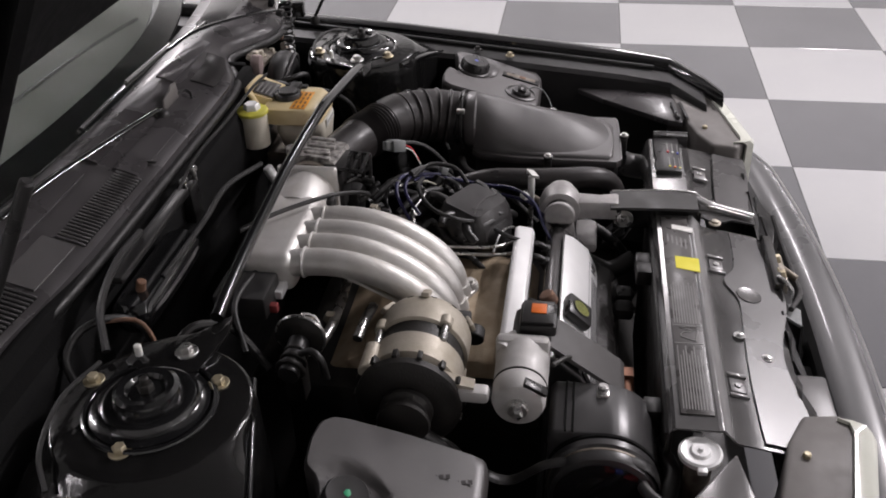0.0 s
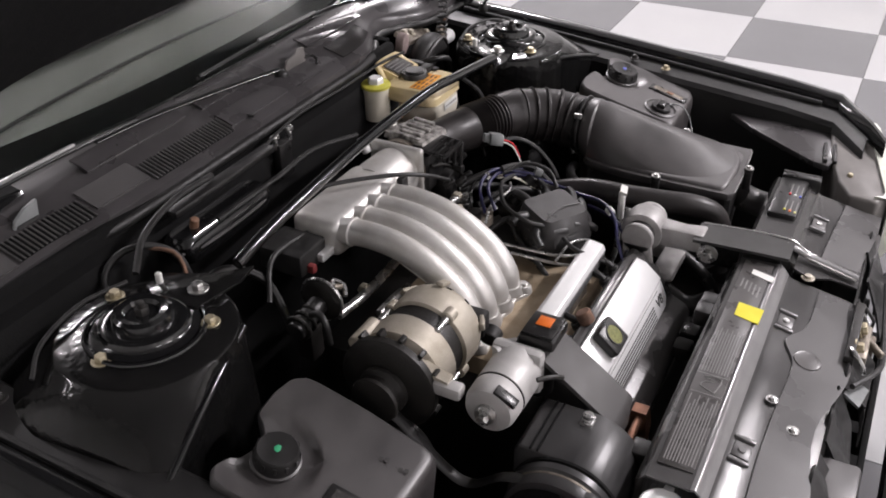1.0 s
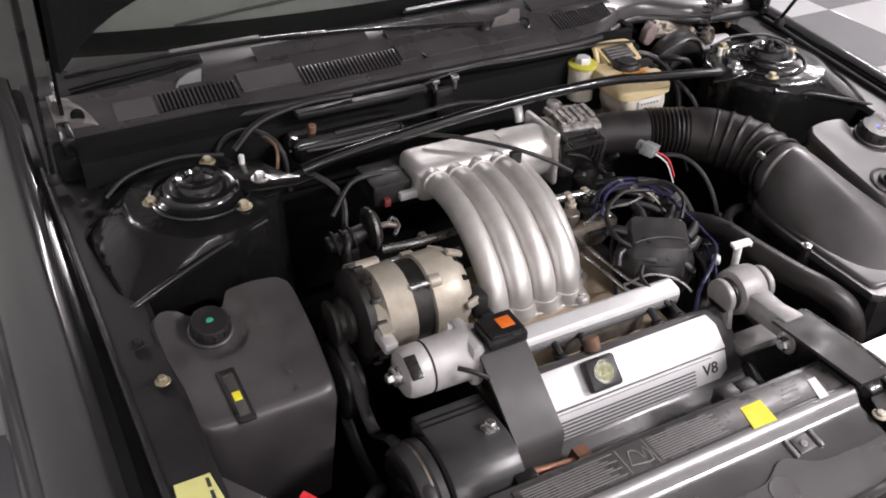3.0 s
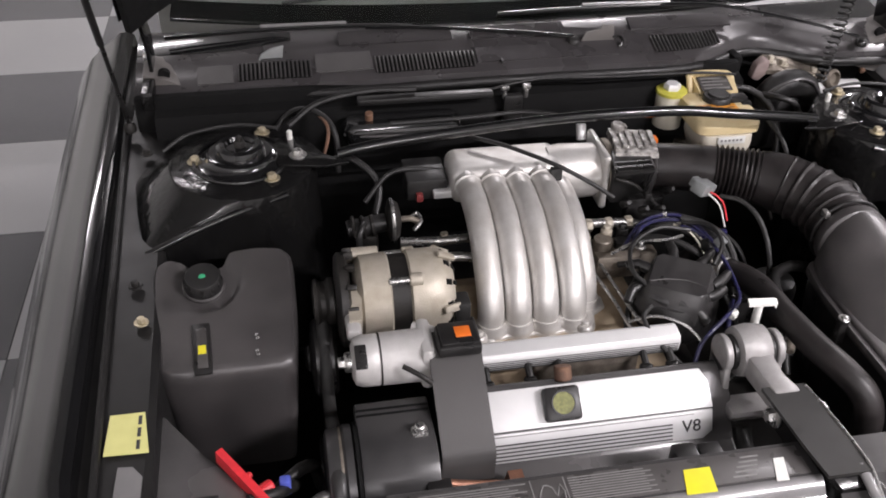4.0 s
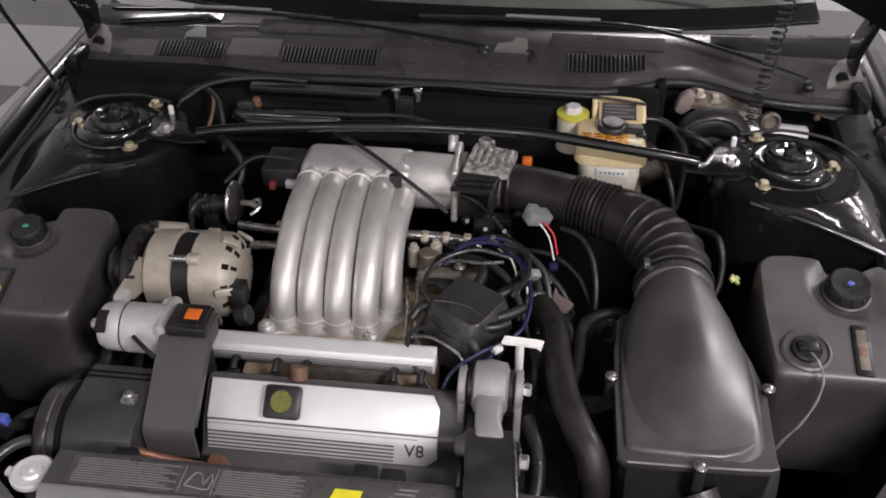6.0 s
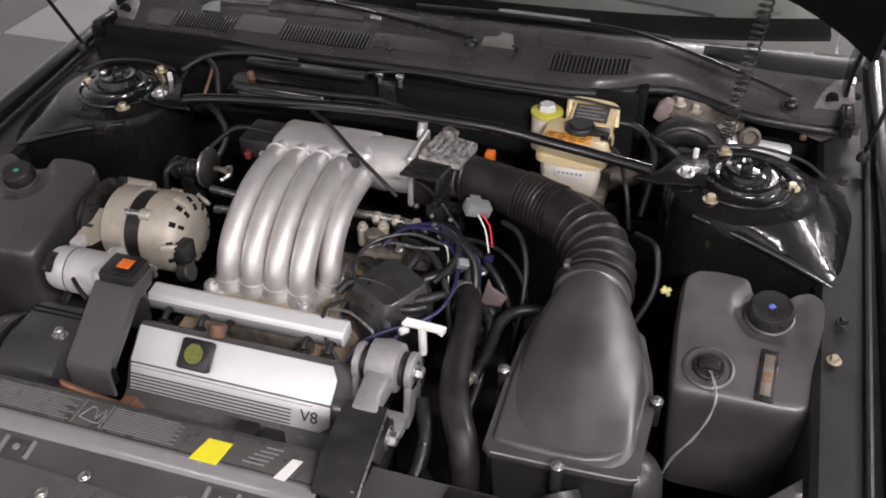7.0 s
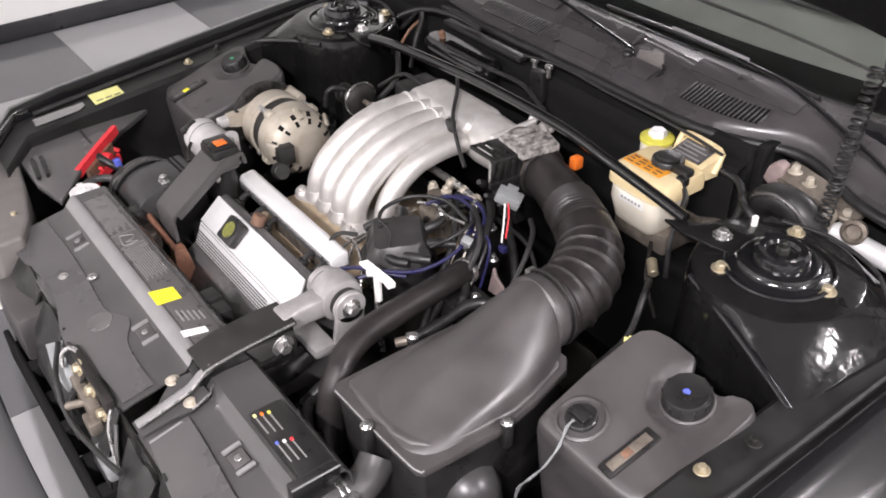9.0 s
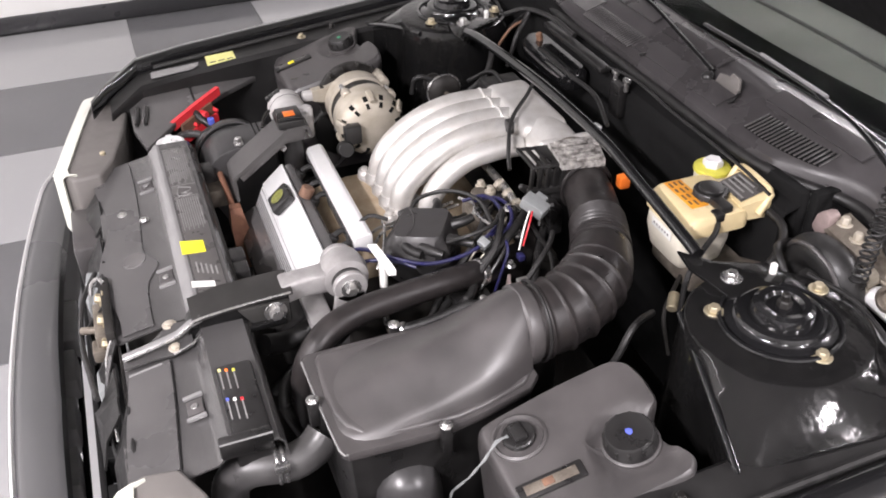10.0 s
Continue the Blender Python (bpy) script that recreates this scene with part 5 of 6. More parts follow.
cc = thing("coiled_cable", (0.61, 0.17, 0.73), "black coiled cable hanging from the hood", "cable")
part("coil", tube(coil, 0.0022, 6, curve=False), "rubber", cc)
part("lead", tube([coil[-1], (0.645, 0.165, 1.05), (0.65, 0.16, 1.12)], 0.0022, 6), "rubber", cc)

# ---- radiator support and nose ----
sup = thing("radiator_cover", (0, -0.8, 0.52), "grey plastic radiator support cover with stamped panels", "radiator cover")
PR = [(-0.700, 0.560), (-0.706, 0.606), (-0.714, 0.6155), (-0.760, 0.6165), (-0.778, 0.6165)]
PF = [(-0.798, 0.601), (-0.806, 0.594), (-0.850, 0.586), (-0.905, 0.576), (-0.922, 0.570), (-0.925, 0.545)]
XS = (-0.475, -0.30, -0.10, 0.10, 0.13)
part("top_panel", sheet([[(x, y, z) for y, z in PR] for x in XS], 0.003), "cover_gloss", sup)
# Paler than the panels: the fold's lamp reflection is put into the colour.
part("folded_edge", sheet([[(x, y, z) for y, z in ((-0.776, 0.617), (-0.780, 0.6185), (-0.784, 0.6180), (-0.797, 0.604), (-0.800, 0.600))] for x in XS], 0.003), "fold", sup, "folded edge with its sheen painted pale")
part("front_panel", sheet([[(x, y, z) for y, z in PF] for x in XS], 0.003), "cover_gloss", sup)
part("side_panel", sheet([[(x, y, z - 0.004) for y, z in PR + [(-0.784, 0.6165)] + PF] for x in (0.188, 0.24, 0.30, 0.40, 0.478)], 0.003), "cover_gloss", sup)


def front_z(y):
    """Height of the front panel of the support at y."""
    return 0.5945 + (y + 0.806) * 0.19


def sight_row(x, inner, outer):
    return [(x, inner, front_z(inner) + 0.0005)] + [(x, inner + (outer - inner) * u, front_z(inner + (outer - inner) * u) + 0.004) for u in (0.02, 0.35, 0.7, 1.0)]


def inner_edge(x):
    """Wavy inner edge of the sight plate: a tongue to the rear near x = -0.06."""
    return -0.848 - 0.006 * math.cos(9 * x) + 0.026 * math.exp(-((x + 0.055) / 0.035) ** 2) - 0.006 / (1 + math.exp(-40 * (x - 0.05)))


part("sight_plate", sheet([sight_row(x, inner_edge(x), -0.916 - 0.012 * math.exp(-((x + 0.05) / 0.15) ** 2) + 0.010 * math.sin(19 * x)) for x in [-0.465 + 0.585 * k / 60 for k in range(61)]], 0.0015), "cover_mid", sup, "flat matt grey sight plate")
part("sight_plate", sheet([sight_row(x, -0.852 + 0.010 * math.sin(8 * x), -0.918 + 0.012 * math.sin(11 * x)) for x in [0.222 + 0.24 * k / 20 for k in range(21)]], 0.0015), "cover_mid", sup, "flat matt grey sight plate")
for x in (-0.345, -0.004, 0.350):
    for dx in (-0.024, 0.024):
        part("tab", turned(box(dx - 0.0035, dx + 0.0035, -0.016, 0.016, -0.002, 0.005, 0.002), pose(x, -0.820, front_z(-0.820), 11)), "fold", sup)
    part("tab_well", turned(box(-0.016, 0.016, -0.013, 0.013, -0.001, 0.0022, 0.002), pose(x, -0.820, front_z(-0.820), 11)), "plastic_grey", sup)
    part("tab_screw", turned(cyl((0, 0, 0.002), (0, 0, 0.0045), 0.006), pose(x, -0.820, front_z(-0.820), 11)), "steel" if x > -0.1 else "fold", sup)
for bx, by in ((-0.215, -0.838), (-0.262, -0.878)):
    part("bolt", hexbolt((bx, by, front_z(by) + 0.004), r=0.006, h=0.003), "steel", sup)
part("dimple", lathe((-0.088, -0.870, front_z(-0.870) + 0.0025), (0, -0.19, 1), [(0, 0.024), (0.0034, 0.022), (0.0024, 0.017)], 28), "cover_grey", sup)
part("front_web", sheet([[(x, -0.922, 0.570), (x, -0.930 - 0.008 * math.sin(x * 17), 0.48), (x, -0.935, 0.40)] for x in [-0.47 + 0.94 * k / 12 for k in range(13)]], 0.004), "dark", sup)
part("rear_wall", box(-0.47, 0.20, -0.712, -0.700, 0.25, 0.60, 0.003), "dark", sup)
for x, z in ((-0.395, 0.575), (-0.03, 0.585), (0.01, 0.580)):
    part("rear_mount", box(x - 0.018, x + 0.018, -0.702, -0.672, z - 0.02, z + 0.012, 0.004), "plastic", sup)

lab = thing("caution_label", (-0.2, -0.74, 0.62), "long dark caution label with pale printed lines", "label")
lp = part("label_sheet", box(-0.445, 0.118, -0.772, -0.722, 0.6165, 0.6185, 0.0005), "label_dark", lab)
for k in range(10):
    part("print_bar", box(-0.435, -0.285 - 0.012 * (k % 3), -0.768 + 0.0044 * k, -0.7664 + 0.0044 * k, 0.6184, 0.6189, 0), "print", lp)
    part("print_bar", box(-0.225, -0.105 - 0.010 * (k % 2), -0.768 + 0.0044 * k, -0.7664 + 0.0044 * k, 0.6184, 0.6189, 0), "print", lp)
    if k < 5:
        part("print_bar", box(0.005 + 0.006 * k, 0.040 + 0.004 * k, -0.765 + 0.008 * k, -0.762 + 0.008 * k, 0.6184, 0.6189, 0), "print", lp)
part("symbol", tube([(-0.272, -0.758, 0.6188), (-0.262, -0.735, 0.6188), (-0.250, -0.740, 0.6188), (-0.246, -0.755, 0.6188), (-0.238, -0.735, 0.6188), (-0.236, -0.762, 0.6188), (-0.272, -0.758, 0.6188)], 0.0012, 6), "print", lp)
for fx in (-0.279, -0.2315):
    part("frame_line", box(fx, fx + 0.0015, -0.77, -0.724, 0.6184, 0.6189, 0), "print", lp)
single("yellow_sticker", turned(prism([(-0.026, -0.021), (0.018, -0.022), (0.024, 0.021), (-0.015, 0.021)], "z", 0, 0.001, 0), pose(-0.045, -0.7615, 0.6186)), "yellow", "bright yellow square sticker on the radiator cover", "sticker")
single("white_sticker", prism([(0.062, -0.780), (0.080, -0.781), (0.091, -0.741), (0.075, -0.741)], "z", 0.6186, 0.6196, 0), "white", "small white blank sticker on the radiator cover", "sticker")

rc = part("filler_neck", cyl((-0.505, -0.748, 0.50), (-0.505, -0.748, 0.595), 0.020), "alu_dirty", sup)
part("radiator_cap", lathe((-0.505, -0.748, 0.592), (0, 0, 1), [(0, 0.028), (0.003, 0.0315), (0.010, 0.0315), (0.012, 0.028), (0.010, 0.022), (0.010, 0.016), (0.014, 0.013), (0.014, 0.004), (0.018, 0.003)], 36), "alu_bright", rc, "round silver radiator cap")
for ex in (-0.535, -0.475):
    part("cap_ear", box(ex - 0.010, ex + 0.010, -0.755, -0.741, 0.594, 0.602, 0.002), "alu_bright", rc)

fb = thing("fuse_box", (0.37, -0.76, 0.54), "black fuse box with open row of coloured fuses", "fuse box")
part("case", box(0.305, 0.470, -0.778, -0.722, 0.54, 0.624, 0.006), "plastic", fb)
part("lid_lip", box(0.462, 0.480, -0.800, -0.722, 0.596, 0.630, 0.004), "plastic", fb)
# Pale tube along the top edge of the lip
part("lip_edge", tube([(0.4805, -0.800, 0.6295), (0.4805, -0.722, 0.6295)], 0.0016, 6), "fold", fb, "thin pale edge")
cols = ("pale_yellow", "orange", "lime", "blue", "white", "red")
for k in range(6):
    i, j = k % 3, k // 3
    x0, y0 = 0.317 + 0.068 * j + 0.003 * i, -0.774 + 0.0105 * i + 0.001 * j
    part("fuse_strip", box(x0 + 0.004, x0 + 0.044, y0, y0 + 0.0022, 0.6235, 0.6250, 0), "print", fb)
    part("fuse", box(x0 - 0.002, x0 + 0.004, y0 - 0.0012, y0 + 0.0036, 0.6235, 0.6262, 0.0008), cols[k], fb)

arm = thing("torque_strut", (0.16, -0.65, 0.56), "black engine torque strut bracket with bright worn edges", "bracket")
part("mount_bushing", lathe((0.112, -0.522, 0.622), (1, 0, 0), [(0, 0.030), (0.004, 0.040), (0.028, 0.044), (0.052, 0.040), (0.056, 0.030)], 32), "cast_grey", arm)
part("rubber_core", lathe((0.102, -0.522, 0.622), (1, 0, 0), [(0, 0.022), (0.004, 0.029), (0.072, 0.029), (0.076, 0.022)], 28), "rubber", arm)
for x in (0.090, 0.178):
    part("fork_cheek", join(cyl((x, -0.522, 0.622), (x + 0.012, -0.522, 0.622), 0.031), prism([(-0.550, 0.612), (-0.494, 0.612), (-0.50, 0.54), (-0.565, 0.53)], "x", x, x + 0.012, 0.004)), "cast_grey", arm)
part("fork_base", box(0.090, 0.190, -0.60, -0.555, 0.540, 0.562, 0.008), "cast_grey", arm)
part("eye_bolt", hexbolt((0.190, -0.522, 0.622), (1, 0, 0), 0.011, 0.012), "steel", arm)
part("link", prism([(0.118, -0.545), (0.164, -0.545), (0.160, -0.600), (0.170, -0.640), (0.124, -0.640), (0.122, -0.600)], "z", 0.600, 0.642, 0.008), "cast_grey", arm)
part("cover_plate", loft([[(x0, y, z - 0.006), (x1, y, z - 0.006), (x1, y, z), (x0, y, z)] for x0, x1, y, z in ((0.112, 0.180, -0.622, 0.637), (0.113, 0.184, -0.66, 0.639), (0.118, 0.190, -0.74, 0.639), (0.128, 0.194, -0.795, 0.634))]), "matt_black", arm, "flat matt black plate")
part("channel", loft([[(0.124, -0.630, 0.632), (0.182, -0.630, 0.632), (0.184, -0.630, 0.582), (0.128, -0.630, 0.582)], [(0.126, -0.70, 0.634), (0.185, -0.70, 0.634), (0.186, -0.70, 0.584), (0.128, -0.70, 0.584)],
                      [(0.133, -0.785, 0.630), (0.190, -0.785, 0.630), (0.190, -0.785, 0.590), (0.131, -0.785, 0.590)], [(0.150, -0.805, 0.612), (0.191, -0.805, 0.612), (0.192, -0.805, 0.588), (0.148, -0.805, 0.588)]]), "paint_dust", arm)
# Pale grey puts the black rib's white highlights into its colour.
part("front_rib", tube([(0.184, -0.780, 0.630), (0.186, -0.800, 0.624), (0.190, -0.822, 0.612), (0.191, -0.845, 0.606), (0.191, -0.880, 0.597), (0.190, -0.914, 0.589)], 0.0085, 12, squash=0.7), "fold", arm, "rounded rib with its highlight painted pale")
part("rib_foot", loft([[(x0, y, z - 0.004), (x1, y, z - 0.004), (x1, y, z), (x0, y, z)] for x0, x1, y, z in ((0.150, 0.216, -0.800, 0.606), (0.140, 0.222, -0.835, 0.5975), (0.168, 0.212, -0.870, 0.5895), (0.172, 0.208, -0.916, 0.5795))]), "cover_gloss", arm)
part("side_flange", prism([(0.186, -0.640), (0.200, -0.640), (0.205, -0.785), (0.216, -0.800), (0.190, -0.806)], "z", 0.586, 0.599, 0.003), "paint_dust", arm)
part("round_cheek", prism([(-0.632, 0.628), (-0.632, 0.585), (-0.655, 0.572), (-0.690, 0.584), (-0.720, 0.632)], "x", 0.183, 0.192, 0.002), "matt_black", arm)
# Bright tubes for worn edges; along the rib they stand for highlights.
for pts in ([(0.181, -0.626, 0.637), (0.186, -0.68, 0.639), (0.191, -0.74, 0.639), (0.195, -0.793, 0.634), (0.198, -0.822, 0.614), (0.199, -0.912, 0.590)], [(0.183, -0.815, 0.614), (0.183, -0.845, 0.606), (0.183, -0.912, 0.589)], [(0.198, -0.76, 0.603), (0.200, -0.785, 0.608), (0.214, -0.800, 0.606), (0.221, -0.834, 0.598)]):
    part("worn_edge", tube(pts, 0.0020, 8), "steel", arm, "worn edge with its highlight painted bright")
part("front_ridge", tube([(0.226, -0.856, 0.5885), (0.227, -0.91, 0.5785)], 0.0024, 8), "fold", arm)
for bx, by, bz, ax in ((0.192, -0.657, 0.612, (1, 0, 0)), (0.126, -0.650, 0.605, (-1, 0, 0))):
    part("cross_bolt", hexbolt((bx, by, bz), ax, 0.012, 0.012), "steel", arm)
for bx, by, bz in ((0.206, -0.829, 0.598), (0.141, -0.832, 0.5965)):
    part("bolt", hexbolt((bx, by, bz), r=0.0075, h=0.005), "alu_tan", arm, "tan bolt head")


def headlamp(s, dx=0.0, dy=0.0):
    h = thing("headlamp", (s * 0.62, -0.90, 0.45), "headlamp unit with beige grey housing and pale lens edge", "headlamp", "headlamps")
    part("housing", prism([(s * 0.805, -0.812), (s * 0.785, -0.915), (s * 0.445, -0.985), (s * 0.405, -0.960), (s * 0.412, -0.905), (s * 0.470, -0.875), (s * 0.60, -0.842)], "z", 0.45, 0.605, 0.008, 3), "lamp_grey", h)
    part("lens", sheet([[(s * x, y + 0.010, 0.611), (s * (x + 0.003), y - 0.012, 0.610), (s * (x + 0.006), y - 0.022, 0.600), (s * (x + 0.006), y - 0.024, 0.48), (s * (x + 0.002), y - 0.012, 0.45)] for x, y in ((0.800, -0.865), (0.785, -0.905), (0.62, -0.944), (0.448, -0.980), (0.428, -0.978), (0.420, -0.962))], 0.006), "lens", h, "pale clear lens")
    part("side_lamp_box", box(min(s * 0.24, s * 0.40), max(s * 0.24, s * 0.40), -0.985, -0.900, 0.44, 0.540, 0.008), "plastic_grey", h)
    part("lamp_tab", box(min(s * 0.405, s * 0.440), max(s * 0.405, s * 0.440), -0.962, -0.950, 0.50, 0.522, 0.003), "print", h)
    part("adjuster", cyl((s * 0.50, -0.895, 0.603), (s * 0.50, -0.895, 0.612), 0.006), "brass", h)
    h.location = Vector(h.location) + Vector((s * dx, dy, 0))
    return h


headlamp(-1)
headlamp(1, 0.062, 0.046)
bump = thing("bumper", (0, -1.05, 0.2), "grey painted bumper cover with bright trim strip", "bumper")


def bump_row(x):
    c = 1.155 - 0.11 * x * x - 0.75 * max(0, abs(x) - 0.80) ** 1.6
    w = 0.100 - 0.02 * abs(x)
    return [(x, -c + w, 0.335), (x, -c + w - 0.004, 0.362), (x, -c + w - 0.016, 0.370), (x, -c + 0.030, 0.374), (x, -c + 0.012, 0.370), (x, -c, 0.355), (x, -c - 0.004, 0.29), (x, -c, 0.18), (x, -c + 0.05, 0.11)]


part("cover", sheet([bump_row(-0.96 + 1.92 * k / 44) for k in range(45)], 0.004), "bumper", bump)
part("trim_strip", tube([(x, bump_row(x)[4][1] - 0.004, 0.369) for x in [-0.94 + 1.88 * k / 44 for k in range(45)]], 0.007, 8), "chrome", bump, "bright trim strip")
# Made-up blocks: they stand for light floor showing through the bumper.
ab = thing("bumper_absorber", (0, -1.03, 0.28), "added pale blocks for the floor seen through bumper openings", "absorber")
for x0, x1 in ((-0.57, -0.41), (-0.378, -0.262), (-0.214, -0.106), (-0.062, 0.050), (0.095, 0.21), (0.255, 0.37)):
    xm = (x0 + x1) / 2
    part("block", box(x0, x1, -1.108 + 0.09 * xm * xm, -1.068 + 0.09 * xm * xm, 0.115, 0.190, 0.006), "absorber", ab)
part("carrier", box(-0.60, 0.40, -1.070, -1.058, 0.115, 0.135, 0.004), "hood_pad", ab)
gr = thing("grille", (0, -1.0, 0.40), "dark grille with upright bars between lamps and bumper", "grille")
for k in range(8):
    x = -0.37 + 0.095 * k + 0.006 * math.sin(5 * k)
    part("grille_bar", box(x - 0.016, x + 0.016, -0.988, -0.935, 0.33, 0.395 + 0.008 * (k % 2), 0.004), "hood_pad", gr)
for y0, y1 in ((-0.952, -0.932), (-0.998, -0.986)):
    part("grille_rail", box(-0.42, 0.42, y0, y1, 0.33, 0.405, 0.004), "hood_pad", gr)
for k, (x0, x1, y0, z0) in enumerate(((-0.40, -0.27, -0.955, 0.53), (-0.24, -0.12, -0.962, 0.50), (-0.10, 0.02, -0.968, 0.52), (0.06, 0.14, -0.960, 0.50), (0.20, 0.30, -0.968, 0.53), (0.30, 0.42, -0.955, 0.49))):
    part("torn_flap", sheet([[(x0 + (x1 - x0) * u, y0 + 0.035, 0.575 - 0.01 * math.sin(9 * u + k)), (x0 + (x1 - x0) * u, y0 + 0.006 * math.sin(7 * u + 2 * k), z0 + 0.018 * math.sin(6 * u + k)), (x0 + (x1 - x0) * u, y0 - 0.012, z0 - 0.07)] for u in [q / 6 for q in range(7)]], 0.004), "rubber", gr)
part("cable_loop", tube([(-0.10, -0.945, 0.57), (-0.03, -0.975, 0.555), (0.05, -0.985, 0.53), (0.16, -0.975, 0.54), (0.24, -0.965, 0.56)], 0.005, 8), "rubber", gr)
part("latch_plate", box(-0.052, 0.116, -0.938, -0.922, 0.520, 0.590, 0.003), "dark", gr)
for lx, lz in ((-0.004, 0.578), (0.055, 0.574), (0.094, 0.552)):
    part("latch_bolt", hexbolt((lx, -0.938, lz), (0, -1, 0.35), 0.009, 0.010), "brass", gr)
part("latch", join(box(-0.012, 0.088, -0.958, -0.938, 0.528, 0.566, 0.005), cyl((0.034, -0.982, 0.545), (0.056, -0.952, 0.556), 0.007, seg=14), box(0.060, 0.098, -0.968, -0.945, 0.515, 0.540, 0.004)), "alu_dirty", gr, "worn metal hood latch")
part("latch_hook", tube([(-0.030, -0.930, 0.592), (-0.045, -0.938, 0.594), (-0.052, -0.952, 0.580), (-0.046, -0.958, 0.560)], 0.004, 8), "steel", gr)
part("pale_flap", loft([[(-0.128, -0.962, 0.555), (-0.112, -0.936, 0.562), (-0.110, -0.934, 0.556), (-0.126, -0.960, 0.549)], [(-0.066, -0.972, 0.545), (-0.050, -0.944, 0.552), (-0.048, -0.942, 0.546), (-0.064, -0.970, 0.539)], [(-0.034, -0.966, 0.520), (-0.022, -0.946, 0.524), (-0.020, -0.944, 0.518), (-0.032, -0.964, 0.514)]]), "clip_grey", gr, "pale grey plastic flap")
part("pale_buffer", box(0.092, 0.154, -0.972, -0.948, 0.455, 0.500, 0.008), "clip_grey", gr, "pale grey rubber buffer")
for k, pts in enumerate(([(0.118, -0.93, 0.575), (0.128, -0.945, 0.545), (0.165, -0.955, 0.49), (0.20, -0.958, 0.42)], [(0.145, -0.935, 0.565), (0.18, -0.955, 0.52), (0.235, -0.962, 0.47), (0.28, -0.96, 0.41)])):
    part("latch_cable", tube(pts, 0.0035, 8), "hose_grey" if k else "steel", gr)

# ---- distributor, hoses, wires ----
ds = thing("distributor", (0.09, -0.34, 0.56), "black distributor cap with plug leads", "distributor")
CAP = Matrix.Translation((0.088, -0.354, 0)) @ Matrix.Rotation(radians(-32), 4, "Z")
part("cap_base", lathe((0.088, -0.354, 0.555), (0, 0, 1), [(0, 0.068), (0.02, 0.073), (0.05, 0.073), (0.066, 0.064)], 36), "plastic", ds)


def cap_ring(z, hx, hy, c, tip=0.0):
    """A square with cut corners, turned with the cap; tip tilts it towards its front."""
    pts = [(hx, hy - c), (hx - c, hy), (-hx + c, hy), (-hx, hy - c), (-hx, -hy + c), (-hx + c, -hy), (hx - c, -hy), (hx, -hy + c)]
    return [tuple(CAP @ Vector((x, y, z + tip * y))) for x, y in pts]


part("cap_block", loft([cap_ring(0.600, 0.066, 0.062, 0.022), cap_ring(0.628, 0.062, 0.058, 0.020), cap_ring(0.644, 0.055, 0.050, 0.014, 0.09), cap_ring(0.652, 0.051, 0.046, 0.010, 0.09), cap_ring(0.6545, 0.049, 0.044, 0.009, 0.09)]), "cap_grey", ds)
part("cap_seam", tube([tuple(CAP @ Vector(p)) for p in ((0.046, -0.018, 0.6535), (0.015, -0.012, 0.6545), (-0.020, -0.020, 0.6535), (-0.046, -0.034, 0.652))], 0.0013, 6), "plastic_grey", ds)
for pts in ([(0.030, -0.372, 0.628), (0.052, -0.390, 0.626), (0.085, -0.404, 0.612)], [(0.072, -0.398, 0.630), (0.098, -0.418, 0.622), (0.112, -0.432, 0.608)],
            [(0.112, -0.398, 0.634), (0.138, -0.394, 0.634), (0.160, -0.380, 0.634)], [(0.140, -0.372, 0.636), (0.164, -0.362, 0.640), (0.182, -0.346, 0.640)],
            [(0.138, -0.318, 0.640), (0.160, -0.302, 0.645), (0.176, -0.284, 0.645)], [(0.098, -0.296, 0.640), (0.106, -0.276, 0.648), (0.104, -0.258, 0.652)],
            [(0.048, -0.312, 0.640), (0.030, -0.300, 0.645), (0.010, -0.296, 0.640)], [(0.026, -0.344, 0.632), (0.006, -0.348, 0.628), (-0.008, -0.366, 0.615)]):
    part("boot", tube(pts, lambda u, d: 0.0105 - 0.0025 * u, 12, 0.008), "plastic", ds)

tl = thing("dipstick_handle", (0.15, -0.46, 0.58), "white T-shaped dipstick handle on a metal stem", "dipstick")
part("handle", loft([[(0.152, -0.477, 0.673), (0.156, -0.462, 0.673), (0.156, -0.462, 0.6785), (0.152, -0.477, 0.6785)], [(0.207, -0.463, 0.657), (0.211, -0.448, 0.657), (0.211, -0.448, 0.6625), (0.207, -0.463, 0.6625)], [(0.214, -0.460, 0.648), (0.217, -0.447, 0.648), (0.219, -0.447, 0.659), (0.215, -0.460, 0.659)]]), "white", tl)
part("stem", cyl((0.181, -0.460, 0.602), (0.181, -0.460, 0.664), 0.007, seg=14), "white", tl)
part("dipstick_tube", tube([(0.176, -0.460, 0.60), (0.174, -0.458, 0.52), (0.15, -0.44, 0.45)], 0.006, 10), "steel", tl)


def hose(name, pts, r, mat, label, cat="hose", seg=14, group=""):
    h = thing(name, pts[0], label, cat, group)
    part("hose", tube(pts, r, seg), mat, h)
    return h


rh = hose("radiator_hose", [(0.170, -0.20, 0.56), (0.205, -0.28, 0.600), (0.232, -0.36, 0.620), (0.243, -0.45, 0.621), (0.256, -0.53, 0.620), (0.276, -0.585, 0.614), (0.298, -0.622, 0.592), (0.305, -0.640, 0.55), (0.305, -0.645, 0.46)], 0.0235, "hose", "thick black radiator hose beside the air box")
part("clamp", cyl((0.205, -0.280, 0.600), (0.211, -0.296, 0.605), 0.026), "steel", rh)
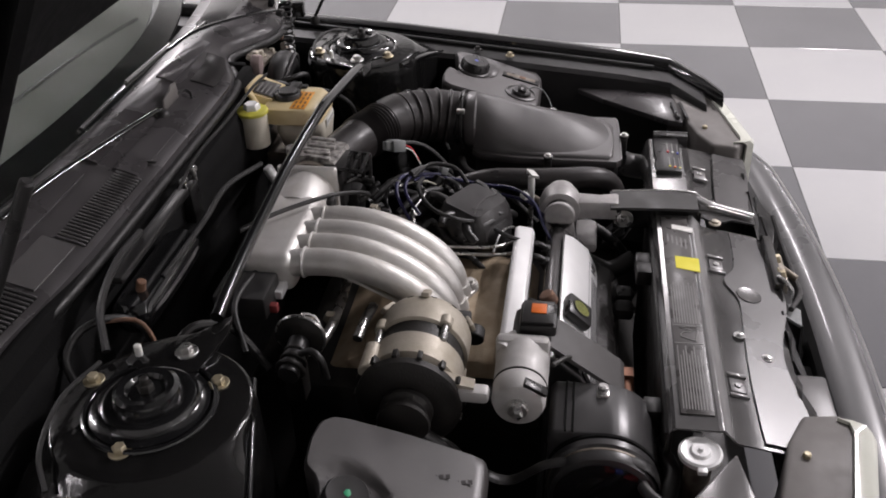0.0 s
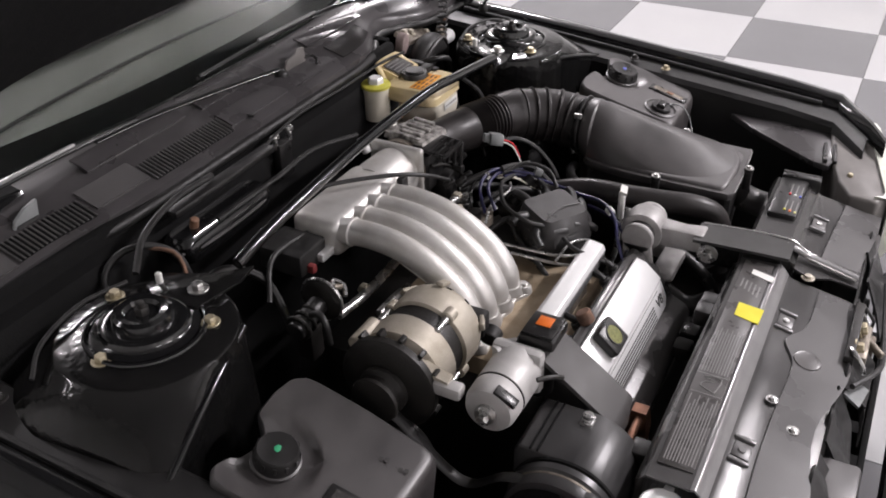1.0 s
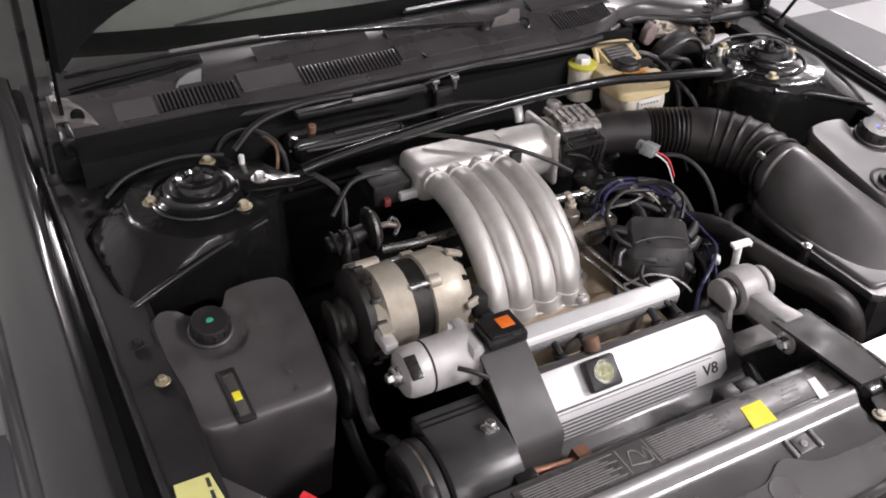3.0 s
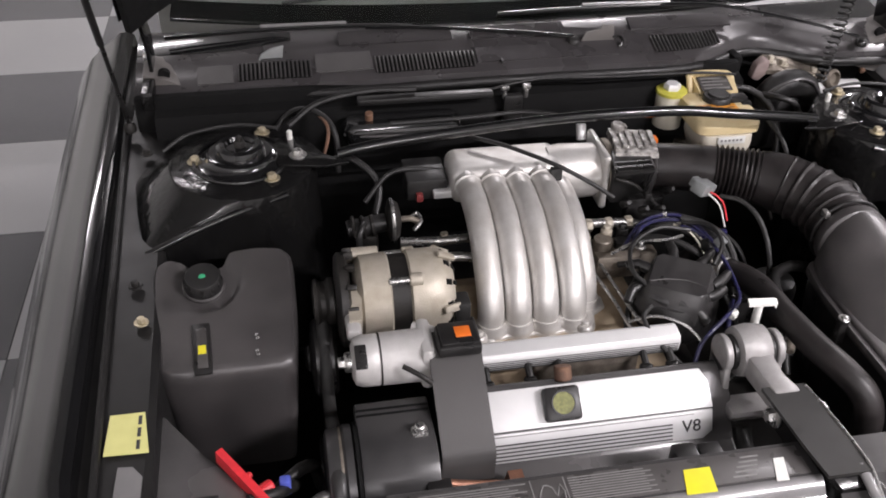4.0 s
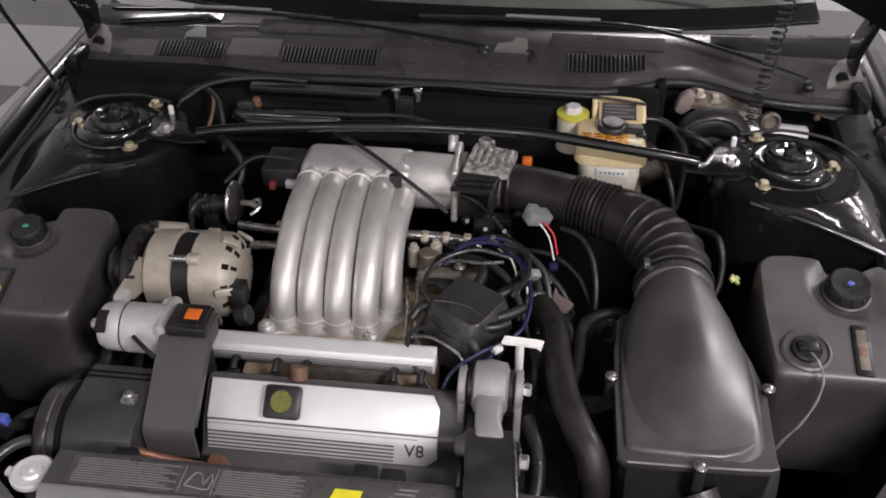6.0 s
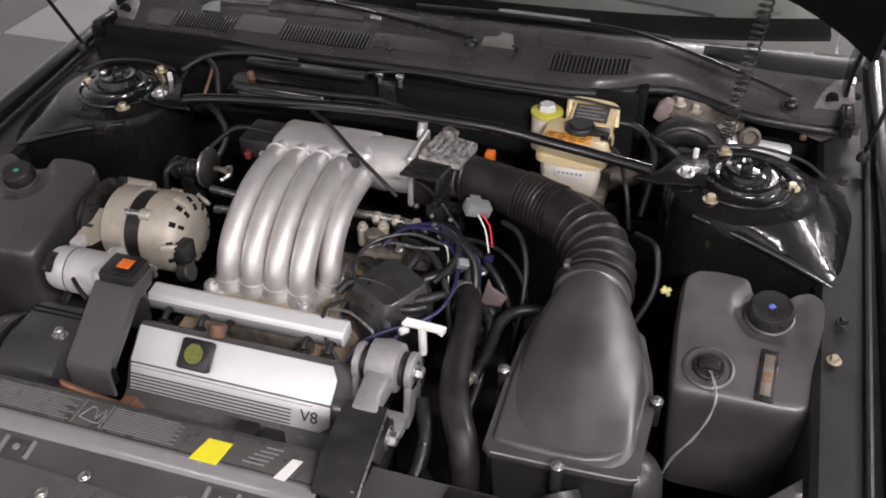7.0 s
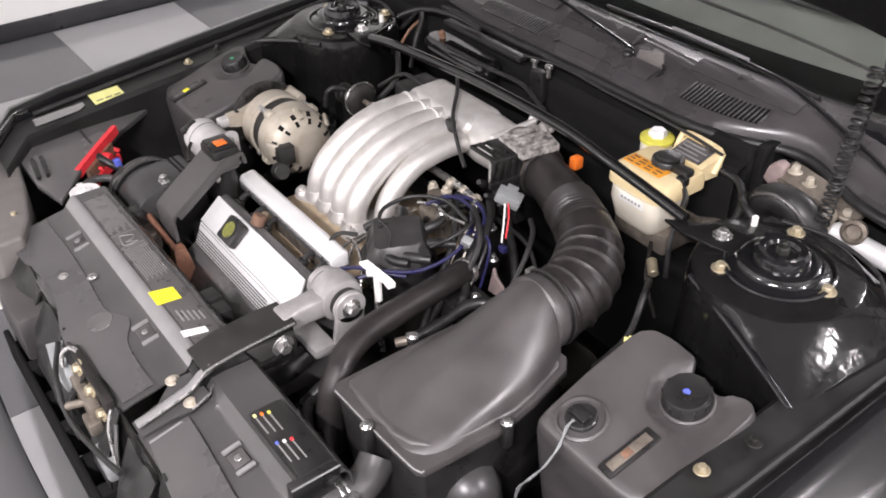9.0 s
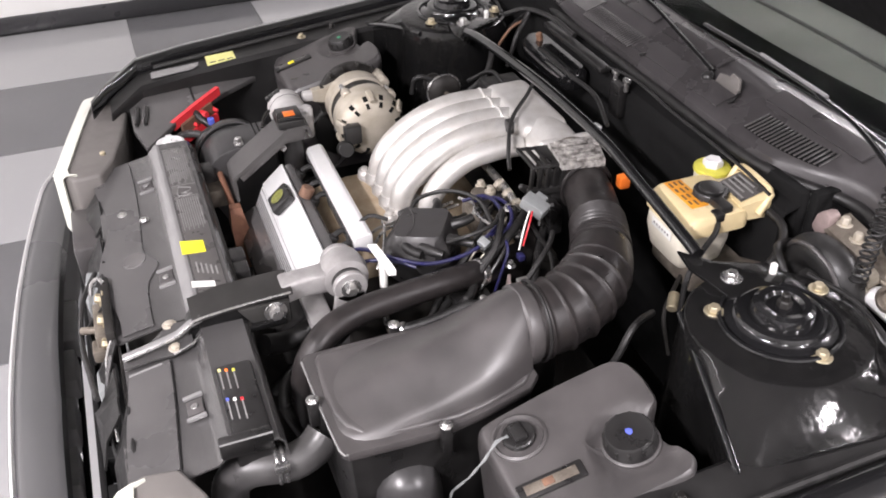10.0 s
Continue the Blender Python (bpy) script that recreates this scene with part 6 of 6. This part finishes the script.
vh = hose("heater_hose", [(0.375, -0.290, 0.590), (0.342, -0.293, 0.600), (0.303, -0.310, 0.600), (0.284, -0.340, 0.597), (0.279, -0.390, 0.583), (0.274, -0.430, 0.573), (0.266, -0.452, 0.566)], 0.0105, "rubber", "thin black hose bent beside the air box")
part("clamp", cyl((0.267, -0.450, 0.5665), (0.263, -0.458, 0.5650), 0.0135), "steel", vh)
part("tip", cyl((0.264, -0.456, 0.5655), (0.252, -0.476, 0.561), 0.0085), "alu_dirty", vh)
lh = hose("lower_radiator_hose", [(0.446, -0.800, 0.42), (0.448, -0.800, 0.48), (0.450, -0.790, 0.520), (0.456, -0.765, 0.541), (0.464, -0.735, 0.545), (0.468, -0.70, 0.543), (0.462, -0.665, 0.552), (0.452, -0.645, 0.566)], 0.029, "hose_grey", "thick black hose below the fuse box")
for cy_ in (-0.726, -0.716):
    part("clamp", lathe((0.466, cy_, 0.5445), (0, 1, 0), [(0, 0.0300), (0.0012, 0.0308), (0.0045, 0.0308), (0.0055, 0.0300)], 28), "steel", lh)
part("clamp_screw", box(0.488, 0.502, -0.730, -0.708, 0.562, 0.574, 0.002), "steel", lh)
hose("bay_hose", [(-0.62, -0.70, 0.50), (-0.56, -0.70, 0.545), (-0.50, -0.715, 0.548), (-0.44, -0.70, 0.54), (-0.40, -0.71, 0.51)], 0.012, "rubber", "black hose near the radiator cap")
hose("bay_hose", [(-0.605, -0.745, 0.54), (-0.598, -0.715, 0.566), (-0.575, -0.680, 0.574), (-0.545, -0.664, 0.572), (-0.503, -0.664, 0.568), (-0.464, -0.675, 0.562), (-0.43, -0.685, 0.55)], 0.009, "hose_grey", "greyed rubber hose curving before the pump")
hose("bay_hose", [(-0.64, -0.62, 0.52), (-0.60, -0.60, 0.55), (-0.57, -0.57, 0.53), (-0.56, -0.54, 0.45)], 0.010, "rubber", "black hose beside the coolant tank")
hose("vacuum_line", [(-0.43, -0.05, 0.66), (-0.38, -0.02, 0.70), (-0.33, -0.015, 0.705), (-0.27, -0.02, 0.70)], 0.005, "rubber", "thin black vacuum line")
hose("plenum_cable", [(-0.215, 0.02, 0.748), (-0.15, -0.03, 0.748), (-0.073, -0.100, 0.741), (-0.01, -0.135, 0.715), (0.03, -0.15, 0.69)], 0.0042, "rubber", "black cable lying across the intake manifold", "cable")
cpipe = hose("copper_pipe", [(-0.418, -0.664, 0.570), (-0.400, -0.662, 0.566), (-0.345, -0.657, 0.545), (-0.281, -0.654, 0.530)], 0.0070, "copper", "brown copper pipe beside the valve cover", "pipe")
part("tan_clip", box(-0.428, -0.402, -0.676, -0.652, 0.566, 0.590, 0.004), "valley", cpipe)
part("end_bracket", loft([[(-0.285, -0.662, 0.40), (-0.285, -0.622, 0.40), (-0.245, -0.622, 0.40), (-0.245, -0.662, 0.40)], [(-0.288, -0.668, 0.50), (-0.288, -0.632, 0.50), (-0.252, -0.632, 0.50), (-0.252, -0.668, 0.50)], [(-0.284, -0.664, 0.545), (-0.284, -0.640, 0.545), (-0.262, -0.640, 0.545), (-0.262, -0.664, 0.545)]]), "copper", cpipe, "brown rusty end bracket")
hose("dark_elbow", [(0.12, -0.58, 0.50), (0.12, -0.63, 0.48), (0.14, -0.68, 0.50)], 0.020, "rubber", "black elbow hose under the strut bracket")


def plug_lead(col, r, pts):
    return hose("plug_lead", pts, r, col, "dark blue spark plug lead by the distributor" if col == "wire_blue" else "black spark plug lead by the distributor", "cable", 8, "plug leads")


plug_lead("wire_blue", 0.0036, [(0.055, -0.515, 0.570), (0.075, -0.490, 0.615), (0.115, -0.468, 0.640), (0.165, -0.425, 0.640), (0.188, -0.370, 0.632), (0.192, -0.300, 0.640), (0.172, -0.245, 0.656), (0.140, -0.220, 0.662)])
plug_lead("wire_blue", 0.0036, [(0.070, -0.520, 0.560), (0.100, -0.500, 0.600), (0.128, -0.470, 0.625), (0.150, -0.430, 0.628), (0.172, -0.395, 0.620)])
plug_lead("wire_blue", 0.0036, [(0.185, -0.270, 0.655), (0.155, -0.222, 0.668), (0.110, -0.210, 0.672), (0.065, -0.220, 0.668), (0.035, -0.250, 0.645)])
plug_lead("wire_blue", 0.0036, [(0.190, -0.255, 0.645), (0.165, -0.208, 0.664), (0.120, -0.192, 0.670), (0.070, -0.200, 0.662), (0.030, -0.230, 0.635)])
plug_lead("wire_blue", 0.0030, [(0.170, -0.240, 0.650), (0.195, -0.232, 0.652), (0.215, -0.235, 0.640), (0.222, -0.250, 0.600), (0.215, -0.27, 0.52)])
plug_lead("rubber", 0.0042, [(0.030, -0.360, 0.640), (0.008, -0.330, 0.655), (0.025, -0.275, 0.668), (0.085, -0.240, 0.676), (0.150, -0.238, 0.664)])
plug_lead("rubber", 0.0042, [(0.160, -0.330, 0.650), (0.185, -0.300, 0.672), (0.180, -0.250, 0.680), (0.140, -0.220, 0.670)])
plug_lead("rubber", 0.0060, [(0.140, -0.215, 0.678), (0.180, -0.235, 0.672), (0.215, -0.262, 0.650), (0.230, -0.310, 0.600)])
plug_lead("rubber", 0.0042, [(0.020, -0.400, 0.630), (-0.005, -0.430, 0.630), (0.010, -0.470, 0.610), (0.045, -0.500, 0.580)])
part("clip_on_lead", cyl((0.138, -0.455, 0.636), (0.150, -0.443, 0.637), 0.008), "white", bpy.data.objects["plug_lead"])


def engine_wire(col, r, pts):
    return hose("engine_wire", pts, r, col, {"rubber": "black wire behind the distributor", "milky": "pale wire behind the distributor", "steel": "bright metal fuel line by the runners"}[col], "wire", 8, "engine wires")


engine_wire("rubber", 0.0035, [(0.05, -0.19, 0.62), (0.10, -0.17, 0.65), (0.16, -0.20, 0.66), (0.21, -0.24, 0.64), (0.235, -0.30, 0.58)])
engine_wire("rubber", 0.0050, [(0.24, -0.16, 0.68), (0.275, -0.185, 0.680), (0.300, -0.225, 0.655), (0.308, -0.270, 0.60), (0.300, -0.30, 0.52), (0.29, -0.31, 0.42)])
engine_wire("milky", 0.0020, [(0.13, -0.21, 0.66), (0.155, -0.235, 0.655), (0.17, -0.275, 0.63), (0.175, -0.31, 0.58)])
engine_wire("milky", 0.0020, [(0.14, -0.205, 0.66), (0.168, -0.232, 0.650), (0.186, -0.272, 0.62), (0.188, -0.31, 0.57)])
engine_wire("rubber", 0.0045, [(0.10, -0.13, 0.60), (0.15, -0.145, 0.615), (0.22, -0.15, 0.612), (0.27, -0.17, 0.59), (0.30, -0.20, 0.55), (0.32, -0.22, 0.45)])
engine_wire("steel", 0.0032, [(-0.035, -0.245, 0.600), (-0.02, -0.33, 0.595), (-0.012, -0.41, 0.592), (0.02, -0.455, 0.585)])
engine_wire("steel", 0.0032, [(-0.015, -0.240, 0.605), (-0.004, -0.33, 0.600), (0.006, -0.40, 0.598), (0.045, -0.44, 0.590)])
engine_wire("steel", 0.0028, [(-0.02, -0.40, 0.600), (0.03, -0.410, 0.615), (0.08, -0.43, 0.60), (0.10, -0.45, 0.58)])
engine_wire("steel", 0.0030, [(0.0, -0.245, 0.63), (0.05, -0.235, 0.645), (0.10, -0.25, 0.655), (0.14, -0.235, 0.65)])
fr = thing("fuel_rail", (-0.14, -0.15, 0.63), "dull metal pipe running behind the runners", "pipe")
part("pipe", tube([(-0.375, -0.148, 0.630), (-0.28, -0.158, 0.632), (-0.05, -0.146, 0.632), (0.05, -0.150, 0.632), (0.095, -0.158, 0.625)], 0.0085, 12), "steel", fr)
for fx in (-0.30, -0.02, 0.02, 0.06):
    part("union", cyl((fx, -0.150, 0.631), (fx + 0.014, -0.150, 0.631), 0.013, seg=6), "alu_tan", fr)
for fx, fy, fz in ((-0.03, -0.185, 0.62), (0.012, -0.182, 0.63), (0.045, -0.178, 0.628)):
    part("fitting", join(cyl((fx, fy, fz - 0.03), (fx, fy, fz + 0.012), 0.011), hexbolt((fx, fy, fz + 0.010), r=0.008, h=0.008, washer=False)), "alu_tan" if fx < 0.03 else "rubber", fr)
lin = thing("valley_fittings", (0.0, -0.21, 0.55), "greasy brown metal fittings behind the runners", "fittings")
part("casting", join(box(-0.02, 0.07, -0.235, -0.165, 0.56, 0.615, 0.012), cyl((0.0, -0.20, 0.60), (0.0, -0.20, 0.635), 0.018), box(0.04, 0.11, -0.215, -0.18, 0.57, 0.60, 0.008)), "alu_dirty", lin)
part("cap", cyl((0.035, -0.205, 0.61), (0.035, -0.205, 0.632), 0.014), "rubber", lin)
pg = thing("wire_connector", (0.199, -0.173, 0.70), "grey plastic wire connector with red and white wires", "connector")
part("shell", turned(join(box(-0.024, 0.024, -0.014, 0.014, -0.012, 0.012, 0.003), box(-0.012, 0.010, 0.012, 0.026, -0.008, 0.010, 0.002)), pose(0.195, -0.175, 0.712, 10, 20, 35)), "clip_grey", pg)
part("red_wire", tube([(0.205, -0.185, 0.708), (0.225, -0.20, 0.695), (0.235, -0.215, 0.66)], 0.0016, 6), "red", pg)
part("white_wire", tube([(0.200, -0.188, 0.706), (0.218, -0.205, 0.690), (0.230, -0.22, 0.65)], 0.0016, 6), "white", pg)
single("orange_plug", box(0.158, 0.178, 0.010, 0.032, 0.690, 0.716, 0.004), "orange", "small orange plug behind the intake duct", "plug")
single("yellow_clip", turned(join(box(-0.014, 0.014, -0.006, 0.006, -0.004, 0.004, 0.002), box(-0.004, 0.004, -0.016, 0.012, -0.004, 0.004, 0.002)), pose(0.550, -0.216, 0.634, 20, 10, 40) @ Matrix.Scale(0.75, 4)), "pale_yellow", "small pale yellow clip by the washer tank", "clip")
single("red_connector", box(-0.333, -0.320, -0.073, -0.058, 0.664, 0.680, 0.003), "dull_red", "small dull red connector beside the manifold", "connector")
single("sensor_box", box(-0.350, -0.270, -0.060, 0.030, 0.660, 0.705, 0.006), "rubber", "black plastic sensor box beside the manifold", "box")

# looms, hoses and small blocks between the distributor and the duct
def loom_hose(pts, r):
    lo = hose("loom_hose", pts, r, "rubber", "black hose in the tangle beside the distributor", "hose", 10, "loom hoses")
    for k in range(1, len(pts) - 1):
        a, b = Vector(pts[k]), Vector(pts[k + 1])
        part("tape_band", cyl(a, a + (b - a).normalized() * 0.010, r + 0.0012, seg=12), "plastic", lo)


loom_hose([(0.10, -0.14, 0.640), (0.16, -0.19, 0.655), (0.20, -0.25, 0.640), (0.212, -0.33, 0.58), (0.20, -0.38, 0.50)], 0.009)
loom_hose([(0.13, -0.12, 0.610), (0.19, -0.16, 0.600), (0.25, -0.20, 0.565), (0.29, -0.24, 0.500), (0.31, -0.26, 0.44)], 0.008)
loom_hose([(0.06, -0.20, 0.630), (0.11, -0.235, 0.645), (0.16, -0.28, 0.630), (0.20, -0.36, 0.560), (0.21, -0.40, 0.48)], 0.007)
loom_hose([(0.02, -0.24, 0.600), (0.055, -0.27, 0.620), (0.03, -0.30, 0.600), (0.00, -0.36, 0.570), (-0.01, -0.40, 0.53)], 0.006)
loom_hose([(0.22, -0.30, 0.600), (0.26, -0.33, 0.595), (0.275, -0.40, 0.560), (0.265, -0.47, 0.500)], 0.008)
loom_hose([(0.20, -0.52, 0.560), (0.222, -0.58, 0.530), (0.218, -0.64, 0.490), (0.20, -0.68, 0.44)], 0.012)
loom_hose([(0.23, -0.62, 0.500), (0.26, -0.66, 0.520), (0.30, -0.68, 0.500), (0.32, -0.66, 0.44)], 0.010)
sv = thing("solenoid_valve", (0.17, -0.25, 0.58), "small black solenoid valve with pale plug", "valve")
part("solenoid_body", cyl((0.155, -0.235, 0.595), (0.188, -0.268, 0.650), 0.016, seg=18), "plastic", sv)
part("plug", turned(box(-0.010, 0.010, -0.008, 0.008, 0, 0.016, 0.002), pose(0.192, -0.272, 0.650, 25, 20, 30)), "clip_grey", sv)
part("blue_tip", box(0.222, 0.238, -0.222, -0.210, 0.628, 0.640, 0.002), "wire_blue", sv)
rl = thing("relay_block", (0.24, -0.30, 0.50), "black plastic relay block low in the bay", "relay")
part("case", box(0.205, 0.268, -0.345, -0.285, 0.50, 0.572, 0.006), "plastic", rl)
part("lid", box(0.200, 0.273, -0.350, -0.280, 0.570, 0.580, 0.003), "plastic", rl)
part("screw", hexbolt((0.255, -0.30, 0.580), r=0.006, h=0.005), "steel", rl)
single("triangle_bracket", prism([(0.222, 0.545), (0.236, 0.606), (0.244, 0.588), (0.272, 0.570), (0.262, 0.548)], "y", -0.244, -0.238, 0.001), "rust_pale", "dull pinkish sheet metal bracket behind the heater hose", "bracket")
tank_b = thing("vapour_canister", (0.33, -0.26, 0.44), "dark round canister deep beside the air box", "canister")
part("canister_body", lathe((0.345, -0.245, 0.42), (0, 0, 1), [(0, 0.045), (0.10, 0.046), (0.112, 0.040), (0.116, 0.018)], 28), "plastic", tank_b)
part("spigot", cyl((0.345, -0.245, 0.535), (0.335, -0.262, 0.566), 0.009), "alu_dirty", tank_b)
for bx, by, bz in ((0.172, -0.196, 0.640), (0.222, -0.232, 0.612), (0.118, -0.192, 0.662), (0.062, -0.232, 0.630)):
    part("clamp", hexbolt((bx, by, bz), r=0.006, h=0.010), "steel", tank_b if bx > 0.3 else sv)
vt = thing("vacuum_reservoir", (-0.33, 0.13, 0.70), "long glossy black vacuum reservoir along the firewall", "reservoir")
part("reservoir_shell", loft([rounded(-0.450, -0.215, 0.095, 0.150, 0.700, 0.026), rounded(-0.455, -0.210, 0.090, 0.155, 0.715, 0.027), rounded(-0.455, -0.210, 0.090, 0.155, 0.735, 0.027), rounded(-0.445, -0.220, 0.100, 0.146, 0.747, 0.022)]), "paint", vt)
part("seam", tube([(-0.452, 0.105, 0.725), (-0.40, 0.089, 0.725), (-0.26, 0.089, 0.725), (-0.212, 0.105, 0.725)], 0.003, 8), "plastic_grey", vt)
part("nipple", cyl((-0.40, 0.12, 0.745), (-0.40, 0.115, 0.765), 0.008), "rust", vt)
hose("firewall_loop", [(-0.60, 0.13, 0.70), (-0.57, 0.16, 0.74), (-0.53, 0.15, 0.765), (-0.49, 0.12, 0.76), (-0.47, 0.09, 0.73), (-0.47, 0.07, 0.66)], 0.006, "rubber", "black looped hose behind the strut tower", "hose", 10)
hose("brown_line", [(-0.50, 0.055, 0.70), (-0.487, 0.07, 0.735), (-0.485, 0.09, 0.755), (-0.50, 0.13, 0.76)], 0.0035, "rust", "brown stained line behind the strut tower", "hose", 8)

# front corner by the coolant tank
rb = thing("battery_cable", (-0.70, -0.63, 0.56), "red battery terminal cover with cable", "cable")
for nm, z_, p0, p1, p2 in (("red_cover", 0.010, (-0.698, -0.606, 0.618), (-0.652, -0.668, 0.606), (-0.604, -0.733, 0.590)), ("red_side", 0.009, (-0.664, -0.622, 0.566), (-0.630, -0.668, 0.560), (-0.596, -0.715, 0.552))):
    d = Vector((0.79, 0.61, 0)) * 0.007
    part(nm, loft([[tuple(Vector(p) - d - Vector((0, 0, z_))), tuple(Vector(p) + d - Vector((0, 0, z_))), tuple(Vector(p) + d * 0.8 + Vector((0, 0, z_))), tuple(Vector(p) - d * 0.8 + Vector((0, 0, z_)))] for p in (p0, p1, p2)]), "red", rb)
part("hinge_knob", cyl((-0.646, -0.660, 0.590), (-0.628, -0.648, 0.590), 0.010, seg=14), "red", rb)
for k in range(3):
    q0 = Vector((-0.690, -0.612, 0.606)).lerp(Vector((-0.618, -0.712, 0.590)), 0.2 + 0.28 * k)
    part("cover_rib", cyl(q0 + Vector((-0.004, -0.003, -0.014)), q0 + Vector((0.018, 0.014, -0.020)), 0.005, seg=10), "red", rb)
part("bolt_plate", loft([[(-0.670, -0.632, 0.570), (-0.664, -0.627, 0.570), (-0.666, -0.629, 0.605), (-0.672, -0.634, 0.605)], [(-0.606, -0.712, 0.556), (-0.600, -0.707, 0.556), (-0.602, -0.709, 0.588), (-0.608, -0.714, 0.588)]]), "rust", rb)
part("black_cable", tube([(-0.66, -0.68, 0.600), (-0.62, -0.66, 0.585), (-0.60, -0.62, 0.55), (-0.60, -0.58, 0.50)], 0.009, 10), "rubber", rb)
single("blue_connector", box(-0.618, -0.602, -0.650, -0.634, 0.565, 0.592, 0.003), "blue", "small blue connector near the red cover", "connector")
pl = thing("corner_panel", (-0.72, -0.70, 0.55), "black plastic corner panel beside the headlamp", "panel")
part("panel", prism([(-0.85, -0.405), (-0.85, -0.82), (-0.60, -0.82), (-0.50, -0.80), (-0.545, -0.765), (-0.615, -0.715), (-0.722, -0.586), (-0.826, -0.439)], "z", 0.585, 0.600, 0.003), "cover_grey", pl)
for by in (-0.805, -0.785):
    part("latch_bar", turned(box(-0.045, 0.045, -0.004, 0.004, 0, 0.010, 0.002), pose(-0.655, by, 0.600, 0, 0, -8)), "plastic", pl)
part("seam", box(-0.835, -0.70, -0.668, -0.664, 0.5995, 0.6025, 0.001), "plastic", pl)
part("bolt", hexbolt((-0.79, -0.735, 0.600), r=0.007), "dark", pl)
pr = thing("corner_panel", (0.70, -0.70, 0.55), "black plastic corner panel beside the headlamp", "panel")
part("panel", prism([(0.85, -0.50), (0.85, -0.82), (0.66, -0.82), (0.600, -0.800), (0.610, -0.765), (0.645, -0.715), (0.722, -0.61), (0.826, -0.50)], "z", 0.585, 0.600, 0.003), "cowl", pr)
for by in (-0.805, -0.785):
    part("latch_bar", turned(box(-0.045, 0.045, -0.004, 0.004, 0, 0.010, 0.002), pose(0.655, by, 0.600, 0, 0, 8)), "plastic", pr)
part("bolt", hexbolt((0.79, -0.735, 0.600), r=0.007), "dark", pr)
fl = thing("fender_label", (-0.812, -0.575, 0.644), "pale yellow fender sticker with dark print bars", "sticker")
part("sheet", turned(prism([(-0.031, -0.036), (0.030, -0.038), (0.020, 0.036), (-0.028, 0.036)], "z", 0, 0.001, 0), pose(-0.819, -0.574, 0.6475, 4, 0, 0)), "pale_yellow", fl)
for k in range(3):
    part("print_bar", turned(box(0.012, 0.017, -0.030 + 0.022 * k, -0.014 + 0.022 * k, 0.0009, 0.0014, 0), pose(-0.819, -0.574, 0.6475, 4, 0, 0)), "print_dark", fl)
single("fender_decal", turned(prism([(-0.020, -0.060), (0.018, -0.062), (0.020, 0.040), (0.006, 0.058), (-0.014, 0.060)], "z", 0, 0.0008, 0), pose(-0.815, -0.690, 0.637, 5, 0, 0)), "fold", "worn silvery grey decal on the fender flange", "sticker")

# along the firewall
for k, (pts, r, lab_) in enumerate((
        ([(-0.56, 0.10, 0.755), (-0.50, 0.13, 0.785), (-0.40, 0.15, 0.795), (-0.30, 0.155, 0.79)], 0.006, "thin black line along the firewall"),
        ([(-0.36, 0.10, 0.745), (-0.20, 0.09, 0.752), (-0.08, 0.09, 0.755), (0.03, 0.06, 0.745)], 0.005, "thin black line along the firewall"),
        ([(-0.22, 0.15, 0.765), (-0.05, 0.155, 0.795), (0.12, 0.155, 0.790), (0.30, 0.16, 0.785), (0.40, 0.16, 0.775)], 0.003, "thin black cable along the firewall"),
        ([(-0.50, 0.04, 0.70), (-0.45, 0.02, 0.72), (-0.40, -0.02, 0.68), (-0.42, -0.08, 0.62)], 0.007, "black hose behind the strut tower"),
        ([(0.48, -0.10, 0.66), (0.52, -0.16, 0.68), (0.53, -0.20, 0.62), (0.50, -0.24, 0.55)], 0.006, "black hose beside the strut tower"))):
    hose("firewall_line", pts, r, "rubber", lab_, "hose", 8)
wm = thing("wiper_motor_rail", (-0.25, 0.14, 0.76), "black rail with brackets along the firewall", "rail")
part("rail", box(-0.42, -0.14, 0.135, 0.160, 0.768, 0.782, 0.004), "plastic", wm)
part("bracket", box(-0.115, -0.075, 0.145, 0.165, 0.69, 0.765, 0.004), "plastic", wm)
for x in (-0.113, -0.067):
    part("clip", join(box(x - 0.009, x + 0.009, 0.150, 0.162, 0.775, 0.786, 0.003), cyl((x, 0.156, 0.755), (x, 0.156, 0.776), 0.005)), "steel", wm)

# floor tiles
meshes = []
for col in ("tile_dark", "tile_light"):
    h = PITCH / 2 - 0.0012
    t0 = part("tile", box(-h, h, -h, h, -0.004, 0.0, 0.0012, 1), col, floor, smooth=0)
    meshes.append(t0.data)
    bpy.data.objects.remove(t0)
far = [bmesh.new(), bmesh.new()]
for i in range(-6, 11):
    for j in range(-10, 13):
        x, y = TX + (i + 0.5) * PITCH, TY + (j + 0.5) * PITCH
        if -3.2 < x + PITCH / 2 < 6.2:
            if -6 <= i <= 7 and -7 <= j <= 9:
                t1 = new("tile", meshes[(i + j) % 2])
                t1.parent = floor
                t1.location = (x, y, FZ)
            else:
                far[(i + j) % 2].from_mesh(meshes[(i + j) % 2])
                bmesh.ops.translate(far[(i + j) % 2], verts=far[(i + j) % 2].verts[-len(meshes[0].vertices):], vec=(x, y, FZ))
for bm, col in zip(far, ("tile_dark", "tile_light")):
    tagged(part("far_tiles", bm, col, floor, smooth=0), kind="stuff")
